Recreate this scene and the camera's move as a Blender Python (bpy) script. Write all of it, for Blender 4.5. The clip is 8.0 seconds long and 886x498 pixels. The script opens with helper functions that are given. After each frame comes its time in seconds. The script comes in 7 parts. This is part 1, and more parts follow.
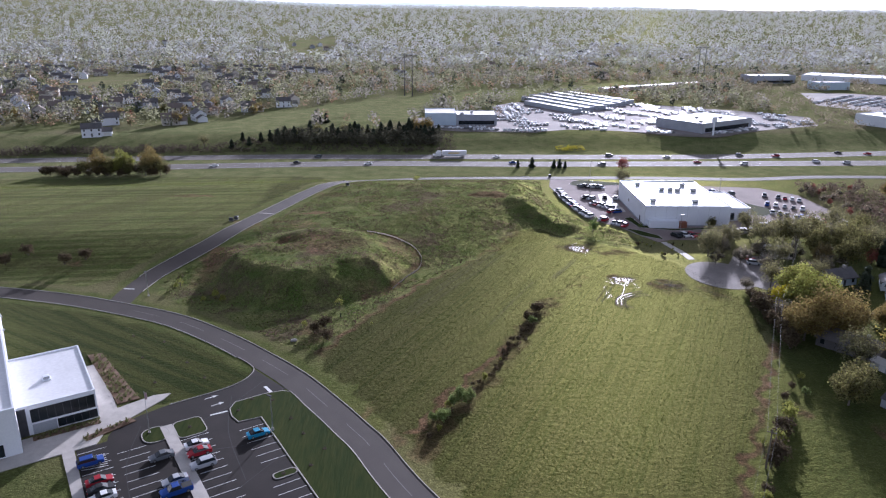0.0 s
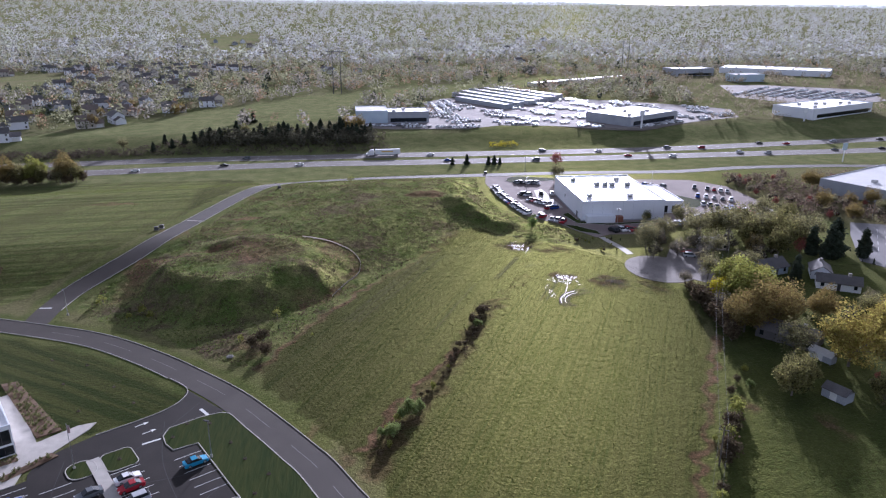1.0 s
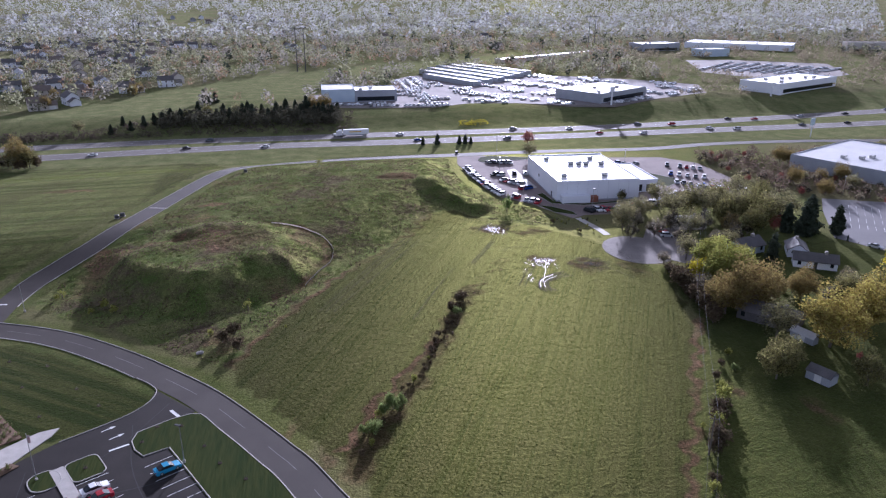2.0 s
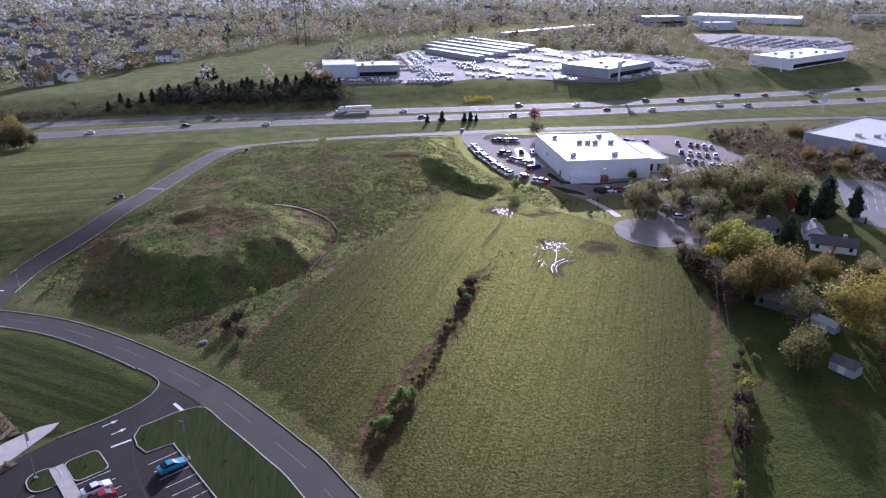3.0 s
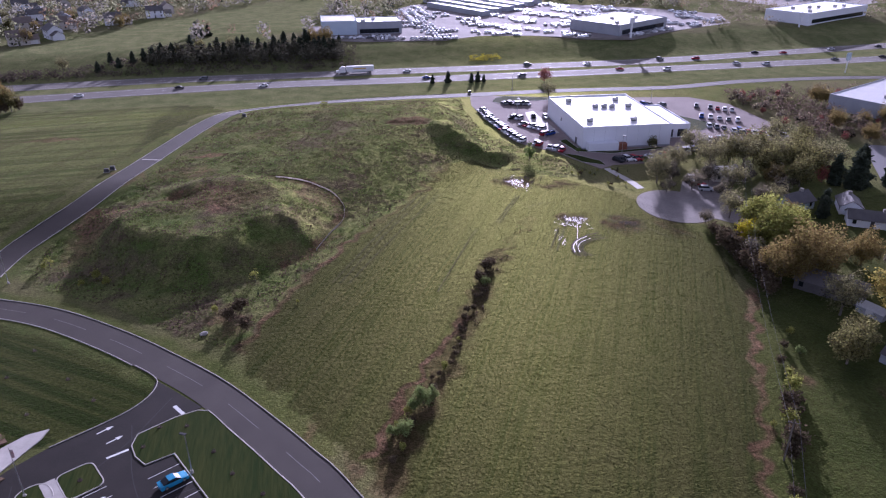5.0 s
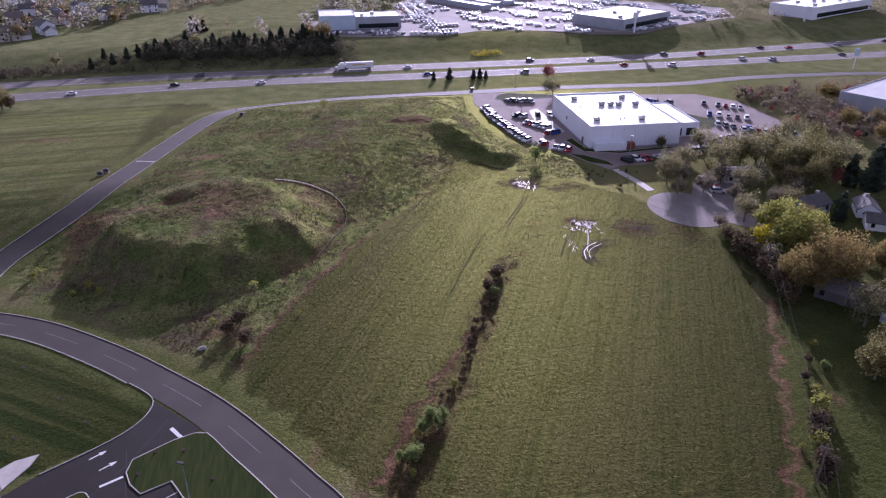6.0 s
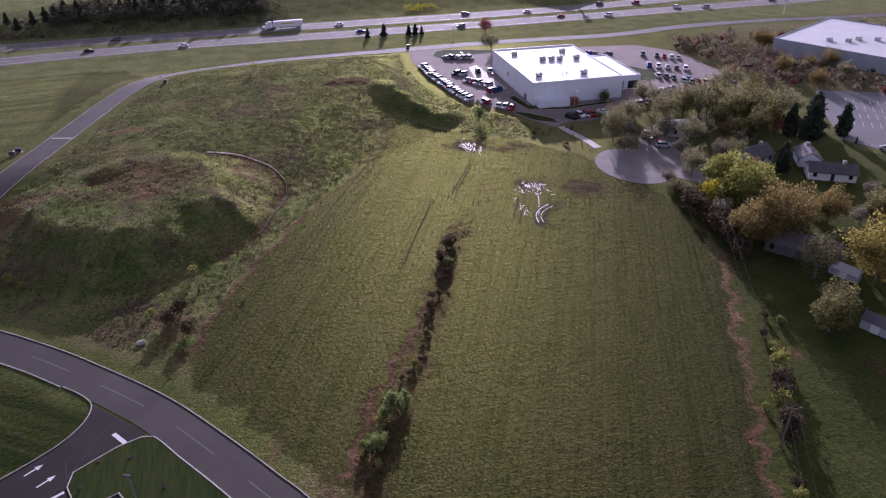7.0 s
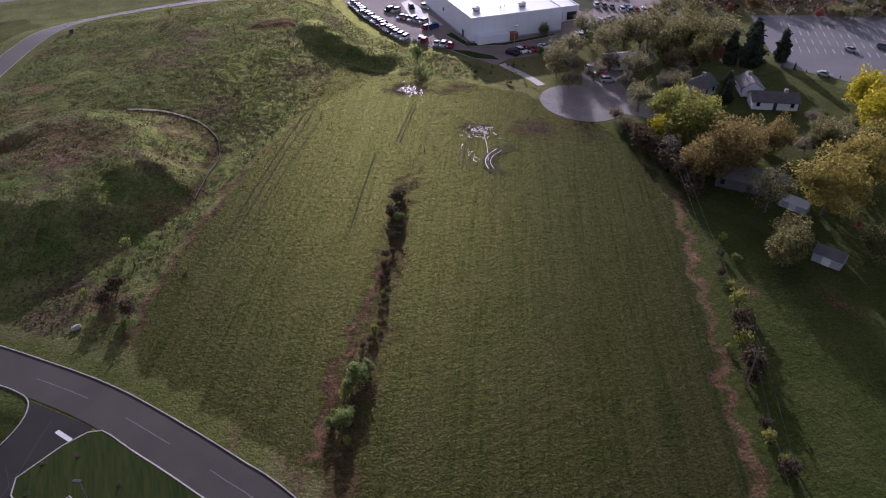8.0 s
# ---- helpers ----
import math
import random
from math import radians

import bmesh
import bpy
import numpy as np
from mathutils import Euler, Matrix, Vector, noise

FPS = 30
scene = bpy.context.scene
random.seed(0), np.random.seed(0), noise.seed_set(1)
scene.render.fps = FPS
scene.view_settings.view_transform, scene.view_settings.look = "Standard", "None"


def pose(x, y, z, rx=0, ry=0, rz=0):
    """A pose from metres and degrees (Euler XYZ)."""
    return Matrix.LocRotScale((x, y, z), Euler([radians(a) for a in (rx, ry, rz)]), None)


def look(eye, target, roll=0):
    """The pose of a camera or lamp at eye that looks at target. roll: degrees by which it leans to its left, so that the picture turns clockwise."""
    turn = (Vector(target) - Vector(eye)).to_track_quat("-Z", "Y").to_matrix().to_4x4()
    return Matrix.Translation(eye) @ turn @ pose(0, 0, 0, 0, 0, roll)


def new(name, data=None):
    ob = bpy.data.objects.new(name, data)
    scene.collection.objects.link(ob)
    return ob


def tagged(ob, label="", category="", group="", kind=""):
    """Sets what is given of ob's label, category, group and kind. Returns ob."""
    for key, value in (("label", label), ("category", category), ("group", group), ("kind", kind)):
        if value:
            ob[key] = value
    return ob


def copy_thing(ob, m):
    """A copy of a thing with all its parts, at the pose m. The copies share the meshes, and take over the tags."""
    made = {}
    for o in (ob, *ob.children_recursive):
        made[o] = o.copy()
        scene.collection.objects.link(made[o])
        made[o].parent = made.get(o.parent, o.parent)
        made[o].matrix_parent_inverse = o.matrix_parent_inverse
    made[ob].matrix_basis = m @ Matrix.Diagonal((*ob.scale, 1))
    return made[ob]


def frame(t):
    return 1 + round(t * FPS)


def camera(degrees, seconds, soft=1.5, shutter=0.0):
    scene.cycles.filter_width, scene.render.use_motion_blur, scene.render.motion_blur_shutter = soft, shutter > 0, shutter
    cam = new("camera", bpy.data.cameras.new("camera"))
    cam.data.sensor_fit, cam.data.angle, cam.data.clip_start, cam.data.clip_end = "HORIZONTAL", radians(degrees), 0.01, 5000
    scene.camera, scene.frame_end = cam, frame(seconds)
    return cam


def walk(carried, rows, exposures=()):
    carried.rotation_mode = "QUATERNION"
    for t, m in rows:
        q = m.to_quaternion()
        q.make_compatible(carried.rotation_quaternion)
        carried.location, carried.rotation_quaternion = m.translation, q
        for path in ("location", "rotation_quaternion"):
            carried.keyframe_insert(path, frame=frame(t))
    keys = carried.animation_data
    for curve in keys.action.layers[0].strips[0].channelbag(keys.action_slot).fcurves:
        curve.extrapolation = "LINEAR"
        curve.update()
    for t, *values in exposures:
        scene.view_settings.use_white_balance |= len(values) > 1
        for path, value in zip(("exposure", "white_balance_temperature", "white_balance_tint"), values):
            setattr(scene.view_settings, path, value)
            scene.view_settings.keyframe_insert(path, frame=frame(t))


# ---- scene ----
# ---- camera and its flight ----
cam = camera(64.3, 8.0, soft=1.2)
ROWS = [
    (0.0, (5.272, -0.988, 82.049), (5.36, 0.91, 81.427), 0.4),
    (0.5, (4.346, 2.17, 82.272), (4.528, 4.063, 81.651), 0.3),
    (1.0, (3.471, 5.365, 82.468), (3.747, 7.242, 81.835), 0.2),
    (1.5, (2.548, 8.669, 82.656), (2.915, 10.521, 81.996), 0.1),
    (1.7, (2.289, 10.063, 82.698), (2.655, 11.911, 82.025), 0.1),
    (2.8, (0.993, 17.762, 83.107), (1.352, 19.581, 82.359), 0.1),
    (3.0, (0.779, 19.064, 83.149), (1.137, 20.879, 82.389), 0.1),
    (3.5, (0.279, 22.788, 83.24), (0.635, 24.589, 82.448), 0.0),
    (4.0, (-0.221, 26.515, 83.379), (0.135, 28.302, 82.556), 0.0),
    (4.5, (-0.591, 30.362, 83.542), (-0.237, 32.135, 82.687), 0.0),
    (4.7, (-0.72, 31.84, 83.58), (-0.366, 33.608, 82.715), 0.0),
    (5.8, (-1.752, 40.463, 83.916), (-1.396, 42.221, 83.032), 0.0),
    (6.0, (-1.855, 42.036, 83.924), (-1.494, 43.79, 83.033), 0.0),
    (6.5, (-2.132, 45.86, 83.954), (-1.7, 47.578, 83.026), -0.2),
    (7.0, (-2.529, 49.782, 84.079), (-2.019, 51.436, 83.078), -0.3),
    (7.5, (-2.839, 53.809, 84.29), (-2.259, 55.389, 83.211), -0.4),
    (8.0, (-3.049, 57.823, 84.571), (-2.409, 59.324, 83.413), -0.5),
]
EXPO = [(0.0, 0.86, 5450, 24), (1.5, 0.86, 5350, 27), (3.0, 0.84, 5200, 34), (4.5, 0.8, 5250, 41), (6.0, 0.76, 5400, 45), (6.5, 0.76, 5450, 58), (7.0, 0.61, 5550, 44), (8.0, 0.44, 5600, 35)]
walk(cam, [(t, look(eye, target, roll)) for t, eye, target, roll in ROWS], EXPO)

# ---- sky and sun: low morning sun ahead, a little to the right ----
SUN_AZ, SUN_EL = radians(18.0), radians(13.2)
world = bpy.data.worlds.new("sky")
scene.world = world
world.use_nodes = True
wn = world.node_tree.nodes
wl = world.node_tree.links
sky = wn.new("ShaderNodeTexSky")
sky.sky_type = 'NISHITA'
sky.sun_disc = False
sky.sun_elevation, sky.sun_rotation = SUN_EL, SUN_AZ
sky.air_density, sky.dust_density, sky.ozone_density = 1.0, 1.5, 1.5
wn["Background"].inputs["Strength"].default_value = 0.095
pale = wn.new("ShaderNodeHueSaturation")  # thin high haze takes the colour out of the sky
pale.inputs["Saturation"].default_value = 0.28
wl.new(sky.outputs[0], pale.inputs["Color"])
wl.new(pale.outputs[0], wn["Background"].inputs["Color"])
lamp = bpy.data.lights.new("sun", 'SUN')
lamp.energy, lamp.angle, lamp.color = 4.2, radians(0.6), (1.0, 0.95, 0.9)
sun = new("sun", lamp)
sun.matrix_world = look((math.sin(SUN_AZ) * 900, math.cos(SUN_AZ) * 900, math.tan(SUN_EL) * 900), (0, 0, 0))


# ---- materials ----
def surf(name, c1, c2, scale=0.5, rough=0.8, bump=0.15, fine=8.0, metal=0.0, spec=0.4, vary=0.0, stretch=(1, 1, 1), turn=0.0, dist=0.05):
    """Two colours mixed by coarse and fine noise in metres, with bump; vary: change from piece to piece."""
    m = bpy.data.materials.new(name)
    m.use_nodes = True
    nt = m.node_tree
    n, l = nt.nodes, nt.links
    b = n["Principled BSDF"]
    b.inputs["Roughness"].default_value = rough
    b.inputs["Metallic"].default_value = metal
    b.inputs["Specular IOR Level"].default_value = spec
    geo = n.new("ShaderNodeNewGeometry")
    mp = n.new("ShaderNodeMapping")
    mp.inputs["Scale"].default_value = stretch
    mp.inputs["Rotation"].default_value = (0, 0, turn)
    l.new(geo.outputs["Position"], mp.inputs["Vector"])
    a = n.new("ShaderNodeTexNoise")
    a.inputs["Scale"].default_value = scale
    a.inputs["Detail"].default_value = 4
    f = n.new("ShaderNodeTexNoise")
    f.inputs["Scale"].default_value = fine
    f.inputs["Detail"].default_value = 3
    l.new(mp.outputs[0], a.inputs["Vector"])
    l.new(mp.outputs[0], f.inputs["Vector"])
    add = n.new("ShaderNodeMath")
    add.operation = 'ADD'
    l.new(a.outputs[0], add.inputs[0])
    l.new(f.outputs[0], add.inputs[1])
    r = n.new("ShaderNodeMapRange")
    r.inputs["From Min"].default_value, r.inputs["From Max"].default_value = 0.7, 1.3
    l.new(add.outputs[0], r.inputs["Value"])
    mix = n.new("ShaderNodeMix")
    mix.data_type = 'RGBA'
    mix.inputs["A"].default_value, mix.inputs["B"].default_value = (*c1, 1), (*c2, 1)
    l.new(r.outputs[0], mix.inputs["Factor"])
    out = mix.outputs["Result"]
    if vary:
        info = n.new("ShaderNodeNewGeometry")
        hsv = n.new("ShaderNodeHueSaturation")
        rr = n.new("ShaderNodeMapRange")
        rr.inputs["To Min"].default_value, rr.inputs["To Max"].default_value = 1 - vary, 1 + vary
        l.new(info.outputs["Random Per Island"], rr.inputs["Value"])
        l.new(rr.outputs[0], hsv.inputs["Value"])
        rh = n.new("ShaderNodeMapRange")
        rh.inputs["To Min"].default_value, rh.inputs["To Max"].default_value = 0.5 - vary * 0.06, 0.5 + vary * 0.06
        l.new(info.outputs["Random Per Island"], rh.inputs["Value"])
        l.new(rh.outputs[0], hsv.inputs["Hue"])
        l.new(out, hsv.inputs["Color"])
        out = hsv.outputs[0]
    l.new(out, b.inputs["Base Color"])
    if bump:
        bp = n.new("ShaderNodeBump")
        bp.inputs["Strength"].default_value, bp.inputs["Distance"].default_value = bump, dist
        l.new(f.outputs[0], bp.inputs["Height"])
        l.new(bp.outputs[0], b.inputs["Normal"])
    return m


def leafy(name, c1, c2, vary=0.35, through_light=0.35, gaps=0.0):
    """Leaves: matt, each clump a little different, light passing through; gaps: share of open twig work."""
    m = surf(name, c1, c2, 0.25, 0.85, 0.0, 2.0, 0, 0.05, vary)
    n, l = m.node_tree.nodes, m.node_tree.links
    b = n["Principled BSDF"]
    col = b.inputs["Base Color"].links[0].from_socket
    tr = n.new("ShaderNodeBsdfTranslucent")
    l.new(col, tr.inputs["Color"])
    mx = n.new("ShaderNodeMixShader")
    mx.inputs[0].default_value = through_light
    l.new(b.outputs[0], mx.inputs[1])
    l.new(tr.outputs[0], mx.inputs[2])
    end = mx
    if gaps:
        op = n.new("ShaderNodeBsdfTransparent")
        end = n.new("ShaderNodeMixShader")
        end.inputs[0].default_value = gaps
        l.new(mx.outputs[0], end.inputs[1])
        l.new(op.outputs[0], end.inputs[2])
    l.new(end.outputs[0], n["Material Output"].inputs["Surface"])
    return m


ASPHALT = surf("asphalt", (0.045, 0.038, 0.033), (0.072, 0.062, 0.054), 0.12, 0.8, 0.2, 5.0, 0, 0.2)
ASPHALT_OLD = surf("old_asphalt", (0.13, 0.118, 0.105), (0.19, 0.172, 0.155), 0.08, 0.85, 0.2, 4.0, 0, 0.13)
ASPHALT_DARK = surf("new_asphalt", (0.016, 0.0135, 0.012), (0.028, 0.0235, 0.021), 0.2, 0.85, 0.2, 5.0, 0, 0.2)
CONCRETE = surf("concrete", (0.36, 0.335, 0.3), (0.48, 0.45, 0.41), 0.6, 0.75, 0.1, 9.0)
GRAVEL = surf("gravel_paving", (0.17, 0.15, 0.14), (0.27, 0.24, 0.22), 0.06, 0.9, 0.3, 3.0, 0, 0.2)
PAINT_LINE = surf("road_paint", (0.6, 0.6, 0.58), (0.75, 0.75, 0.73), 1.5, 0.6, 0.05, 12.0)
PAINT_FADED = surf("worn_road_paint", (0.1, 0.095, 0.09), (0.19, 0.18, 0.17), 0.8, 0.7, 0.05, 9.0)
PAINT_YELLOW = surf("yellow_paint", (0.55, 0.36, 0.05), (0.65, 0.45, 0.08), 1.5, 0.6, 0.05, 12.0)
WALL_WHITE = surf("white_wall_panel", (0.72, 0.74, 0.78), (0.8, 0.82, 0.85), 0.15, 0.6, 0.03, 3.0)
WALL_BEIGE = surf("beige_siding", (0.5, 0.46, 0.4), (0.6, 0.56, 0.5), 0.3, 0.7, 0.05, 4.0)
WALL_GREY = surf("grey_panel", (0.3, 0.32, 0.35), (0.4, 0.42, 0.45), 0.2, 0.55, 0.05, 4.0)
WALL_BLUE = surf("pale_blue_panel", (0.45, 0.55, 0.63), (0.55, 0.64, 0.7), 0.2, 0.5, 0.05, 4.0)
ROOF_WHITE = surf("white_roof_membrane", (0.66, 0.66, 0.66), (0.78, 0.78, 0.78), 0.08, 0.2, 0.02, 1.5, 0, 0.5)
ROOF_METAL = surf("pale_metal_roof", (0.5, 0.5, 0.5), (0.62, 0.62, 0.62), 0.1, 0.5, 0.05, 2.0, 0.0, 0.3)
ROOF_GREY = surf("grey_flat_roof", (0.42, 0.4, 0.38), (0.52, 0.5, 0.48), 0.1, 0.5, 0.05, 2.0)
SHINGLE = surf("dark_shingle", (0.08, 0.075, 0.075), (0.14, 0.13, 0.125), 0.4, 0.8, 0.3, 6.0)
SHINGLE_BROWN = surf("brown_shingle", (0.14, 0.11, 0.09), (0.2, 0.165, 0.14), 0.4, 0.8, 0.3, 6.0)
METAL = surf("galvanised_metal", (0.4, 0.4, 0.4), (0.5, 0.5, 0.5), 1.0, 0.4, 0.02, 6.0, 0.8)
DARK_METAL = surf("dark_metal", (0.05, 0.05, 0.055), (0.08, 0.08, 0.085), 1.0, 0.5, 0.02, 6.0, 0.3)
RUBBER = surf("rubber", (0.02, 0.02, 0.02), (0.03, 0.03, 0.03), 2.0, 0.8, 0.05, 9.0)
GLASS = surf("dark_glass", (0.01, 0.014, 0.018), (0.02, 0.026, 0.03), 0.5, 0.12, 0.0, 3.0, 0, 0.4)
MULCH = surf("mulch", (0.1, 0.06, 0.035), (0.19, 0.12, 0.07), 0.9, 0.9, 0.8, 3.0)
BARK = surf("bark", (0.1, 0.085, 0.07), (0.17, 0.145, 0.12), 0.8, 0.9, 0.4, 6.0)
ROCK = surf("stone", (0.25, 0.23, 0.21), (0.36, 0.34, 0.31), 1.0, 0.8, 0.5, 4.0)
# wet clay, base colour paled to include sun glitter on the mud
WATER = surf("glitter_pale_wet_clay", (0.3, 0.255, 0.22), (0.42, 0.36, 0.31), 0.9, 0.5, 0.4, 3.0, 0, 0.35)
MUD = surf("mud", (0.032, 0.024, 0.017), (0.06, 0.045, 0.032), 0.5, 0.95, 0.6, 2.5, 0, 0.1)
LEAF_YELLOW = leafy("yellow_green_leaf", (0.22, 0.23, 0.055), (0.31, 0.31, 0.08), 0.3, 0.5)
LEAF_BRIGHT = leafy("bright_yellow_leaf", (0.45, 0.4, 0.03), (0.6, 0.5, 0.04))
LEAF_OLIVE = leafy("olive_leaf", (0.16, 0.15, 0.058), (0.24, 0.22, 0.09), 0.35, 0.5, 0.3)
LEAF_BUD = leafy("brownish_bud", (0.19, 0.175, 0.085), (0.27, 0.25, 0.125), 0.35, 0.5, 0.35)
LEAF_ORANGE = leafy("orange_brown_bud", (0.2, 0.155, 0.06), (0.29, 0.22, 0.08), 0.35, 0.45, 0.15)
LEAF_AMBER = leafy("amber_leaf", (0.27, 0.225, 0.06), (0.38, 0.31, 0.085), 0.35, 0.45, 0.12)
LEAF_BROWN = leafy("brown_twig", (0.19, 0.165, 0.115), (0.28, 0.245, 0.17), 0.35, 0.5, 0.5)
LEAF_SCRUB = leafy("dark_scrub", (0.075, 0.058, 0.036), (0.13, 0.1, 0.06), 0.4, 0.35)
LEAF_SHRUB = leafy("grey_green_leaf", (0.17, 0.215, 0.07), (0.26, 0.3, 0.11), 0.35, 0.5)
LEAF_RED = leafy("red_bud", (0.25, 0.07, 0.06), (0.33, 0.12, 0.1))
LEAF_DARK = leafy("conifer_needle", (0.04, 0.052, 0.036), (0.07, 0.085, 0.056), 0.35, 0.2)
LEAF_GREEN = leafy("fresh_green_leaf", (0.08, 0.13, 0.03), (0.14, 0.2, 0.05))
# far olive leaves, paled: distance haze is mixed into the base colour
HAZED_WOODS_OLIVE = leafy("haze_paled_woods", (0.3, 0.32, 0.25), (0.4, 0.42, 0.34), 0.12, 0.6, 0.3)
GRASS_TUFT = leafy("dry_grass", (0.13, 0.14, 0.055), (0.21, 0.2, 0.09), 0.3, 0.3)


# ---- small tools ----
rng = random.Random(7)


def mesh_of(bm, name):
    me = bpy.data.meshes.new(name)
    bm.to_mesh(me)
    bm.free()
    return me


def part(name, bm, material, parent, label=""):
    """Links a bmesh as one mesh object under a thing or a part."""
    ob = new(name, mesh_of(bm, name))
    ob.data.materials.append(material)
    ob.parent = parent
    return tagged(ob, label)


def thing(name, label, category, m=None, group="", kind=""):
    ob = new(name)
    ob.empty_display_size = 0.3
    if m is not None:
        ob.matrix_basis = m
    return tagged(ob, label, category, group, kind)


def solid(name, bm, material, label, category="", kind="", group=""):
    ob = new(name, mesh_of(bm, name))
    ob.data.materials.append(material)
    return tagged(ob, label, category, group, kind)


def box(bm, x0, x1, y0, y1, z0, z1, bevel=0.0):
    vs = [bm.verts.new((x, y, z)) for z in (z0, z1) for x, y in ((x0, y0), (x1, y0), (x1, y1), (x0, y1))]
    fs = [bm.faces.new([vs[i] for i in q]) for q in ((3, 2, 1, 0), (4, 5, 6, 7), (0, 1, 5, 4), (1, 2, 6, 5), (2, 3, 7, 6), (3, 0, 4, 7))]
    if bevel:
        bmesh.ops.bevel(bm, geom=list({e for f in fs for e in f.edges}), offset=bevel, segments=1, affect='EDGES')
    return bm


def boxes(*rows, bevel=0.0):
    bm = bmesh.new()
    for r in rows:
        box(bm, *r, bevel=bevel)
    return bm


def tube(bm, p, q, r0, r1, n=7):
    """A tapered round bar from p to q."""
    p, q = Vector(p), Vector(q)
    d = (q - p).normalized()
    s = d.orthogonal().normalized()
    t = d.cross(s)
    rings = []
    for c, r in ((p, r0), (q, r1)):
        rings.append([bm.verts.new(c + (s * math.cos(a) + t * math.sin(a)) * r) for a in (2 * math.pi * k / n for k in range(n))])
    for k in range(n):
        bm.faces.new((rings[0][k], rings[0][(k + 1) % n], rings[1][(k + 1) % n], rings[1][k]))
    bm.faces.new(rings[1])
    bm.faces.new(rings[0][::-1])
    return bm


def spline(pts, step=2.0):
    """A smooth line through the points, in steps of about that many metres."""
    pts = [Vector(p).to_2d() for p in pts]
    ext = [pts[0] * 2 - pts[1]] + pts + [pts[-1] * 2 - pts[-2]]
    out = []
    for a, b, c, d in zip(ext, ext[1:], ext[2:], ext[3:]):
        n = max(2, int((c - b).length / step))
        for k in range(n):
            t = k / n
            out.append(0.5 * (2 * b + (c - a) * t + (2 * a - 5 * b + 4 * c - d) * t * t + (3 * b - a - 3 * c + d) * t ** 3))
    return out + [pts[-1]]


def normals(line):
    res = []
    for k in range(len(line)):
        d = (line[min(k + 1, len(line) - 1)] - line[max(k - 1, 0)]).normalized()
        res.append(Vector((-d.y, d.x)))
    return res


def ribbon(line, left, right, z, bm=None, height=None):
    """A strip along a line from left to right of it (metres); z: number or function of x, y."""
    bm = bm or bmesh.new()
    rows = []
    for p, n in zip(line, normals(line)):
        a, b = p + n * left, p - n * right
        za, zb = (z(*a), z(*b)) if callable(z) else (z, z)
        rows.append((bm.verts.new((*a, za)), bm.verts.new((*b, zb))))
    for (a, b), (c, d) in zip(rows, rows[1:]):
        bm.faces.new((a, b, d, c))
    return bm


def kerb_strip(line, offset, width=0.16, top=0.15, bm=None, low=-0.1, base=None):
    """A raised kerb along a line, its middle at the offset to the left; base: the height of the land."""
    bm = bm or bmesh.new()
    rows = []
    for p, n in zip(line, normals(line)):
        a, b = p + n * (offset + width / 2), p + n * (offset - width / 2)
        g = base(*(a + b) / 2) if base else 0.0
        rows.append([bm.verts.new((*q, g + h)) for q, h in ((a, low), (a, top - 0.02), (a * 0.85 + b * 0.15, top), (b * 0.85 + a * 0.15, top), (b, top - 0.02), (b, low))])
    for r, s in zip(rows, rows[1:]):
        for k in range(5):
            bm.faces.new((r[k], r[k + 1], s[k + 1], s[k]))
    for r in (rows[0], rows[-1]):
        bm.faces.new(r)
    bmesh.ops.recalc_face_normals(bm, faces=bm.faces[:])
    return bm


def slab(pts, z0, z1, bm=None):
    """A flat plate with the outline pts."""
    bm = bm or bmesh.new()
    lo = [bm.verts.new((x, y, z0)) for x, y in pts]
    hi = [bm.verts.new((x, y, z1)) for x, y in pts]
    fs = [bm.faces.new(hi)]
    fs[0].normal_update()
    for k in range(len(pts)):
        j = (k + 1) % len(pts)
        fs.append(bm.faces.new((lo[k], lo[j], hi[j], hi[k])))
    bmesh.ops.triangulate(bm, faces=fs[:1])
    bmesh.ops.recalc_face_normals(bm, faces=bm.faces[:])
    return bm


def smooth01(t):
    t = np.clip(t, 0, 1)
    return t * t * (3 - 2 * t)


def inside(poly, x, y):
    """Which of the points lie in the polygon."""
    res = np.zeros(np.shape(x), bool)
    for (x0, y0), (x1, y1) in zip(poly, poly[1:] + poly[:1]):
        c = (y0 > y) != (y1 > y)
        res ^= c & (x < (x1 - x0) * (y - y0) / ((y1 - y0) or 1e-9) + x0)
    return res


def near_line(line, x, y):
    """Distance of the points from a line of points."""
    best = np.full(np.shape(x), 1e9)
    for a, b in zip(line, line[1:]):
        d = np.array(b) - np.array(a)
        t = np.clip(((x - a[0]) * d[0] + (y - a[1]) * d[1]) / max(float(d @ d), 1e-9), 0, 1)
        best = np.minimum(best, np.hypot(x - a[0] - t * d[0], y - a[1] - t * d[1]))
    return best


def wavy(x, y, size, seed=0):
    """Cheap smooth noise, -1 to 1."""
    s = np.zeros(np.shape(x))
    r = np.random.RandomState(seed)
    for k in range(6):
        a, ph, f = r.rand() * 6.28, r.rand() * 6.28, (0.7 + r.rand() * 0.9) / size
        s = s + np.sin((x * math.cos(a) + y * math.sin(a)) * f * 6.28 + ph + 1.3 * np.sin(f * 3 * (y * math.cos(a) - x * math.sin(a)) + ph))
    return s / 3.5


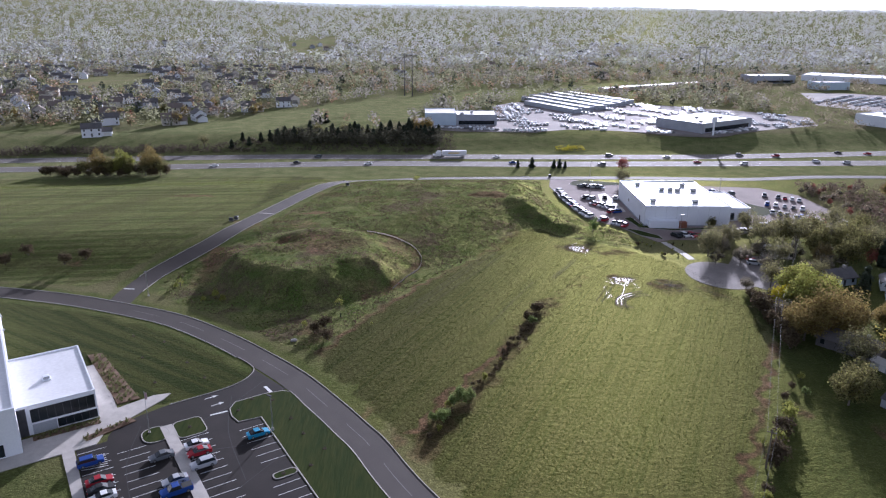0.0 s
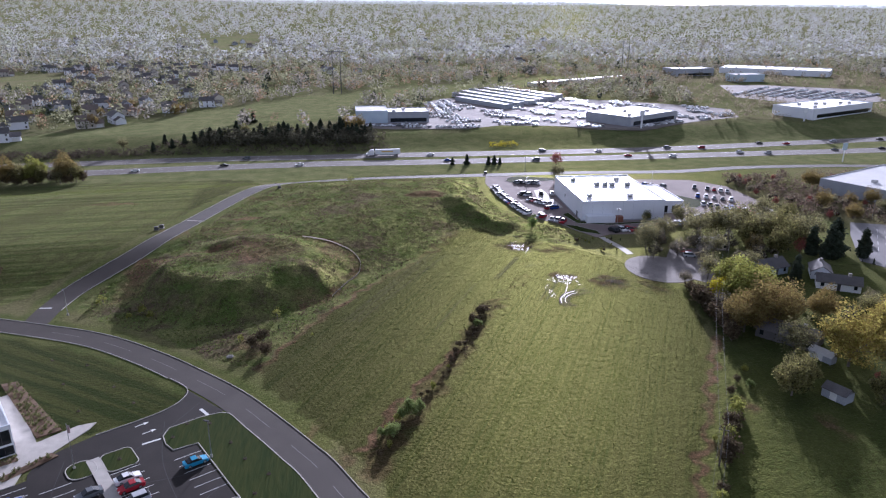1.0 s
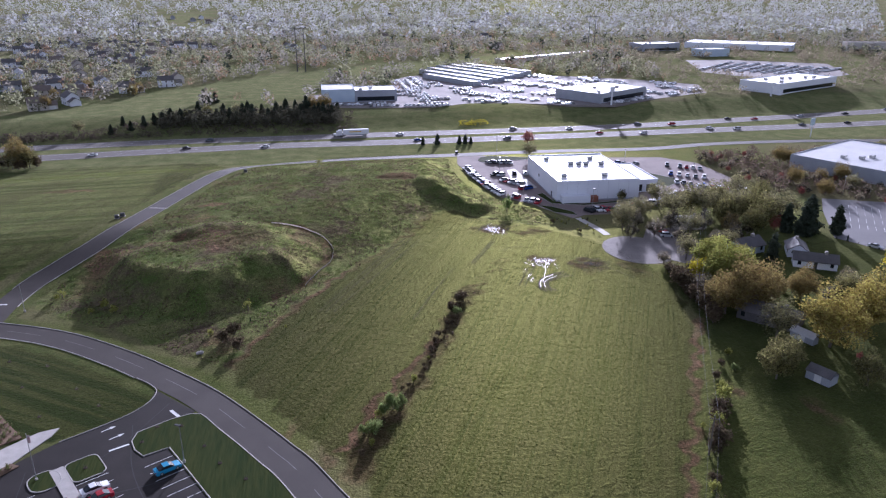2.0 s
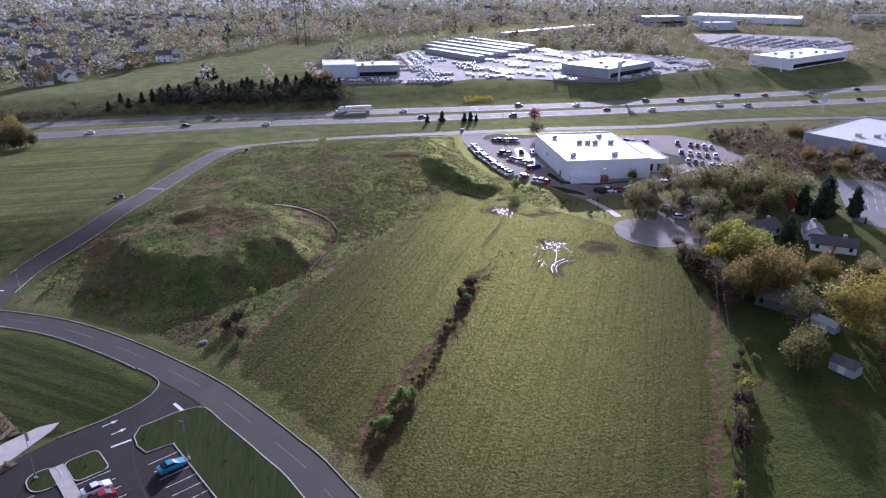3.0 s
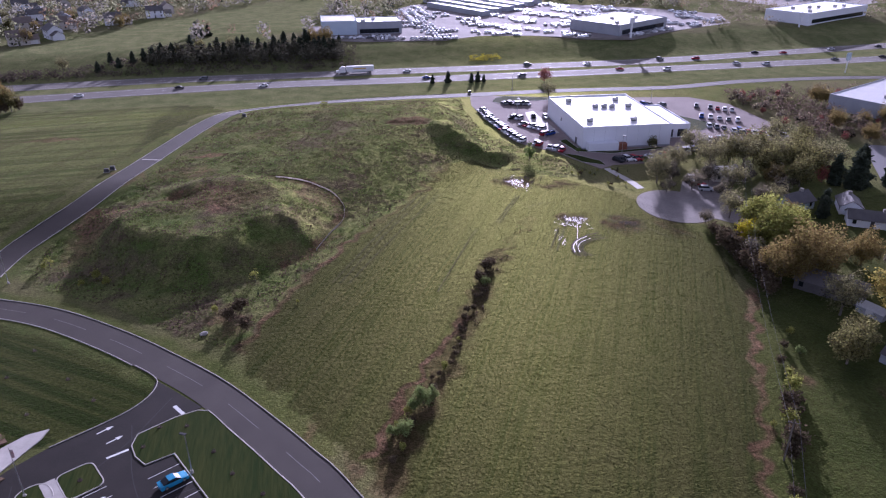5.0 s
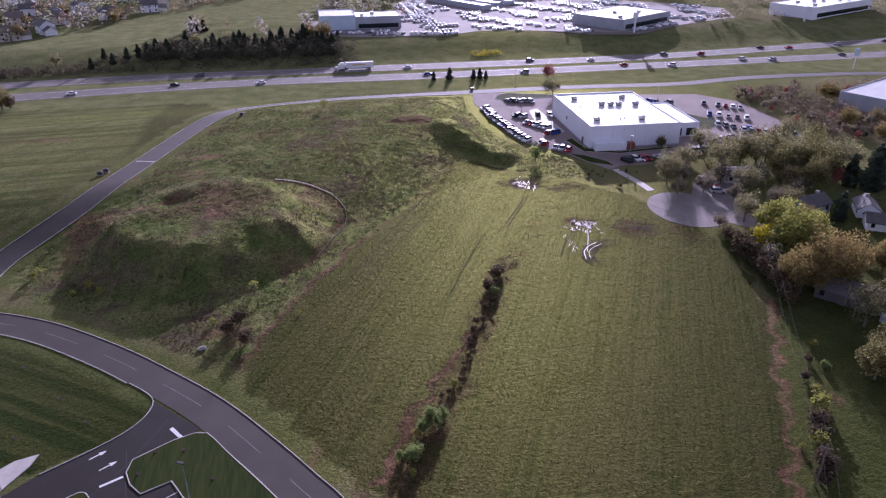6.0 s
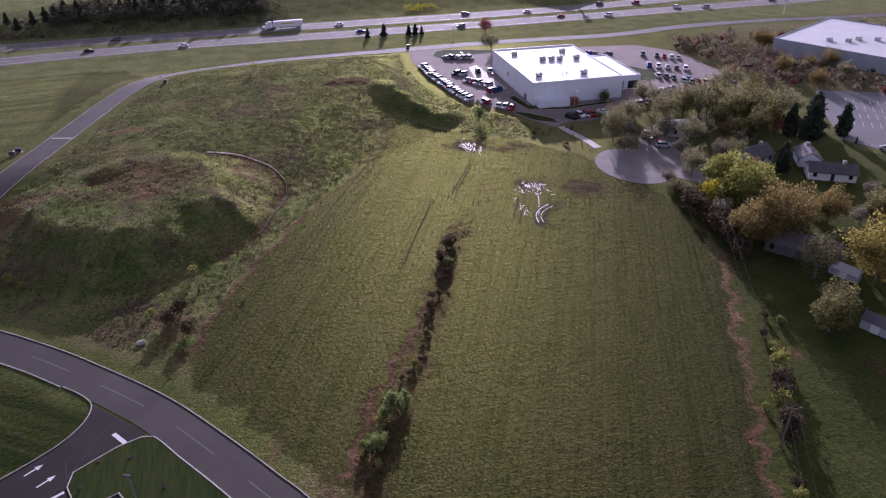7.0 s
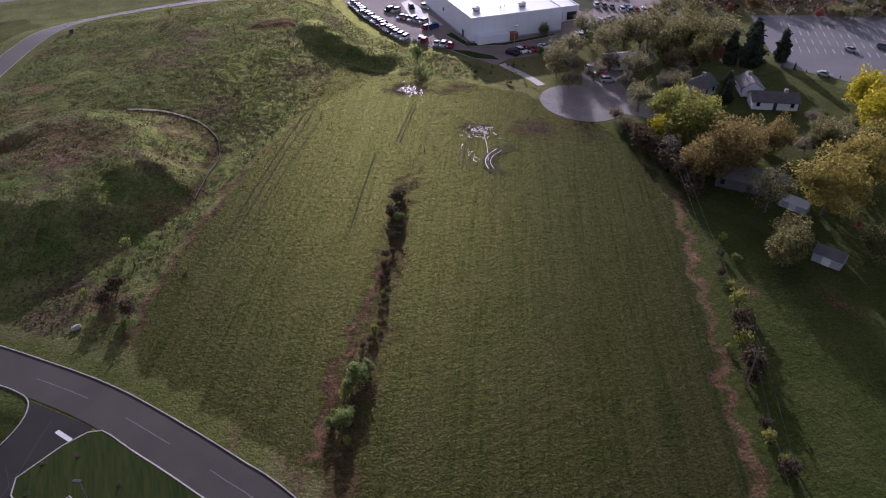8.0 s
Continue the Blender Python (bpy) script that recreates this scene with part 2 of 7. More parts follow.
# ---- the plan: roads as centre lines ----
ROAD_A = spline([(40, 61), (21.5, 82), (5.0, 106.2), (-3.5, 122.3), (-7.0, 127.7), (-13.7, 137.7), (-23.3, 150.8), (-34.1, 162.3), (-46, 173.6), (-62, 186), (-80, 195), (-99.5, 202.8), (-123, 209.4), (-160, 217), (-230, 229)])
ROAD_B = spline([(-83, 197), (-82.5, 212), (-79.6, 223), (-73, 234), (-66.6, 244), (-60.6, 257), (-54.4, 274.5), (-48.9, 291), (-41, 314), (-34.4, 329), (-27, 342.5), (-18, 354), (-6, 362.5), (16, 369.4), (43, 371), (77, 371.5), (130, 371), (186, 367), (229, 372), (282, 370), (340, 362), (520, 345), (900, 340)], 3.0)
HALF_A, HALF_B = 3.65, 3.6
HWY_NEAR = spline([(-2600, 150), (-700, 352), (-225, 397), (-138, 404), (-70, 410), (-10, 413), (55, 410.5), (120, 410), (190, 410), (270, 411), (385, 413), (700, 430), (2600, 520)], 12)
HWY_FAR = spline([(-2600, 178), (-700, 378), (-238, 423), (-145, 431), (-73, 435), (-10, 433.5), (40, 434), (128, 432), (205, 433), (290, 441), (420, 455), (700, 492), (2600, 640)], 12)
FAR_Z = 7.0


def line_y(line, x):
    xs = np.array([p[0] for p in line])
    ys = np.array([p[1] for p in line])
    return np.interp(x, xs, ys)


MOUND_FOOT = [(-63, 236), (-62, 224), (-58, 212.6), (-51.7, 200.5), (-42.5, 195.5), (-24.7, 192), (-15.1, 197), (-6.8, 202), (0.5, 210.7), (5, 220), (8.2, 230), (8.3, 238), (5.8, 245), (-2, 252), (-11, 255.2), (-25, 259), (-38, 257.5), (-50, 251), (-58, 244)]
MOUND_CREST = [(-50, 219), (-46.4, 216.5), (-36.7, 210.8), (-32.6, 208.4), (-26, 208), (-21.8, 213), (-18, 217.5), (-12.5, 219), (-8, 219), (-9, 226), (-10, 236), (-13, 244), (-20, 250), (-28, 252), (-37, 248), (-41, 241), (-46, 233), (-53, 229)]


def ground_z(x, y):
    """The lie of the land: a flat field, a low terrace behind it, two earth mounds, a bank beyond the highway."""
    x, y = np.asarray(x, float), np.asarray(y, float)
    d = np.clip(((x - 8) * -0.57 + (y - 236) * 0.82 + 8) / 44, 0, 1)
    rise = np.minimum(0.8 * d + 0.2 * smooth01(d), smooth01((y - 212) / 48))
    z = 6.5 * rise * smooth01((line_y(HWY_NEAR, x) - 36 - y) / 50) * smooth01((70 - x) / 16)
    on = inside(MOUND_FOOT, x, y)
    if np.any(on):
        u, v = x + 1.1 * wavy(x, y, 12, 3), y + 1.1 * wavy(x, y, 12, 4)
        foot, crest = near_line(MOUND_FOOT + MOUND_FOOT[:1], x, y), near_line(MOUND_CREST + MOUND_CREST[:1], u, v)
        t = np.where(inside(MOUND_CREST, u, v), 1.0, foot / np.maximum(foot + crest, 1e-6))
        top = 7.0 - 0.07 * np.maximum(x + 15, 0) + 0.35 * wavy(x, y, 24, 5) + 0.12 * wavy(x, y, 6, 6)
        top = top + 1.5 * np.exp(-(((x + 33) / 13) ** 2 + ((y - 248) / 6) ** 2)) - 0.9 * np.exp(-(((x + 41) / 5) ** 2 + ((y - 239) / 3.5) ** 2))
        z = np.where(on, z + np.maximum(top - z, 0.3) * (0.75 * t + 0.25 * smooth01(t)) * (1 + 0.05 * wavy(x, y, 5, 8) * (1 - t)), z)
    t = np.clip(((x - 54) * 13 + (y - 299) * -22) / (13 ** 2 + 22 ** 2), 0, 1)
    d = np.hypot(x - 54 - 13 * t, y - 299 + 22 * t)
    z = z + 2.7 * smooth01((10 - d) / 7.5) * (0.85 + 0.2 * wavy(x, y, 14, 9))
    d2 = np.hypot((x - 40) / 14, (y - 312) / 9)
    z = z + 0.8 * smooth01((1 - d2) / 0.8)
    bank = line_y(HWY_FAR, x) + 7
    z = z + FAR_Z * smooth01((y - bank) / 54)
    z = z + 135 * smooth01((y - 1250) / 3600) + 45 * smooth01((-x - 200) / 1500) * smooth01((y - 2200) / 2200)
    return z


def gz(x, y, lift=0.0):
    return float(ground_z(x, y)) + lift


STRIP_GRASS = [(-280, 425), (-190, 445), (-112, 462), (-60, 535), (10, 555), (20, 640), (80, 700), (180, 770), (400, 930), (420, 1000), (170, 830), (60, 770), (-20, 712), (-75, 650), (-122, 575), (-160, 515), (-200, 490), (-280, 462)]
FIELD = [(-18.5, 163), (-15.5, 171.5), (-9, 185.5), (-1, 199), (8, 212), (22, 231), (34, 247), (47, 267), (58, 272), (66, 262), (84, 249), (98, 231), (107, 212), (107, 190), (99, 163), (88, 144), (80, 130), (72, 114), (62, 99), (50, 78), (34, 74), (13, 108), (1.5, 128), (-7, 142.5), (-16, 155)]
LEFT_FIELD = [(-98, 214), (-92, 222), (-82, 237), (-70.5, 256), (-60, 285), (-50.5, 315), (-43, 333), (-34, 350), (-44, 376), (-120, 378), (-600, 340), (-600, 240), (-180, 224)]
LAWN = [(-28, 149), (-40, 165), (-62, 181), (-100, 199), (-160, 211), (-160, 150), (-80, 160), (-55, 138), (-40, 145)]
STRIP = spline([(60.5, 95), (66.5, 106.5), (72, 116), (77.5, 124.6), (85, 137), (92.6, 150), (99.3, 161.5), (102.5, 167)])
HEDGE = spline([(6.5, 118), (9, 125), (12, 131), (16, 138), (20.3, 145.6), (25.3, 154.6), (29.5, 163), (35, 173), (41.5, 188), (49, 199), (63, 219)])
HEDGE_SOIL = [(5.2, 127), (10.3, 136.5), (17.6, 148.3), (24.2, 157.8), (30, 166)]
ROUGH = [(-75, 206), (-74, 221), (-66, 238), (-55, 257.5), (-43, 290), (-34, 315), (-21, 338), (-8, 352), (20, 361), (74, 364), (71, 345), (71, 318), (74, 300), (80, 284), (90, 270), (96, 255), (84, 250), (66, 263), (58, 273), (47, 268), (34, 248), (22, 232), (8, 213), (-1, 200), (-9, 186), (-15.5, 172), (-18, 163), (-30, 171), (-48, 187)]
GARDEN = [(103, 168), (107, 190), (106, 207), (112, 205), (122, 200), (150, 215), (182, 216), (192, 183), (250, 170), (250, 60), (42, 60), (60.5, 95), (66.5, 106.5), (77.5, 124.6), (85, 137), (92.6, 150), (99.3, 161.5)]


# ---- ground ----
def lines_of(lo, a, b, step, hi, grow):
    mid = list(np.arange(a, b, step))
    left, s, v = [], step, a
    while v > lo:
        s *= grow
        v -= s
        left.append(v)
    right, s, v = [], step, mid[-1]
    while v < hi:
        s *= grow
        v += s
        right.append(v)
    return np.array(left[::-1] + mid + right)


def build_ground():
    xs = lines_of(-5200, -135, 190, 0.84, 5200, 1.09)
    ys = lines_of(-900, 84, 335, 0.84, 5300, 1.045)
    X, Y = np.meshgrid(xs, ys)
    Z = ground_z(X, Y)
    wx, wy = X + 1.6 * wavy(X, Y, 9, 1), Y + 1.6 * wavy(X, Y, 9, 2)
    field = inside(FIELD, wx, wy).astype(float)
    left = inside(LEFT_FIELD, wx, wy).astype(float)
    lawn = inside(LAWN, X, Y).astype(float)
    near = np.minimum.reduce([near_line(ROAD_A[::3], X, Y), near_line(ROAD_B[::3], X, Y)])
    hedge = smooth01((3.4 - near_line(HEDGE[::3], wx, wy)) / 1.6) * (Y < 200) + 0.5 * smooth01((1.8 - near_line(HEDGE[::3], wx, wy)) / 1.2) * (Y >= 200)
    strip = smooth01((1.35 - near_line(STRIP[::3], wx, wy)) / 0.6) * np.clip(0.85 + 0.4 * wavy(X, Y, 9, 21), 0, 1)
    edge = smooth01((1.5 - near_line(FIELD[:8], wx - 0.5, wy)) / 0.9) * np.clip(0.7 + 0.5 * wavy(X, Y, 30, 8), 0, 1) * np.where(Y < 218, 1.0, 0.45)
    ring = smooth01((2.6 - near_line([(-11.6, 254.6), (-2.4, 252), (2.2, 248), (7, 238), (6.6, 227), (3, 219), (-1.5, 208.5), (-9, 201.5)], wx, wy)) / 1.6) * np.clip(0.7 + 0.5 * wavy(X, Y, 14, 11), 0, 1)
    track = smooth01((3.6 - near_line([(-67, 240), (-60, 236.5), (-53, 235), (-46, 236), (-39, 242)], wx, wy)) / 3)
    patch = smooth01((0.85 - np.hypot((wx - 40) / 13, (wy - 307) / 6.5)) / 0.3)
    patch = np.maximum(patch, smooth01((0.9 - np.hypot((wx + 34.5) / 6, (wy - 278) / 3)) / 0.3))
    patch = np.maximum(patch, smooth01((0.9 - np.hypot((wx + 91) / 12, (wy - 308) / 3.2)) / 0.3) * 0.8)
    patch = np.maximum(patch, smooth01((1 - np.hypot((wx + 61) / 8, (wy - 229) / 9)) / 0.4) * 0.75)
    patch = np.maximum(patch, smooth01((1 - np.hypot((wx + 26) / 17, (wy - 236) / 15)) / 0.6) * 0.75)
    garden = inside(GARDEN, wx, wy).astype(float)
    for px, py, rx, ry, w in ((-40, 262, 14, 8, 0.7), (-58, 262, 7, 12, 0.8), (-12, 300, 16, 7, 0.6), (-30, 310, 10, 6, 0.6), (20, 296, 12, 6, 0.45), (5, 330, 18, 5, 0.5), (-64, 218, 6, 8, 0.6), (-22, 176, 5, 12, 0.6), (67, 249, 9, 7, 0.8), (91, 132, 2.2, 5, 0.8), (0, 241, 8, 11, 0.75), (-8, 207, 8, 4, 0.5), (-109.5, 230.5, 5, 2.2, 0.9), (104.5, 121, 3, 6, 0.7), (1.8, 124, 2.0, 6, 0.7), (-4, 135, 1.6, 5, 0.5), (75, 216, 6, 5, 0.7), (88, 209, 7, 8, 0.75), (80, 243, 9, 5, 0.6), (101, 206, 4, 14, 0.45), (8, 274, 9, 7, 0.4)):
        patch = np.maximum(patch, w * smooth01((1 - np.hypot((wx - px) / rx, (wy - py) / ry)) / 0.5) * np.clip(0.7 + 0.6 * wavy(X, Y, 5, 17), 0.2, 1))
    lots = (X < -2) & (Y < 160) & (X + 0.9 * Y < 122)
    rough = inside(ROUGH, wx, wy) * (1 - field)
    bare = np.clip(np.maximum.reduce([0.4 * hedge, 0.95 * smooth01((1.2 - near_line(HEDGE_SOIL, wx, wy)) / 0.6), strip, 0.95 * edge, ring, 1.0 * track, patch]), 0, 1)
    relief = field * 0.07 + rough * 0.32 + left * 0.1 + garden * 0.14 + hedge * 0.1 + strip * 0.05 + bare * 0.06
    sales = (X > 76) & (Y > 262) & (Y - 0.2 * X > 238)
    lane = near_line([(103, 257), (106, 235), (112, 222), (125, 220)], X, Y)
    relief = relief * smooth01((near - 4.8) / 2) * ~lots * ~sales * (lane > 3) * (np.hypot((X - 112) / 15, (Y - 219) / 16) > 1)
    rs = np.random.RandomState(4)
    bumps = 1.25 * (rs.rand(*X.shape) - 0.5) + 0.12 * wavy(X, Y, 3.1, 14)
    Z = Z + relief * bumps - 0.04
    n, k = X.shape
    me = bpy.data.meshes.new("ground")
    idx = np.arange(n * k).reshape(n, k)
    quads = np.stack([idx[:-1, :-1], idx[:-1, 1:], idx[1:, 1:], idx[1:, :-1]], -1).reshape(-1, 4)
    me.from_pydata(np.stack([X, Y, Z], -1).reshape(-1, 3).tolist(), [], quads.tolist())
    for name, a in (("verge", smooth01((7.6 - near - 0.8 * wavy(X, Y, 9, 31)) / 2.0) * (Y > 128)), ("mown", np.clip(field + left, 0, 1)), ("rough", rough), ("bare", bare), ("lawn", lawn), ("far", smooth01((Y - 362) / 20)), ("garden", garden), ("open", np.maximum(inside(STRIP_GRASS, wx, wy), (Y > 372) & (Y < line_y(HWY_FAR, X) + 50)).astype(float))):
        at = me.attributes.new(name, 'FLOAT', 'POINT')
        at.data.foreach_set("value", a.reshape(-1).astype(np.float32))
    me.polygons.foreach_set("use_smooth", [True] * len(me.polygons))
    ob = new("ground", me)
    tagged(ob, "rolling grassland with a mown green field and rough weedy earth", "ground", kind="structure")
    return ob


def ground_material():
    m = bpy.data.materials.new("grassland")
    m.use_nodes = True
    n, l = m.node_tree.nodes, m.node_tree.links
    b = n["Principled BSDF"]
    b.inputs["Roughness"].default_value = 0.95
    b.inputs["Specular IOR Level"].default_value = 0.0
    b.inputs["Sheen Weight"].default_value, b.inputs["Sheen Roughness"].default_value = 0.1, 0.4
    b.inputs["Sheen Tint"].default_value = (1.0, 0.98, 0.6, 1)
    geo = n.new("ShaderNodeNewGeometry")

    def noise_of(scale, detail=4, stretch=None, turn=0.0, rough=0.55):
        t = n.new("ShaderNodeTexNoise")
        t.inputs["Scale"].default_value, t.inputs["Detail"].default_value = scale, detail
        t.inputs["Roughness"].default_value = rough
        if stretch:
            mp = n.new("ShaderNodeVectorRotate")
            mp.rotation_type = 'Z_AXIS'
            mp.inputs["Angle"].default_value = turn
            sc = n.new("ShaderNodeVectorMath")
            sc.operation = 'MULTIPLY'
            sc.inputs[1].default_value = stretch
            l.new(geo.outputs["Position"], mp.inputs["Vector"])
            l.new(mp.outputs[0], sc.inputs[0])
            l.new(sc.outputs[0], t.inputs["Vector"])
        else:
            l.new(geo.outputs["Position"], t.inputs["Vector"])
        return t.outputs[0]

    def ranged(v, lo, hi, a=0.0, c=1.0):
        r = n.new("ShaderNodeMapRange")
        for key, val in (("From Min", lo), ("From Max", hi), ("To Min", a), ("To Max", c)):
            r.inputs[key].default_value = val
        l.new(v, r.inputs["Value"])
        return r.outputs[0]

    def mixed(f, a, c):
        x = n.new("ShaderNodeMix")
        x.data_type = 'RGBA'
        for key, val in (("Factor", f), ("A", a), ("B", c)):
            if isinstance(val, tuple):
                x.inputs[key].default_value = (*val, 1)
            elif isinstance(val, float):
                x.inputs[key].default_value = val
            else:
                l.new(val, x.inputs[key])
        return x.outputs["Result"]

    def attr(name):
        a = n.new("ShaderNodeAttribute")
        a.attribute_name = name
        return a.outputs["Fac"]

    def times(a, c):
        x = n.new("ShaderNodeMath")
        x.operation = 'MULTIPLY'
        l.new(a, x.inputs[0])
        l.new(c, x.inputs[1])
        return x.outputs[0]

    big, mid, fine = noise_of(0.015, 3), noise_of(0.12, 4), noise_of(1.1, 5, rough=0.65)
    rows = noise_of(1.0, 4, (1.5, 0.035, 1), radians(28))
    rows_left = noise_of(1.0, 2, (0.012, 0.42, 1), radians(-4))
    bands = noise_of(1.0, 3, (0.22, 0.006, 1), radians(28))
    clods = noise_of(2.6, 3, rough=0.6)
    sward = mixed(ranged(mid, 0.35, 0.65), (0.048, 0.068, 0.015), (0.085, 0.092, 0.028))
    sward = mixed(ranged(big, 0.4, 0.65), sward, (0.11, 0.094, 0.052))
    sward = mixed(attr("open"), sward, mixed(ranged(mid, 0.35, 0.65), (0.07, 0.09, 0.026), (0.135, 0.138, 0.056)))
    sep = n.new("ShaderNodeSeparateXYZ")
    l.new(geo.outputs["Position"], sep.inputs[0])
    mown = mixed(mixed(ranged(sep.outputs["X"], -62.0, -58.0), ranged(rows_left, 0.4, 0.6), ranged(rows, 0.4, 0.6)), (0.008, 0.016, 0.003), (0.028, 0.032, 0.009))
    mown = mixed(ranged(sep.outputs["X"], -58.0, -62.0), mown, mixed(ranged(rows_left, 0.4, 0.6), (0.042, 0.064, 0.014), (0.12, 0.13, 0.045)))
    mown = mixed(ranged(bands, 0.42, 0.6, 0.0, 0.5), mown, (0.044, 0.039, 0.016))
    mown = mixed(ranged(mid, 0.5, 0.75, 0.0, 0.5), mown, (0.043, 0.036, 0.018))
    weeds = mixed(ranged(mid, 0.36, 0.62), (0.058, 0.088, 0.02), (0.135, 0.138, 0.05))
    weeds = mixed(ranged(noise_of(0.055, 6, rough=0.65), 0.5, 0.62), weeds, (0.078, 0.054, 0.04))
    stripes = noise_of(1.0, 2, (0.45, 0.02, 1), radians(-56))
    lawn = mixed(ranged(stripes, 0.42, 0.58), (0.01, 0.021, 0.003), (0.032, 0.039, 0.009))
    soil = mixed(ranged(mid, 0.35, 0.65), (0.095, 0.052, 0.03), (0.19, 0.108, 0.066))
    col = mixed(attr("mown"), sward, mown)
    col = mixed(attr("rough"), col, weeds)
    col = mixed(attr("lawn"), col, lawn)
    col = mixed(attr("garden"), col, mixed(ranged(mid, 0.35, 0.65), (0.02, 0.033, 0.006), (0.042, 0.052, 0.013)))
    col = mixed(attr("verge"), col, mixed(ranged(mid, 0.35, 0.65), (0.04, 0.06, 0.013), (0.076, 0.082, 0.026)))
    col = mixed(times(attr("bare"), ranged(fine, 0.3, 0.6, 0.45, 1.0)), col, soil)
    hs = n.new("ShaderNodeHueSaturation")
    l.new(times(ranged(fine, 0.3, 0.7, 0.6, 1.4), ranged(clods, 0.3, 0.7, 0.55, 1.45)), hs.inputs["Value"])
    l.new(col, hs.inputs["Color"])
    l.new(hs.outputs[0], b.inputs["Base Color"])
    bp = n.new("ShaderNodeBump")
    bp.inputs["Strength"].default_value, bp.inputs["Distance"].default_value = 0.7, 0.35
    height = n.new("ShaderNodeMath")
    height.operation = 'MULTIPLY_ADD'
    height.inputs[1].default_value = 0.5
    l.new(clods, height.inputs[0])
    l.new(fine, height.inputs[2])
    l.new(height.outputs[0], bp.inputs["Height"])
    l.new(bp.outputs[0], b.inputs["Normal"])
    wax = n.new("ShaderNodeBsdfAnisotropic")  # waxy blades shine towards a low sun
    wax.inputs["Color"].default_value = (0.78, 0.78, 0.24, 1)
    wax.inputs["Roughness"].default_value = 0.47
    soft = n.new("ShaderNodeBump")
    soft.inputs["Strength"].default_value, soft.inputs["Distance"].default_value = 0.45, 0.35
    l.new(height.outputs[0], soft.inputs["Height"])
    l.new(soft.outputs[0], wax.inputs["Normal"])
    mx = n.new("ShaderNodeMixShader")
    l.new(times(ranged(attr("lawn"), 0.0, 1.0, 0.022, 0.005), times(times(ranged(attr("rough"), 0.0, 1.0, 1.0, 0.6), ranged(attr("bare"), 0.0, 0.6, 1.0, 0.05)), ranged(attr("far"), 0.0, 1.0, 1.0, 0.15))), mx.inputs[0])
    l.new(b.outputs[0], mx.inputs[1])
    l.new(wax.outputs[0], mx.inputs[2])
    l.new(mx.outputs[0], n["Material Output"].inputs["Surface"])
    return m


ground = build_ground()
ground.data.materials.append(ground_material())

# ---- roads ----
solid("road_main", ribbon(ROAD_A, HALF_A, HALF_A, 0.02), ASPHALT, "smooth grey asphalt road curving past the field", "road", "structure")
solid("road_side", ribbon(ROAD_B, HALF_B, HALF_B, lambda x, y: gz(x, y, 0.035)), ASPHALT, "grey asphalt side road with grass verges", "road", "structure")
solid("highway_near", ribbon(HWY_NEAR, 7.6, 7.6, 0.03), ASPHALT_OLD, "pale worn highway carriageway", "road", "structure")
solid("highway_far", ribbon(HWY_FAR, 7.6, 7.6, 0.03), ASPHALT_OLD, "pale worn highway carriageway beyond the median", "road", "structure")
solid("kerb_outer", kerb_strip([p for p in ROAD_A if p.x > -74 or p.x < -92], -HALF_A - 0.05), CONCRETE, "pale concrete kerb along the road's field side", "kerb", "structure")
LAWN_GRASS = surf("lawn_grass", (0.018, 0.034, 0.006), (0.045, 0.054, 0.012), 0.35, 0.95, 0.5, 2.2, 0, 0.06, 0.0, (1, 0.12, 1), radians(-30), 0.2)
solid("kerb_inner_lot", kerb_strip([p for p in ROAD_A if p.x > -17.5 and p.y > 80], HALF_A + 0.05), CONCRETE, "pale concrete kerb beside the lawn", "kerb", "structure")
solid("kerb_inner_lawn", kerb_strip([p for p in ROAD_A if -200 < p.x < -36.5], HALF_A + 0.05), CONCRETE, "pale concrete kerb along the striped lawn", "kerb", "structure")
solid("kerb_side_east", kerb_strip([p for p in ROAD_B if p.y > 208 and p.x < 70], -HALF_B - 0.05, base=gz), CONCRETE, "pale kerb of the side road", "kerb", "structure")
solid("kerb_side_west", kerb_strip([p for p in ROAD_B if p.y > 218 and p.x < 70], HALF_B + 0.05, base=gz), CONCRETE, "pale kerb of the side road", "kerb", "structure")

solid("kerb_entry", kerb_strip(spline([(-38.9, 162.3), (-35.6, 159.0), (-33.6, 155.8), (-34.2, 151.8), (-37, 147.8), (-41.4, 144.4), (-48.8, 139.7)], 0.8), 0.0), CONCRETE, "pale rounded kerb of the lawn corner", "kerb", "structure")

# centre lines, stop bars, lane marks
def dashes(line, on, off):
    """Broken centre line: so many steps painted, so many bare."""
    bm = bmesh.new()
    for k in range(0, len(line) - on, on + off):
        ribbon(line[k:k + on + 1], 0.07, 0.07, 0.034, bm)
    return bm


solid("road_marking_main", dashes([p for p in ROAD_A if p.x > -80], 5, 4), PAINT_FADED, "faded pale centre line", "road marking", "structure")
for nm, line in (("near", HWY_NEAR), ("far", HWY_FAR)):
    bm = bmesh.new()
    for off in (-5.5, 5.5):
        ribbon([p + n * off for p, n in zip(line, normals(line)) if -700 < p.x < 900], 0.09, 0.09, 0.045, bm)
    for k, (p, n) in enumerate(zip(line, normals(line))):
        if -500 < p.x < 700:
            d = Vector((n.y, -n.x))
            ribbon([p - d * 1.6, p + d * 1.6], 0.08, 0.08, 0.045, bm)
    solid("road_marking_highway_" + nm, bm, PAINT_LINE, "white lane lines and edge lines", "road marking", "structure")

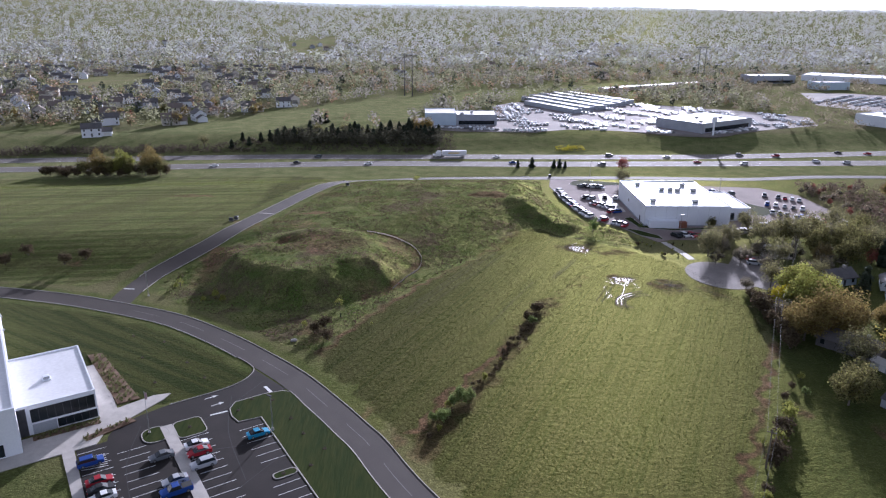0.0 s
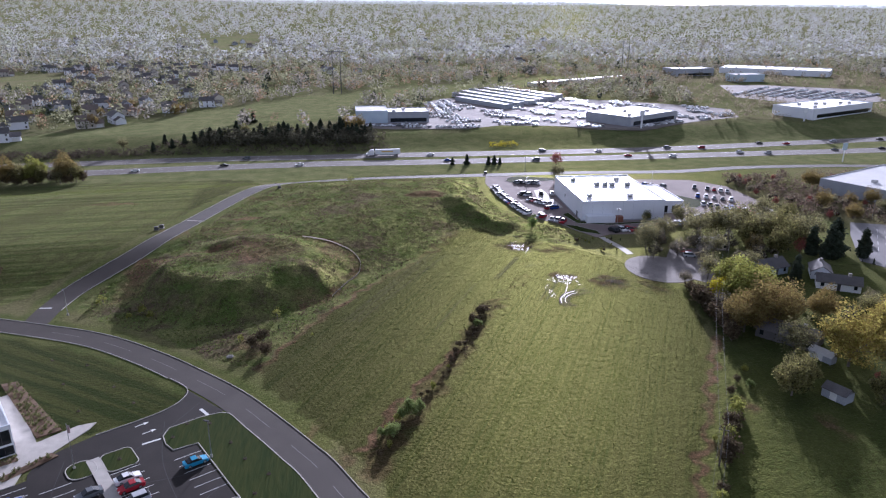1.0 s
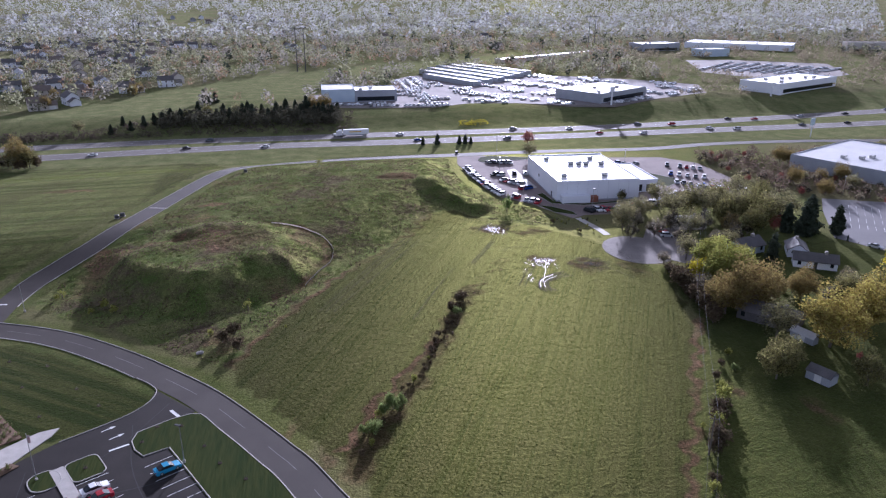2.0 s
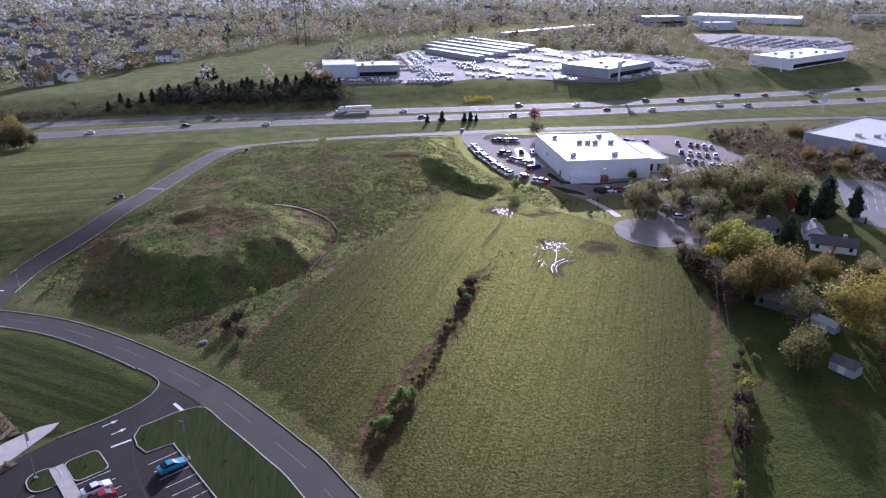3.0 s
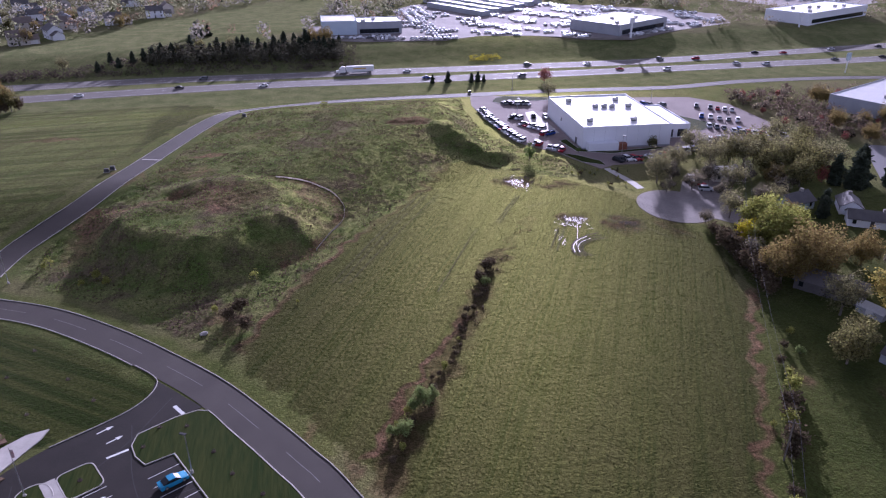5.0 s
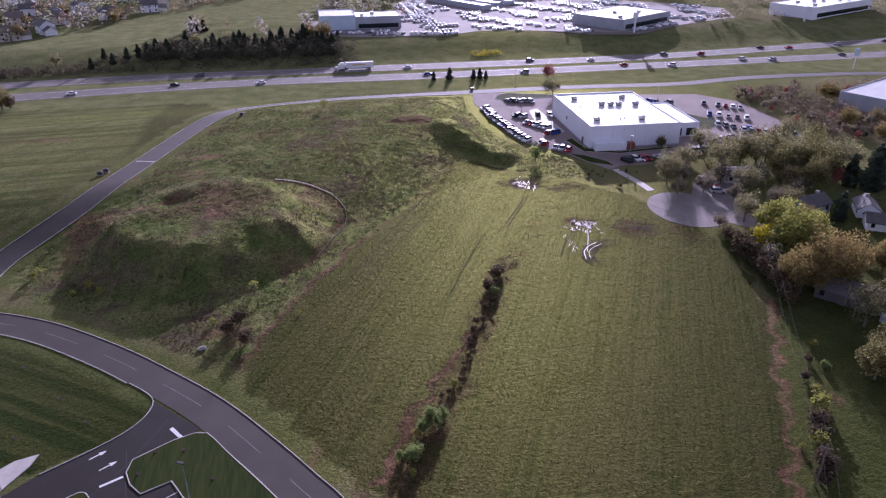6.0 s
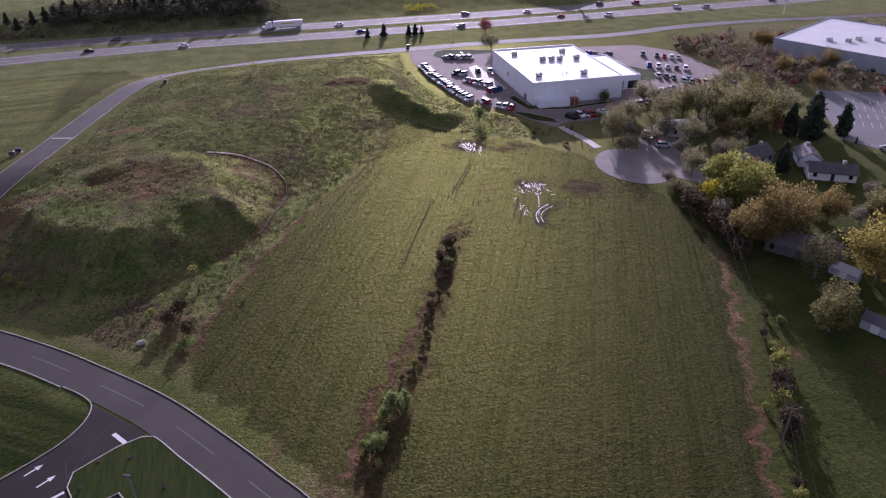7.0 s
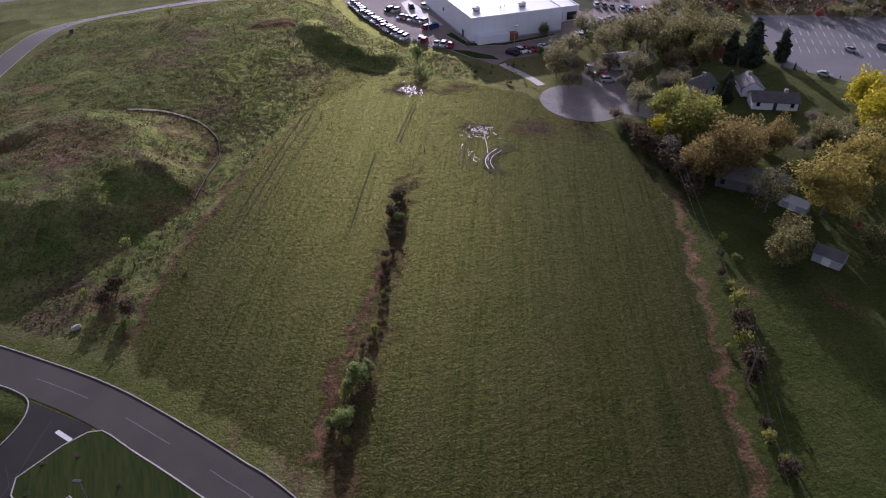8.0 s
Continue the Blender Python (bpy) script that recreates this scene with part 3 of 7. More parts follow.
LOT = [(-24.2, 145.9), (-28.6, 150.6), (-33.8, 156.2), (-34.3, 151.8), (-36, 148.7), (-41.4, 144.4), (-48.8, 139.7), (-54, 135), (-57.1, 130.9), (-57.3, 127.5), (-56.8, 125.7), (-61.5, 122.3), (-53.6, 107.8), (-44, 91), (-3.5, 91), (-12.2, 106.3), (-16.5, 113.8), (-27.7, 133.6), (-32, 131.8), (-34.1, 134.3), (-35.2, 137.3), (-34.7, 140.4), (-28.5, 144), (-24.9, 145.4)]
solid("parking_lot", slab(LOT, -0.2, 0.03), ASPHALT_DARK, "dark smooth asphalt parking lot with white stall lines", "parking lot", "structure")
edge_a = [tuple(p + n * (HALF_A + 0.1)) for p, n in zip(ROAD_A, normals(ROAD_A)) if 92 < p.y < 141]
ISLAND = edge_a + [(-21.6, 142.8), (-22.9, 144.5), (-24.9, 145.0), (-28.5, 143.8), (-34.5, 140.2), (-35.0, 137.3), (-33.9, 134.4), (-31.9, 132.0), (-27.5, 133.9), (-16.3, 114), (-12, 106.4), (-4, 92.4)]


def island(name, outline, label, z=0.12):
    """A raised bed of lawn with its concrete kerb."""
    t = thing(name, label, "traffic island")
    part("lawn", slab(outline, -0.1, z), LAWN_GRASS, t)
    line = [Vector(p) for p in outline + outline[:2]]
    part("kerb", kerb_strip(line, 0.0, 0.2, 0.17), CONCRETE, t, "pale concrete kerb")
    return t


def rounded(cx, cy, hx, hy, turn, r=1.2, n=5):
    """The outline of a rounded rectangle."""
    out = []
    for qx, qy, a0 in ((1, 1, 0), (-1, 1, 90), (-1, -1, 180), (1, -1, 270)):
        for k in range(n):
            a = radians(a0 + 90 * k / (n - 1))
            out.append((qx * (hx - r) + r * math.cos(a), qy * (hy - r) + r * math.sin(a)))
    c, s = math.cos(turn), math.sin(turn)
    return [(cx + c * x - s * y, cy + s * x + c * y) for x, y in out]


island("lawn_island", ISLAND, "long striped lawn with pale kerb between lot and road")
A_LOT = math.atan2(-0.86, 0.505)
island("planting_island", rounded(-47.8, 127.7, 2.9, 2.6, A_LOT, 2.2), "small rounded lawn island under the flagpole")
island("planting_island", rounded(-41.6, 130.3, 3.4, 2.9, A_LOT, 1.3), "small square lawn island with pale kerb")
island("planting_island", rounded(-19, 113.7, 1.0, 2.3, A_LOT, 0.95), "narrow rounded lawn finger between the stalls")
island("planting_island", rounded(-34.6, 102.0, 3.2, 1.4, A_LOT + 1.57, 1.3), "narrow rounded lawn finger at the row's end")

ks, kn = Vector((math.cos(A_LOT), math.sin(A_LOT))), Vector((-math.sin(A_LOT), math.cos(A_LOT)))
solid("path_middle", slab([tuple(Vector((-46.8, 131.0)) + ks * a + kn * b) for a, b in ((0, -1.2), (46, -1.2), (46, 1.2), (0, 1.2))], -0.1, 0.14), CONCRETE, "pale concrete walkway between parking rows", "path", "structure")
for px, py, length, reach, step in ((-26.5, 131.6, 16, -5.4, 2.65), (-16, 112.6, 20, -5.4, 2.65), (-46.0, 129.6, 40, 5.6, 2.65), (-47.3, 125.0, 34, -5.6, 2.65), (-61.0, 121.3, 28, 5.4, 2.65)):
    base, bm = Vector((px, py)), bmesh.new()
    side = 1.35 if px < -40 else -0.2
    for k in range(int(length / step)):
        p = base + ks * (step * k + 0.4)
        q = p + kn * reach
        s = math.copysign(1.3, reach) if px in (-46.0, -47.3) else 0.0
        ribbon([p + kn * s, q + kn * s], 0.06, 0.06, 0.036, bm)
    solid("stall_lines", bm, PAINT_LINE, "thin white parking stall lines", "road marking", "structure")
bm = bmesh.new()
for k in range(7):
    p = Vector((-60.2, 120.2)) + ks * (0.5 + k * 0.75)
    ribbon([p, p + kn * 4.6 + ks * 0.9], 0.07, 0.07, 0.037, bm)
solid("hatched_bay", bm, PAINT_LINE, "white hatched bay lines beside accessible stalls", "road marking", "structure")
for nm, a, b, w in (("stop_bar_road", (-29.3, 147.2), (-27.3, 144.4), 0.35), ("stop_bar_lot", (-38.6, 134.9), (-35.3, 136.5), 0.25), ("stop_bar_side", (-85.9, 211.3), (-82.4, 210.9), 0.3), ("seam_side", (-56.2, 278.2), (-49.4, 276.2), 0.35)):
    solid(nm, ribbon([Vector(a), Vector(b)], w, w, lambda x, y: gz(x, y, 0.055)), PAINT_LINE if nm[0:2] == "st" else CONCRETE, "white painted bar across the lane", "road marking", "structure")


def arrow(x, y, turn):
    bm = bmesh.new()
    vs = [bm.verts.new((*(Vector((x, y)) + Matrix.Rotation(turn, 2) @ Vector(p)), 0.042)) for p in ((-0.12, -1.5), (0.12, -1.5), (0.12, 0.3), (0.5, 0.3), (0, 1.5), (-0.5, 0.3), (-0.12, 0.3))]
    bm.faces.new(vs)
    solid("lane_arrow", bm, PAINT_LINE, "white lane arrow on the asphalt", "road marking", "structure")


arrow(-40.4, 142.6, radians(-55))
arrow(-38.2, 139.6, radians(-55))

# ---- the modern building and its entrance block, at the lot ----
BM = pose(-71.5, 122.0, 0, 0, 0, 31)


def window_band(parent, x0, x1, y, z0, z1, panes, out=-1, along="x"):
    """A glazed band with dark mullions, proud of a wall at y (or x)."""
    lo, hi = sorted((y, y + out * 0.05))
    w = (x1 - x0) / panes
    band = part("window", boxes(((x0, x1, lo, hi, z0, z1) if along == "x" else (lo, hi, x0, x1, z0, z1))), GLASS, parent, "dark reflective glazing")
    lo2, hi2 = sorted((y, y + out * 0.09))
    for k in range(panes + 1):
        a = x0 + w * k
        r = (a - 0.04, a + 0.04, lo2, hi2, z0, z1) if along == "x" else (lo2, hi2, a - 0.04, a + 0.04, z0, z1)
        part("mullion", boxes(r), DARK_METAL, band)
    return band


b = thing("office_building", "large white modern building with flat roof and parapet", "building", BM)
part("wall", boxes((-45, 0, 0, 80, 0, 9.6)), WALL_WHITE, b)
part("roof", boxes((-44.6, -0.4, 0.4, 79.6, 9.6, 9.72)), ROOF_WHITE, b, "white flat roof")
for r in ((-45, 0.0, 0, 0.4, 9.6, 10.2), (-0.4, 0.0, 0.4, 79.6, 9.6, 10.2), (-45, 0, 79.6, 80, 9.6, 10.2), (-45, -44.6, 0.4, 79.6, 9.6, 10.2)):
    part("parapet", boxes(r), WALL_WHITE, b)
window_band(b, -9, -3, 0.0, 0.4, 3.0, 4)
for k in range(8):
    part("panel_joint", boxes((0.0, 0.02, 32.0 + 6 * k, 32.06 + 6 * k, 0.3, 9.5)), WALL_GREY, b)
for y in (52, 62):
    part("scupper", boxes((0.0, 0.5, y, y + 0.5, 6.2, 6.6)), METAL, b)
e = thing("entrance_block", "low white block with dark glass front and white roof", "building", BM)
part("wall", boxes((0.02, 14.7, 6.4, 31.8, 0, 6.3)), WALL_WHITE, e)
part("roof", boxes((0.3, 14.4, 6.7, 31.5, 6.3, 6.4)), ROOF_WHITE, e, "white membrane roof, stained near the vent")
for r in ((0.02, 14.7, 6.4, 6.7, 6.3, 6.7), (14.4, 14.7, 6.7, 31.5, 6.3, 6.7), (0.02, 14.7, 31.5, 31.8, 6.3, 6.7)):
    part("parapet", boxes(r), WALL_WHITE, e)
window_band(e, 2.4, 14.3, 6.4, 2.7, 5.7, 8)
window_band(e, 7.0, 14.5, 6.4, 0.3, 2.2, 5)
window_band(e, 7.2, 10.5, 14.7, 0.3, 2.4, 3, 1, "y")
# no recess is built: a flat dark sheet gives its shade
part("recess_shade_panel", boxes((0.03, 1.6, 6.36, 6.4, 0.0, 6.2)), DARK_METAL, e, "flat dark panel standing in for a shaded recess")
part("plinth_panel", boxes((2.4, 6.8, 6.3, 6.4, 0.1, 2.3)), WALL_GREY, e, "grey lower panel")
v = thing("roof_vent", "white boxed roof vent on a low curb", "vent", BM @ pose(6.6, 17.5, 6.4))
part("curb", boxes((-0.9, 0.9, -0.9, 0.9, 0, 0.3), bevel=0.03), WALL_WHITE, v)
part("hood", boxes((-0.65, 0.65, -0.65, 0.65, 0.3, 0.95), bevel=0.08), WALL_WHITE, v)
part("grille", boxes(*[(-0.66, 0.66, -0.67, -0.65, 0.4 + 0.12 * k, 0.45 + 0.12 * k) for k in range(4)]), DARK_METAL, v)
loc = [BM @ Vector((x, y, 0)) for x, y in ((-30, -4.5), (12.5, -4.5), (14.5, -1), (28, 6.5), (30, 8.5), (26.5, 9.5), (18.6, 8), (18.6, 33), (14.75, 33), (14.75, 5.2), (0.05, 5.2), (0.05, 0), (-30, 0))]
solid("plaza", slab([(p.x, p.y) for p in loc], -0.1, 0.13), CONCRETE, "pale concrete forecourt and walk", "pavement", "structure")
solid("path_west", slab([(-62.2, 123.0), (-53.2, 107.2), (-45, 92), (-47.4, 92), (-55.6, 107.5), (-64.6, 122.6)], -0.1, 0.14), CONCRETE, "pale concrete walk beside the parking stalls", "path", "structure")


def bed(name, outline, label, n):
    """A mulched planting bed with small dry shrubs."""
    t = thing(name, label, "garden bed")
    part("mulch", slab(outline, -0.1, 0.18), MULCH, t)
    xs, ys = [p[0] for p in outline], [p[1] for p in outline]
    bm, c = bmesh.new(), 0
    while c < n:
        x, y = rng.uniform(min(xs), max(xs)), rng.uniform(min(ys), max(ys))
        if inside(outline, np.array(x), np.array(y)):
            c += 1
            for k in range(9):
                a, h = rng.random() * 6.28, rng.uniform(0.3, 0.7)
                p = Vector((x, y, 0.15))
                q = p + Vector((math.cos(a) * 0.45, math.sin(a) * 0.45, h))
                w = Vector((-math.sin(a), math.cos(a), 0)) * 0.12
                bm.faces.new([bm.verts.new(v) for v in (p - w, p + w, q + w * 0.4, q - w * 0.4)])
    tagged(part("dry_grasses", bm, GRASS_TUFT, t, "tufts of dry ornamental grass"), kind="stuff")
    return t


gb = [BM @ Vector((x, y, 0)) for x, y in ((17, 39.5), (20.3, 38.6), (23.6, 9.8), (18.9, 9.8))]
bed("planting_bed", [(p.x, p.y) for p in gb], "brown mulched bed with dry ornamental grasses", 110)
gb = [BM @ Vector((x, y, 0)) for x, y in ((2, 5.1), (14.4, 5.1), (14.4, 3.4), (2, 3.4))]
bed("planting_bed", [(p.x, p.y) for p in gb], "narrow mulched bed below the glass front", 30)
gb = [BM @ Vector((x, y, 0)) for x, y in ((10.5, -0.6), (20, 2.2), (21, 0.4), (11, -2.4))]
bed("planting_bed", [(p.x, p.y) for p in gb], "small mulched bed at the stall ends", 22)
fp = thing("flagpole", "slim white flagpole on a small lawn island", "flagpole", pose(-49.3, 128.5, 0.12))
part("pole", tube(bmesh.new(), (0, 0, 0), (0, 0, 9.5), 0.09, 0.04), METAL, fp)
part("finial", tube(bmesh.new(), (0, 0, 9.5), (0, 0, 9.7), 0.08, 0.05), METAL, fp)
part("base", tube(bmesh.new(), (0, 0, 0), (0, 0, 0.25), 0.3, 0.25, 10), CONCRETE, fp)
part("flag", boxes((0.02, 0.5, -0.03, 0.03, 7.7, 9.3), bevel=0.02), surf("flag_cloth", (0.3, 0.1, 0.1), (0.5, 0.45, 0.45), 3, 0.8, 0.1), fp, "limp flag hanging down")


# ---- the white dealership building ----
DB = pose(102.3, 278.3, 0, 0, 0, -3)
d = thing("dealership_building", "white flat-roofed showroom with high blank walls", "building", DB)
part("wall", boxes((0, 35.5, 0, 47.5, 0, 8.4)), WALL_WHITE, d)
part("roof", boxes((0.35, 35.15, 0.35, 47.15, 8.4, 8.5)), ROOF_WHITE, d, "white membrane roof shining in the sun")
for r in ((0, 35.5, 0, 0.35, 8.4, 8.75), (0, 35.5, 47.15, 47.5, 8.4, 9.0), (0, 0.35, 0.35, 47.15, 8.4, 8.75), (35.15, 35.5, 0.35, 47.15, 8.4, 8.75)):
    part("parapet", boxes(r), WALL_WHITE, d)
for k in range(1, 8):
    part("panel_joint", boxes((4.4 * k - 0.02, 4.4 * k + 0.02, -0.015, 0, 0.6, 8.3)), WALL_GREY, d)
part("skirting", boxes((-0.03, 35.5, -0.04, 0, 0, 0.6), (-0.04, 0, 0, 47.5, 0, 0.6)), WALL_GREY, d, "grey base course")
part("door", boxes((-0.05, 0, 6.5, 8.3, 0, 2.6)), DARK_METAL, d, "dark steel side door")
part("door", boxes((-0.05, 0, 27, 28.4, 3.6, 5.0)), GLASS, d, "small high side window")
part("overhang", boxes((1.5, 13.5, -3.2, -0.02, 0, 3.0), bevel=0.05), WALL_WHITE, d, "low white service enclosure")
part("crate", boxes((13.8, 17, -2.8, -0.5, 0, 2.5), bevel=0.08), surf("rust_box", (0.2, 0.07, 0.04), (0.28, 0.12, 0.07), 1, 0.7), d, "rust-brown waste container")
a = thing("showroom_annex", "low white annex with dark glass and flat roof", "building", DB)
part("wall", boxes((35.52, 48, 9.5, 40, 0, 5.2)), WALL_WHITE, a)
part("roof", boxes((35.52, 47.7, 9.8, 39.7, 5.2, 5.3)), ROOF_WHITE, a)
for r in ((35.52, 48, 9.5, 9.8, 5.2, 5.6), (47.7, 48, 9.8, 39.7, 5.2, 5.6), (35.52, 48, 39.7, 40, 5.2, 5.6)):
    part("parapet", boxes(r), WALL_WHITE, a)
window_band(a, 37, 41, 9.5, 0.4, 3.4, 3)
window_band(a, 43, 47, 9.5, 0.4, 3.4, 3)
window_band(a, 12, 38, 48, 0.4, 3.4, 10, 1, "y")


def roof_unit(m, s=1.0):
    t = thing("rooftop_unit", "grey metal air unit on the white roof", "air conditioner", m, "rooftop units")
    part("casing", boxes((-1.1 * s, 1.1 * s, -0.8 * s, 0.8 * s, 0.25, 1.5 * s), bevel=0.06), METAL, t)
    part("curb", boxes((-1.0 * s, 1.0 * s, -0.7 * s, 0.7 * s, 0, 0.25)), DARK_METAL, t)
    part("fan_guard", tube(bmesh.new(), (0.4, 0, 1.5 * s), (0.4, 0, 1.62 * s), 0.5 * s, 0.45 * s, 12), DARK_METAL, t)
    part("hood", boxes((-1.5 * s, -1.1 * s, -0.6 * s, 0.6 * s, 0.7, 1.3 * s), bevel=0.05), METAL, t)
    return t


u = roof_unit(pose(110.8, 317, 8.5))
for x, y in ((118.5, 306.3), (122.1, 305.6), (125.3, 305), (131.3, 315.2), (132.3, 304.2), (107.9, 286), (125.4, 284.2)):
    copy_thing(u, pose(x, y, 8.5, 0, 0, -3))
for x, y in ((112, 310), (108.5, 304), (117, 285), (119, 285.5)):
    s = thing("roof_pipe", "short grey vent pipe on the roof", "vent", pose(x, y, 8.5), "roof pipes")
    part("pipe", tube(bmesh.new(), (0, 0, 0), (0, 0, 0.8), 0.16, 0.16, 8), METAL, s)
    part("cap", tube(bmesh.new(), (0, 0, 0.8), (0, 0, 0.95), 0.26, 0.2, 8), METAL, s)

SALES_LOT = [(79.5, 367.5), (76.3, 352), (76.5, 335), (77.5, 318), (78.5, 303), (80.5, 291.5), (85, 285), (91.5, 276.5), (96, 266), (101, 256), (107, 259), (118, 258.5), (133, 262), (150, 272), (166, 277), (190, 272), (196, 300), (196, 330), (184, 346), (150, 352), (118, 357), (92, 367)]
solid("sales_lot", slab(SALES_LOT, -0.2, 0.035), surf("lot_paving", (0.19, 0.15, 0.135), (0.27, 0.22, 0.2), 0.1, 0.9, 0.15, 3.0, 0, 0.15), "reddish grey paved lot around the showroom", "parking lot", "structure")
# pale slab added over the bright patch of the lot
solid("lot_pale_slab", slab([(97, 334), (101.5, 336.5), (101.5, 301), (97.5, 299.5), (93.5, 314)], -0.2, 0.05), CONCRETE, "pale slab on the bright patch beside the showroom", "pavement", "structure")
island("lot_island", [(87.5, 356), (91, 363), (96, 365.5), (116, 358.5), (117, 354), (96, 353), (90, 352)], "grassy lot island behind parked cars")
island("lot_island", rounded(91, 328.8, 3.4, 2.5, 0.3, 2.2), "small oval grass island in the lot")
island("lot_island", [(97.5, 290), (101, 292), (101.5, 279), (112, 273.5), (133, 275), (134, 273), (112, 271.2), (99.5, 276)], "kerbed planting strip around the showroom")
island("lot_island", [(97, 264), (93, 275), (98, 272), (104, 264), (104, 259)], "grassy corner of the lot by the lane")
island("lot_island", [(150, 300), (152, 312), (160, 320), (172, 300), (160, 292)], "grass island between parking rows")
CUL = spline([(103, 256), (104, 249.5), (105.5, 242), (106, 235)])
solid("road_lane", ribbon(CUL, 1.3, 1.3, 0.03), CONCRETE, "narrow pale concrete lane", "path", "structure")
cul_pts = [(110 + 11.5 * math.cos(t), 219 + 13.5 * math.sin(t)) for t in np.linspace(0.9, 5.3, 22)]
solid("road_turning", slab(cul_pts + [(122, 201), (131, 205), (134, 222), (134, 238), (123, 239)], -0.2, 0.03), surf("pale_asphalt", (0.16, 0.14, 0.125), (0.28, 0.25, 0.225), 0.14, 0.85, 0.2, 2.0, 0, 0.2), "pale worn asphalt turning circle", "road", "structure")

# small plants in mulch rings on the lawn, sealed cracks on the lot
for k, (x, y, z) in enumerate(((-31, 141.4, 0.12), (-33, 136.6, 0.12), (-26.3, 140.8, 0.12), (-21, 133, 0.12), (-17.5, 127, 0.12), (-12.5, 121.5, 0.12), (-19.3, 113.6, 0.12), (-14.5, 116, 0.12), (-41.6, 130.3, 0.12), (-60.5, 172, -0.04), (-51, 160, -0.04), (-44.5, 152, -0.04), (-55.5, 150, -0.04), (-70, 176, -0.04), (-63, 163, -0.04))):
    t = thing("young_plant", "tiny leafless plant in a dark mulch ring on the lawn", "plant", pose(x, y, z, 0, 0, k * 40), "young plants on the lawns")
    part("mulch_ring", tube(bmesh.new(), (0, 0, -0.05), (0, 0, 0.05), 0.5, 0.4, 12), MUD, t)
    bm = bmesh.new()
    for q in range(7):
        a = q * 0.9 + k
        tube(bm, (0, 0, 0), (math.cos(a) * 0.3, math.sin(a) * 0.3, 0.5 + 0.06 * (q % 3)), 0.025, 0.01, 4)
    part("twigs", bm, BARK, t)
for pts in ([(-36, 143), (-33, 128), (-26, 112)], [(-46, 120), (-30, 123), (-20, 126)], [(-30, 150), (-36, 138), (-42, 130)], [(-27, 109), (-21, 119), (-19, 121)], [(-52, 131), (-50, 118), (-44, 104)]):
    solid("sealed_crack", ribbon(spline(pts, 1.5), 0.07, 0.07, 0.039), RUBBER, "dark sealed crack in the asphalt", "crack", "structure")


# ---- vehicles ----
PAINTS = {}


def paint(name, c):
    if name not in PAINTS:
        PAINTS[name] = surf("paint_" + name, c, tuple(min(1, v * 1.12) for v in c), 0.8, 0.55, 0.0, 5.0, 0.0, 0.15)
    return PAINTS[name]


COLOURS = {"white": (0.7, 0.7, 0.7), "silver": (0.42, 0.43, 0.45), "grey": (0.13, 0.14, 0.15), "black": (0.02, 0.02, 0.022), "red": (0.3, 0.02, 0.03), "blue": (0.02, 0.06, 0.25), "sky_blue": (0.03, 0.25, 0.42)}
LAMP_W = surf("headlamp", (0.6, 0.6, 0.6), (0.7, 0.7, 0.7), 3, 0.15, 0, 5, 0, 0.7)
LAMP_R = surf("tail_lamp", (0.3, 0.01, 0.01), (0.4, 0.02, 0.02), 3, 0.2, 0, 5, 0, 0.7)
SHAPES = {  # side outline: hood, screen, roof and tail, in metres from the front
    "sedan": (4.7, 1.82, [(0, 0.45), (0.05, 0.72), (1.25, 0.95), (4.0, 1.02), (4.65, 0.98), (4.7, 0.5)], [(1.2, 0.94), (2.0, 1.42), (3.2, 1.44), (4.1, 1.02)]),
    "suv": (4.8, 1.92, [(0, 0.5), (0.05, 0.9), (1.2, 1.08), (4.75, 1.12), (4.8, 0.55)], [(1.15, 1.06), (1.8, 1.66), (4.2, 1.7), (4.72, 1.1)]),
    "pickup": (5.7, 1.98, [(0, 0.55), (0.05, 0.95), (1.4, 1.15), (5.65, 1.18), (5.7, 0.6)], [(1.35, 1.13), (2.05, 1.82), (3.4, 1.84), (3.7, 1.16)]),
}


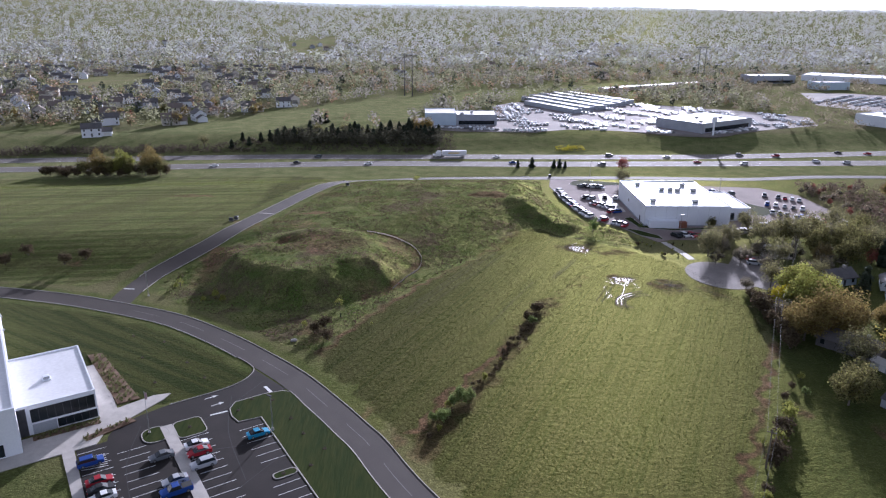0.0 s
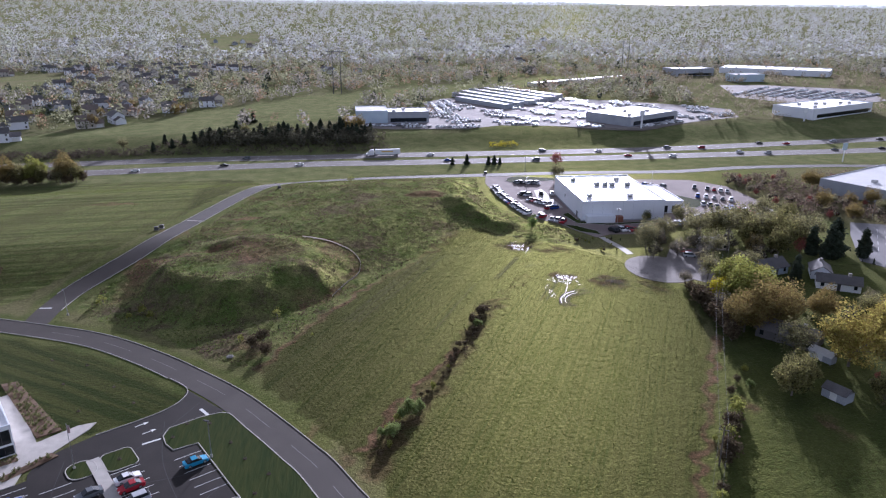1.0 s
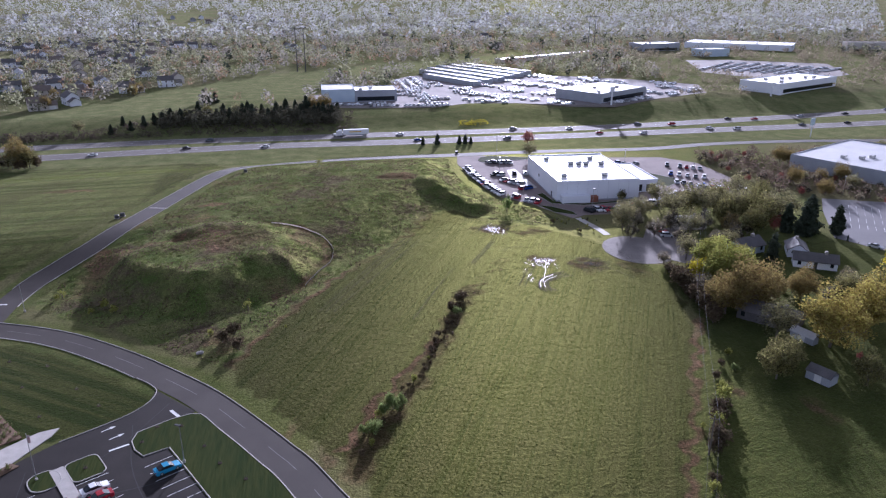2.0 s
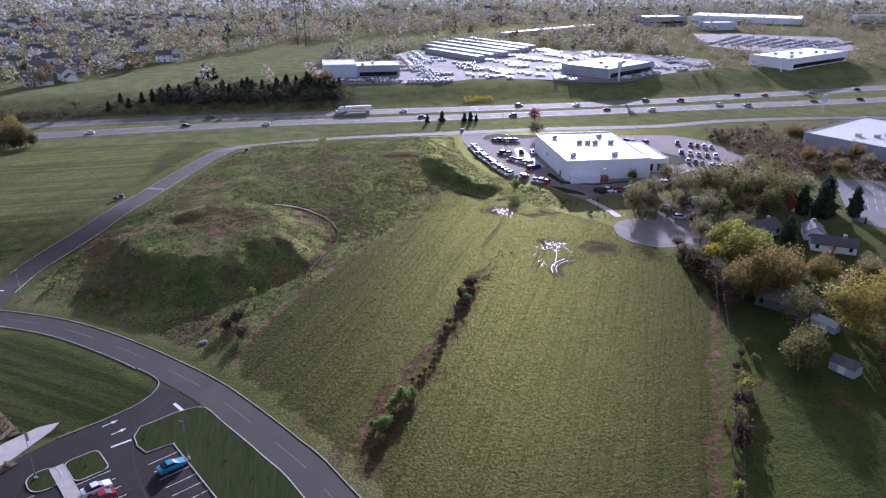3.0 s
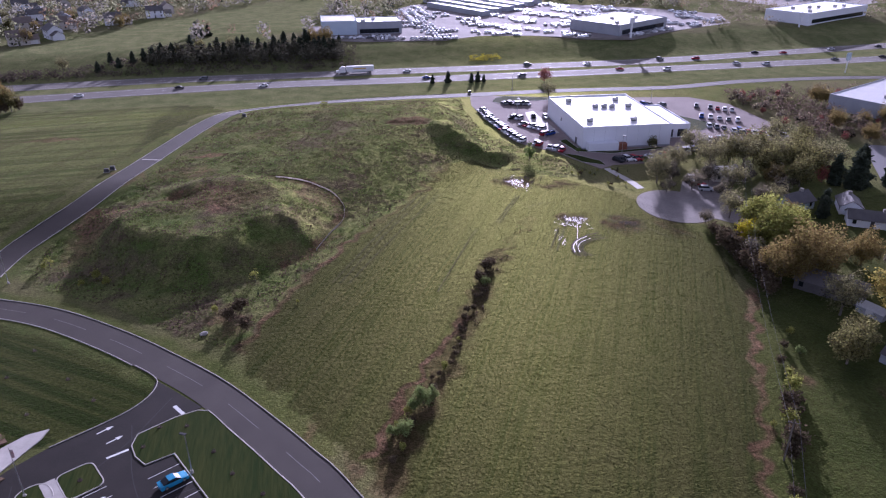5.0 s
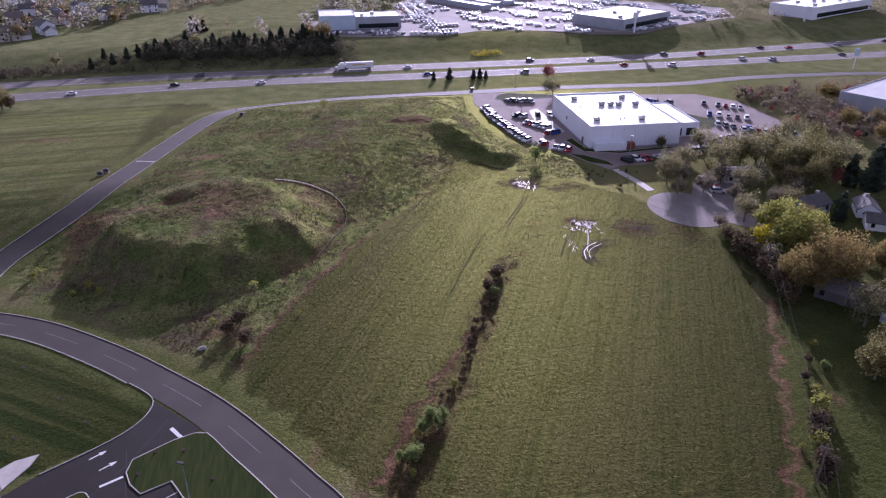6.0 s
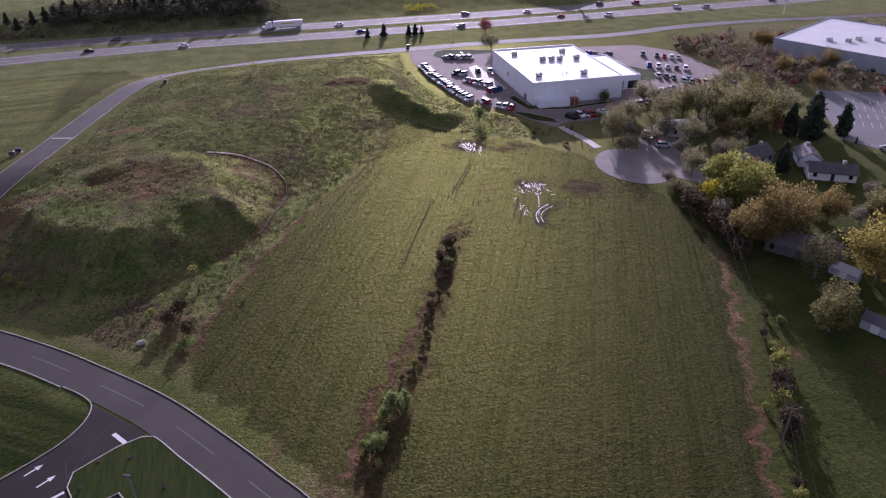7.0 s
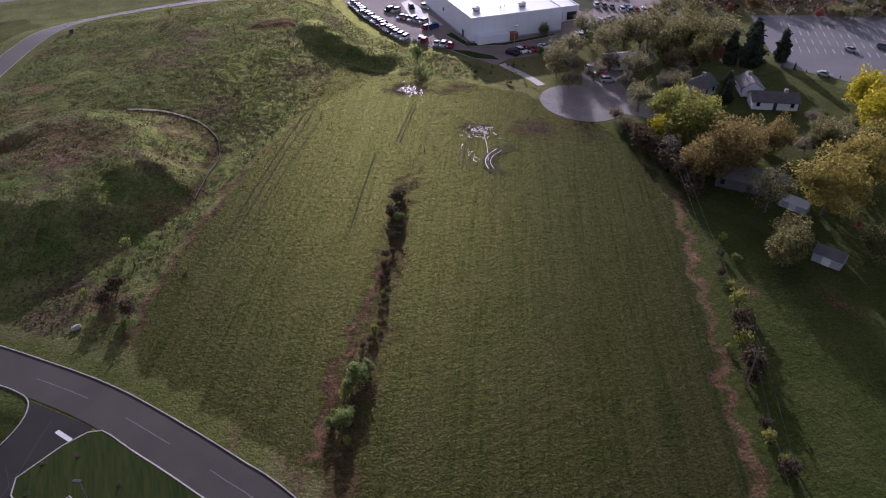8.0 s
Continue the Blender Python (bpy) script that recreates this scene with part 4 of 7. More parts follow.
def car(shape, colour, m, fine=True):
    """A car: lofted body, glazed cabin, roof, four wheels and lamps."""
    length, width, side, cab = SHAPES[shape]
    t = thing("car" if shape != "pickup" else "pickup_truck", {"sedan": "%s sedan parked on the asphalt", "suv": "%s sport utility car parked on the asphalt", "pickup": "%s pickup truck parked on the asphalt"}[shape] % colour.replace("_", " "), "car", m)

    def loft(outline, half, inset, low=None):
        bm, rows = bmesh.new(), []
        pts = outline if low is None else outline
        for s in (-1, -0.86, 0.86, 1):
            k = 1.0 if abs(s) < 0.9 else 0.0
            rows.append([bm.verts.new((x - length / 2 + (0 if k else 0.06 * (1 if x < length / 2 else -1)), s * half * (1 - inset * (z - outline[0][1])), z - (0 if k else 0.05))) for x, z in pts])
        n = len(pts)
        for r, s in zip(rows, rows[1:]):
            for k in range(n):
                bm.faces.new((r[k], r[(k + 1) % n], s[(k + 1) % n], s[k]))
        bm.faces.new(rows[0][::-1])
        bm.faces.new(rows[-1])
        bmesh.ops.recalc_face_normals(bm, faces=bm.faces[:])
        return bm

    body = part("body", loft([(0.1, 0.28)] + side + [(length - 0.1, 0.28)], width / 2, 0.0), paint(colour, COLOURS[colour]), t)
    part("cabin_glass", loft(cab, width / 2 - 0.06, 0.28), GLASS, t, "dark tinted windows")
    (x1, z1), (x2, z2) = cab[1], cab[2]
    w = width / 2 - 0.2
    part("roof", boxes((x1 - length / 2 + 0.05, x2 - length / 2 - 0.05, -w, w, z1 - 0.02, z2 + 0.05), bevel=0.03), paint(colour, COLOURS[colour]), t)
    for x in (0.85, length - 1.0):
        for s in (-1, 1):
            wh = part("wheel", tube(bmesh.new(), (x - length / 2, s * (width / 2 - 0.2), 0.33), (x - length / 2, s * (width / 2 + 0.01), 0.33), 0.34, 0.33, 12), RUBBER, t)
            if fine:
                part("rim", tube(bmesh.new(), (x - length / 2, s * (width / 2 - 0.05), 0.33), (x - length / 2, s * (width / 2 + 0.025), 0.33), 0.21, 0.2, 10), METAL, wh)
    for s in (-1, 1) if fine else ():
        part("headlight", boxes((-length / 2 - 0.02, -length / 2 + 0.2, s * (width / 2 - 0.3) - 0.18, s * (width / 2 - 0.3) + 0.18, 0.6, 0.75), bevel=0.02), LAMP_W, t)
        part("taillight", boxes((length / 2 - 0.12, length / 2 + 0.02, s * (width / 2 - 0.28) - 0.15, s * (width / 2 - 0.28) + 0.15, 0.7, 0.9), bevel=0.02), LAMP_R, t)
    if shape == "pickup":
        part("bed", boxes((3.8 - length / 2, length / 2 - 0.12, -width / 2 + 0.15, width / 2 - 0.15, 1.15, 1.2)), RUBBER, t, "open dark load bed")
    return t


MODELS = {}


def park(shape, colour, x, y, turn, z=0.03, group="", label="", fine=False):
    key = (shape, colour, fine)
    m = pose(x, y, z, 0, 0, turn)
    if key in MODELS:
        t = copy_thing(MODELS[key], m)
    else:
        t = MODELS[key] = car(shape, colour, m, fine)
    return tagged(t, label, "", group)


TA = math.degrees(math.atan2(kn.y, kn.x))
for shape, colour, x, y, flip in (("suv", "blue", -56.8, 117.9, 1), ("sedan", "red", -52.6, 111.9, 1), ("sedan", "black", -51.3, 109.5, 1), ("sedan", "white", -50.1, 107.2, 0), ("sedan", "grey", -43.8, 119.4, 0),
                                  ("sedan", "silver", -38.8, 111.6, 0), ("pickup", "blue", -37.6, 108.6, 0), ("sedan", "white", -38.2, 123.2, 1), ("sedan", "red", -36.9, 120.6, 0), ("suv", "silver", -35.0, 116.6, 0), ("sedan", "sky_blue", -26.7, 126.8, 1)):
    park(shape, colour, x, y, TA + 180 * flip, 0.035, "cars in the office lot", "", True)

KINDS = ["white", "silver", "grey", "black", "white", "silver", "red", "grey", "blue", "white"]


def row_of_cars(p, q, step, turn, group, skip=0.0, z=0.04):
    p, q = Vector(p), Vector(q)
    n = max(1, round((q - p).length / step))
    for k in range(n + 1):
        if rng.random() >= skip:
            c = p.lerp(q, k / n)
            park(rng.choice(("suv", "sedan", "suv")), rng.choice(KINDS), c.x, c.y, turn + rng.uniform(-2, 2) + 180 * (rng.random() < 0.3), z, group, "parked car on the dealership's paved lot")


G = "cars on the dealership lot"
for p, q, turn in (((78.5, 340), (78.6, 326), 15), ((78.6, 323), (81, 301), 20), ((81.3, 298), (82.6, 292), 40), ((87, 287.5), (88, 286.5), 55), ((90.5, 281.5), (94, 277.5), 55)):
    row_of_cars(p, q, 2.75, turn, G)
row_of_cars((92, 350.2), (102, 347.0), 2.6, 105, G)
row_of_cars((111.3, 263.3), (119, 262.4), 2.7, 100, G)
row_of_cars((131.5, 264.3), (146, 270.3), 2.6, 60, G)
row_of_cars((88.8, 325.5), (91, 323.5), 2.8, 30, G)
row_of_cars((90, 315), (95.5, 306), 2.8, 30, G)
row_of_cars((98.2, 325.3), (103, 323.8), 5, 80, G)
row_of_cars((94.5, 299), (96.5, 299), 5, 20, G)
row_of_cars((110.2, 262.2), (126.5, 263.6), 3.0, 115, G, 0.15)
row_of_cars((129.3, 263.5), (144, 270), 2.7, 65, G)
row_of_cars((151, 276), (163, 280.5), 2.8, 65, G, 0.1)
row_of_cars((166, 296), (184, 280), 3.0, 70, G, 0.2)
row_of_cars((178, 328), (190, 318), 3.2, 60, G, 0.15)
row_of_cars((171, 311), (183, 302), 3.6, 60, G, 0.2)
row_of_cars((153, 337), (166, 332), 3.0, 100, G, 0.1)
row_of_cars((172, 287), (188, 277), 2.9, 70, G, 0.15)
for shape, colour, x, y, turn in (("suv", "white", 126.8, 239.1, 150), ("sedan", "red", 126.3, 234.2, 140), ("suv", "silver", 126.0, 229.2, 160), ("sedan", "white", 198.7, 231.5, 35), ("sedan", "silver", 215.9, 217.4, 100), ("sedan", "silver", 190.3, 205.1, 120), ("suv", "grey", 228.1, 214.9, 120)):
    park(shape, colour, x, y, turn, 0.045, "", "car standing on worn asphalt near the houses")

# traffic on the highway, standing where it is seen most
G = "cars on the highway"
for k, (x, lane, line) in enumerate([(-150, 2, 0), (-108, -2, 0), (-62, 3, 0), (-20, -3, 0), (24, 2, 1), (-52, -2, 1), (58, -3, 1), (66, 2, 0), (118, -3, 0), (130, 3, 1), (165, -2, 1), (178, 3, 0), (204, -3, 0), (214, 2, 1), (236, -3, 1), (252, 3, 0), (268, -2, 0), (283, 3, 1), (300, -3, 1), (318, 3, 0), (338, -2, 1), (352, 3, 0), (376, -3, 1), (400, 2, 0), (420, 3, 1), (455, -2, 0)]):
    line = (HWY_NEAR, HWY_FAR)[line]
    y = float(line_y(line, x)) + lane
    park(rng.choice(("suv", "sedan")), rng.choice(KINDS), x, y, 180 if lane > 0 else 0, 0.05, G, "car on the pale highway lanes")

tk = thing("semi_truck", "white semi truck with long box trailer on the highway", "truck", pose(30, float(line_y(HWY_FAR, 30)) - 1, 0.05, 0, 0, 1))
WHITE_P = paint("white", COLOURS["white"])
tr = part("trailer", boxes((-5.5, 9.5, -1.3, 1.3, 1.15, 4.0), bevel=0.05), WHITE_P, tk, "long white box trailer")
part("logo_bar", boxes((-2, 5, -1.33, -1.3, 2.4, 3.0)), PAINT_YELLOW, tr, "yellow bar of unreadable lettering")
part("skirt", boxes((-3, 6.5, -1.22, 1.22, 0.6, 1.15)), WALL_GREY, tr)
cb = part("cab", boxes((-9.6, -6.2, -1.2, 1.2, 0.7, 3.2), (-11.3, -9.6, -1.05, 1.05, 0.7, 1.9), bevel=0.12), WHITE_P, tk, "white tractor cab")
part("windscreen", boxes((-9.66, -9.55, -1.0, 1.0, 2.0, 2.9)), GLASS, cb)
part("fairing", boxes((-8.6, -6.3, -1.1, 1.1, 3.2, 3.9), bevel=0.15), WHITE_P, cb)
for x in (-10.6, -7.4, -6.3, 6.5, 7.7):
    for s in (-1, 1):
        wh = part("wheel", tube(bmesh.new(), (x, s * 0.85, 0.5), (x, s * 1.25, 0.5), 0.5, 0.5, 12), RUBBER, tk)
        part("rim", tube(bmesh.new(), (x, s * 1.2, 0.5), (x, s * 1.27, 0.5), 0.28, 0.26, 10), METAL, wh)


# ---- trees and shrubs ----
def leaf_mesh(name, pts, sizes, rs, droop=0.0, long=1.0):
    """Many small leaf clumps: bent four-sided sprays at the given places."""
    n = len(pts)
    a = rs.normal(size=(n, 3))
    a[:, 2] *= 0.55
    a /= np.linalg.norm(a, axis=1)[:, None]
    b = np.cross(a, rs.normal(size=(n, 3)))
    b /= np.linalg.norm(b, axis=1)[:, None]
    s = sizes[:, None]
    a, b = a * s * long, b * s * rs.uniform(0.45, 0.9, (n, 1))
    lift = np.zeros((n, 3))
    lift[:, 2] = -droop * sizes
    v = np.stack([pts - a + lift, pts - b * rs.uniform(0.6, 1.2, (n, 1)), pts + a + lift, pts + b * rs.uniform(0.6, 1.2, (n, 1))], 1).reshape(-1, 3)
    me = bpy.data.meshes.new(name)
    f = np.arange(n * 4).reshape(n, 4)
    tri = np.concatenate([f[:, [0, 1, 2]], f[:, [0, 2, 3]]])
    me.from_pydata(v.tolist(), [], tri.tolist())
    return me


def branching(bm, p, d, length, r, depth, rs, tips, spread=0.6, kids=3):
    """Limbs that fork and taper; the ends are gathered in tips."""
    q = p + d * length
    tube(bm, p, q, r, r * 0.62, 5 if depth < 2 else 4)
    if depth >= 1:
        tips.append((q, length))
        tips.append((p.lerp(q, 0.55), length))
    if depth == 4 or r < 0.012:
        return
    for k in range(kids):
        e = (d + Vector(rs.normal(size=3)) * spread).normalized()
        e.z = e.z * 0.55 + 0.22
        branching(bm, p.lerp(q, rs.uniform(0.6, 1.0)), e.normalized(), length * rs.uniform(0.58, 0.85), r * 0.58, depth + 1, rs, tips, spread, kids)


def broadleaf(name, label, leaf, seed, h=11.0, spread=0.6, leaves=2200, size=0.3, fuzz=0.75, m=None, category="tree", full=0.5, long=1.0):
    """A tree: tapered trunk with forking limbs, and a ragged crown of leaf clumps round the twigs."""
    rs = np.random.RandomState(seed)
    t = thing(name, label, category, m)
    bm, tips = bmesh.new(), []
    trunk_h = h * 0.2
    tube(bm, (0, 0, -0.3), (0, 0, trunk_h), h * 0.026, h * 0.02, 8)
    for k in range(5):
        a = 6.28 * (k + rs.rand() * 0.6) / 5
        d = Vector((math.cos(a) * spread, math.sin(a) * spread, 1)).normalized() if k else Vector((0.1, 0, 1)).normalized()
        branching(bm, Vector((0, 0, trunk_h * rs.uniform(0.75, 1))), d, h * 0.28, h * 0.012, 1, rs, tips, spread, 3)
    part("trunk", bm, BARK, t, "grey-brown trunk and forking limbs")
    c = np.array([tuple(p) for p, _ in tips])
    pick = rs.randint(0, len(c), leaves)
    pts = c[pick] + rs.normal(size=(leaves, 3)) * h * 0.06 * fuzz
    u = rs.normal(size=(leaves, 3))
    u /= np.linalg.norm(u, axis=1)[:, None]
    lobes = 1 + 0.22 * np.sin(u[:, 0] * 5 + seed) + 0.18 * np.sin(u[:, 1] * 6 + u[:, 2] * 4 + seed) + 0.12 * np.sin(u[:, 2] * 9)
    ball = u * (0.55 + 0.45 * rs.rand(leaves, 1) ** 0.5) * lobes[:, None] * np.array([0.36, 0.36, 0.42]) * h * (0.8 + 0.35 * spread)
    ball[:, 2] += h * 0.55
    inball = rs.rand(leaves) < full
    pts[inball] = ball[inball]
    pts[:, 2] = np.maximum(pts[:, 2], h * 0.12)
    me = leaf_mesh("crown", pts, size * rs.uniform(0.5, 1.3, leaves), rs, 0.0, long)
    me.materials.append(leaf)
    cr = new("crown", me)
    cr.parent = t
    return t


def conifer(name, label, seed, h=12.0, width=0.24, m=None, n=1500):
    """A dark conifer: straight stem and tiers of drooping needle sprays with gaps."""
    rs = np.random.RandomState(seed)
    t = thing(name, label, "conifer", m)
    part("trunk", tube(bmesh.new(), (0, 0, -0.3), (0, 0, h * 0.97), h * 0.018, 0.03, 7), BARK, t)
    z = h * (0.05 + 0.95 * (1 - np.sqrt(rs.rand(n))))
    tier = np.round(z / (h * 0.06)) * h * 0.06
    z = tier + rs.normal(size=n) * h * 0.03
    lump = 0.75 + 0.35 * np.sin(tier * 3.1 + seed) * np.sin(tier * 1.3 + 1)
    r = np.clip(1.03 - z / h, 0, 1) ** 0.5 * h * width * np.sqrt(rs.rand(n)) * lump
    a = rs.rand(n) * 6.28
    r = r * (0.8 + 0.5 * np.sin(2 * a + tier * 1.1) * rs.rand(n))
    pts = np.stack([r * np.cos(a), r * np.sin(a), z - 0.25 * r], 1)
    me = leaf_mesh("crown", pts, h * 0.05 * rs.uniform(0.5, 1.3, n), rs, 0.35, 1.2)
    me.materials.append(LEAF_DARK)
    cr = new("crown", me)
    cr.parent = t
    return t


def shrub(name, label, leaf, seed, h=1.6, w=1.2, n=420, size=0.16, m=None):
    rs = np.random.RandomState(seed)
    t = thing(name, label, "bush", m)
    bm = bmesh.new()
    ends = []
    for k in range(9):
        a, s = rs.rand() * 6.28, rs.uniform(0.3, 1)
        q = Vector((math.cos(a) * w * s * 0.7, math.sin(a) * w * s * 0.7, h * rs.uniform(0.55, 0.95)))
        tube(bm, (0, 0, -0.1), q, 0.03, 0.01, 4)
        ends.append(q)
    part("stem", bm, BARK, t)
    c = np.array([tuple(q) for q in ends])
    pts = c[rs.randint(0, len(c), n)] + rs.normal(size=(n, 3)) * np.array([w, w, h]) * 0.2
    pts[:, 2] = np.maximum(pts[:, 2], 0.05)
    me = leaf_mesh("foliage", pts, size * rs.uniform(0.6, 1.4, n), rs)
    me.materials.append(leaf)
    cr = new("foliage", me)
    cr.parent = t
    return t


MADE = {}


def plant(kind, x, y, s=1.0, label="", group="", z=None):
    """Sets a tree of a kind in place: built once, then copied with its own turn and size."""
    build = {
        "yellow": lambda: broadleaf("tree", "broad tree with fresh yellow-green leaves", LEAF_YELLOW, 3, 11, 0.62, 6500, 0.29),
        "bright": lambda: broadleaf("tree", "small tree in bright yellow bloom", LEAF_BRIGHT, 5, 7, 0.55, 4000, 0.23),
        "olive": lambda: broadleaf("tree", "rounded tree with olive-green young leaves", LEAF_OLIVE, 8, 10, 0.65, 6500, 0.26),
        "orange": lambda: broadleaf("tree", "wide tree with orange-brown spring buds", LEAF_ORANGE, 11, 12, 0.75, 8500, 0.25, 0.65),
        "amber": lambda: broadleaf("tree", "wide tree with amber-yellow spring leaves", LEAF_AMBER, 27, 12, 0.72, 8500, 0.26, 0.65),
        "bare": lambda: broadleaf("tree", "nearly bare tree with brown twigs", LEAF_BROWN, 14, 12, 0.6, 5200, 0.25, 0.6, full=0.35, long=1.9),
        "budding": lambda: broadleaf("tree", "tall thin tree with sparse olive buds", LEAF_BUD, 17, 13, 0.5, 4400, 0.24, 0.6, full=0.4, long=1.4),
        "red": lambda: broadleaf("tree", "small tree with reddish spring buds", LEAF_RED, 19, 7, 0.6, 2200, 0.22),
        "green": lambda: broadleaf("tree", "young slim tree with fresh green leaves", LEAF_GREEN, 23, 6, 0.35, 1100, 0.2),
        "conifer": lambda: conifer("conifer_tree", "dark green conifer with drooping tiers", 2, 11, 0.34, None, 2800),
        "slim": lambda: conifer("conifer_tree", "slim dark evergreen on the grass", 6, 7, 0.22, None, 1100),
        "shrub": lambda: shrub("shrub", "rounded grey-green shrub in the rough strip", LEAF_SHRUB, 4, 2.8, 2.0, 1800, 0.2),
        "brush": lambda: shrub("shrub", "dark brown leafless brush in rough grass", LEAF_SCRUB, 9, 1.7, 1.5, 700, 0.16),
        "gold": lambda: shrub("shrub", "small yellow-green bush in rough grass", LEAF_YELLOW, 12, 1.8, 1.2, 420, 0.17),
        "sapling": lambda: broadleaf("sapling", "thin sapling with pale green leaves", LEAF_YELLOW, 31, 3.5, 0.4, 260, 0.16, 0.8),
    }
    m = pose(x, y, gz(x, y) if z is None else z, 0, 0, rng.uniform(0, 360)) @ Matrix.Diagonal((s * rng.uniform(0.92, 1.08), s * rng.uniform(0.92, 1.08), s, 1))
    if kind in MADE:
        t = copy_thing(MADE[kind], m)
    else:
        t = MADE[kind] = build[kind]()
        t.matrix_basis = m
    return tagged(t, label, "", group)


GROVE = [("yellow", 122, 194.5, 0.98), ("yellow", 119.8, 183, 1.05), ("bright", 114.8, 189.5, 0.95), ("bright", 111.3, 186.3, 0.45), ("yellow", 127.5, 188, 0.8), ("orange", 110.8, 167.8, 0.92), ("orange", 118, 168, 1.06), ("orange", 124.5, 172, 0.85), ("orange", 137, 172, 0.72), ("budding", 114.8, 151.5, 0.78), ("amber", 125.5, 145.5, 1.12),
         ("olive", 103, 134.5, 0.85), ("olive", 107.5, 138, 0.8), ("bare", 110.5, 180, 0.5), ("bare", 108.5, 175, 0.4), ("red", 130.5, 181, 0.8), ("amber", 139, 150, 0.95), ("olive", 121, 128, 0.75), ("bright", 169, 169, 1.6), ("bright", 178, 181, 1.5), ("budding", 168, 157, 0.9),
         ("bare", 158, 152, 0.8), ("red", 128, 138.5, 0.3), ("olive", 150, 134, 0.9), ("bare", 140, 128, 0.8), ("olive", 131, 118, 0.9), ("orange", 140, 112, 0.9), ("olive", 148, 168, 0.8), ("bare", 112, 205, 0.6), ("budding", 121, 207, 0.7),
         ("olive", 148, 252, 1.0), ("budding", 160, 243, 1.0), ("olive", 171, 246, 1.0), ("bare", 112.5, 230, 0.7), ("olive", 163, 238, 1.0), ("bare", 150, 228, 0.9),
         ("bare", 120, 241, 0.8), ("budding", 113.5, 239, 0.75), ("budding", 117, 245, 0.75), ("bare", 143, 256, 0.9), ("bare", 143, 234, 0.95), ("olive", 153, 237, 1.0), ("budding", 150, 246, 1.0), ("olive", 166, 232, 1.0), ("budding", 175, 236, 1.0),
         ("bare", 122, 231, 0.85), ("bare", 127, 221, 0.8), ("budding", 133, 226, 0.8), ("bare", 131, 236, 0.9), ("budding", 137, 246, 0.95), ("olive", 158, 252, 1.05), ("bare", 165, 260, 1.0), ("bare", 152, 265, 0.9), ("budding", 140, 264, 0.8), ("bare", 137, 215, 0.8),
         ("red", 168, 228, 0.8), ("bare", 181, 252, 0.9), ("budding", 176, 266, 0.9), ("olive", 158, 226, 0.9), ("bare", 146, 220, 0.75), ("budding", 126, 250, 0.7), ("olive", 185, 262, 0.8), ("bare", 131, 258, 0.75)]
for kind, x, y, s in GROVE:
    plant(kind, x, y, s * (1.12 if y < 206 else 1.22), group="trees of the grove")
hidden = random.Random(12)
for k in range(42):
    x, y = hidden.uniform(116, 172), hidden.uniform(138, 262)
    if not (142 < x < 172 and 182 < y < 218) and not (104 < x < 135 and 204 < y < 243) and x > 122 - (y - 138) * 0.05 and not (y > 252 and x > 140) and (x - 116) ** 2 + (y - 158) ** 2 > 170 and not (x < 135 and y < 156):
        plant(hidden.choice(("bare", "bare", "olive", "budding", "orange")), x, y, hidden.uniform(0.45, 0.8), group="trees of the grove")
for k in range(70):
    x, y = hidden.uniform(-380, -110), hidden.uniform(452, 640)
    if not inside([(-280, 425), (-190, 445), (-112, 462), (-60, 535), (-90, 600), (-122, 575), (-160, 515), (-200, 490), (-280, 462)], np.array(x), np.array(y)) and y > line_y(HWY_FAR, x) + 25:
        plant(hidden.choice(("bare", "bare", "olive", "orange", "red", "budding", "conifer")), x, y, hidden.uniform(0.5, 0.9), "spring tree in the suburb's gardens", "garden trees of the suburb")
for x, y, s in ((175, 221, 1.5), (180, 226, 1.6), (171, 226, 1.3), (188, 221, 1.25), (151, 205, 0.95), (148.5, 202, 0.8)):
    plant("conifer", x, y, s, group="conifers by the house")
for x, y, s in ((186, 213, 0.35), (188, 210, 0.3), (190, 207, 0.4), (193, 201.5, 0.4), (196, 196, 0.4), (199, 191, 0.4), (184, 216, 0.4)):
    plant("slim", x, y, s, "small dark evergreen at the lot's edge", "evergreens along the lot")
for x, y, s in ((106, 253.5, 0.55), (117, 245.5, 0.7), (118.5, 247.5, 0.75), (120.5, 249, 0.7), (108.5, 251, 0.4)):
    plant("slim", x, y, s, group="evergreens along the lane")
for x, y, s in ((66.9, 400, 0.55), (75.2, 400, 0.72), (87.5, 398, 0.6), (91, 398.5, 0.66), (94, 397.5, 0.5)):
    plant("conifer", x, y, s, "dark conifer on the highway verge", "conifers on the verge")
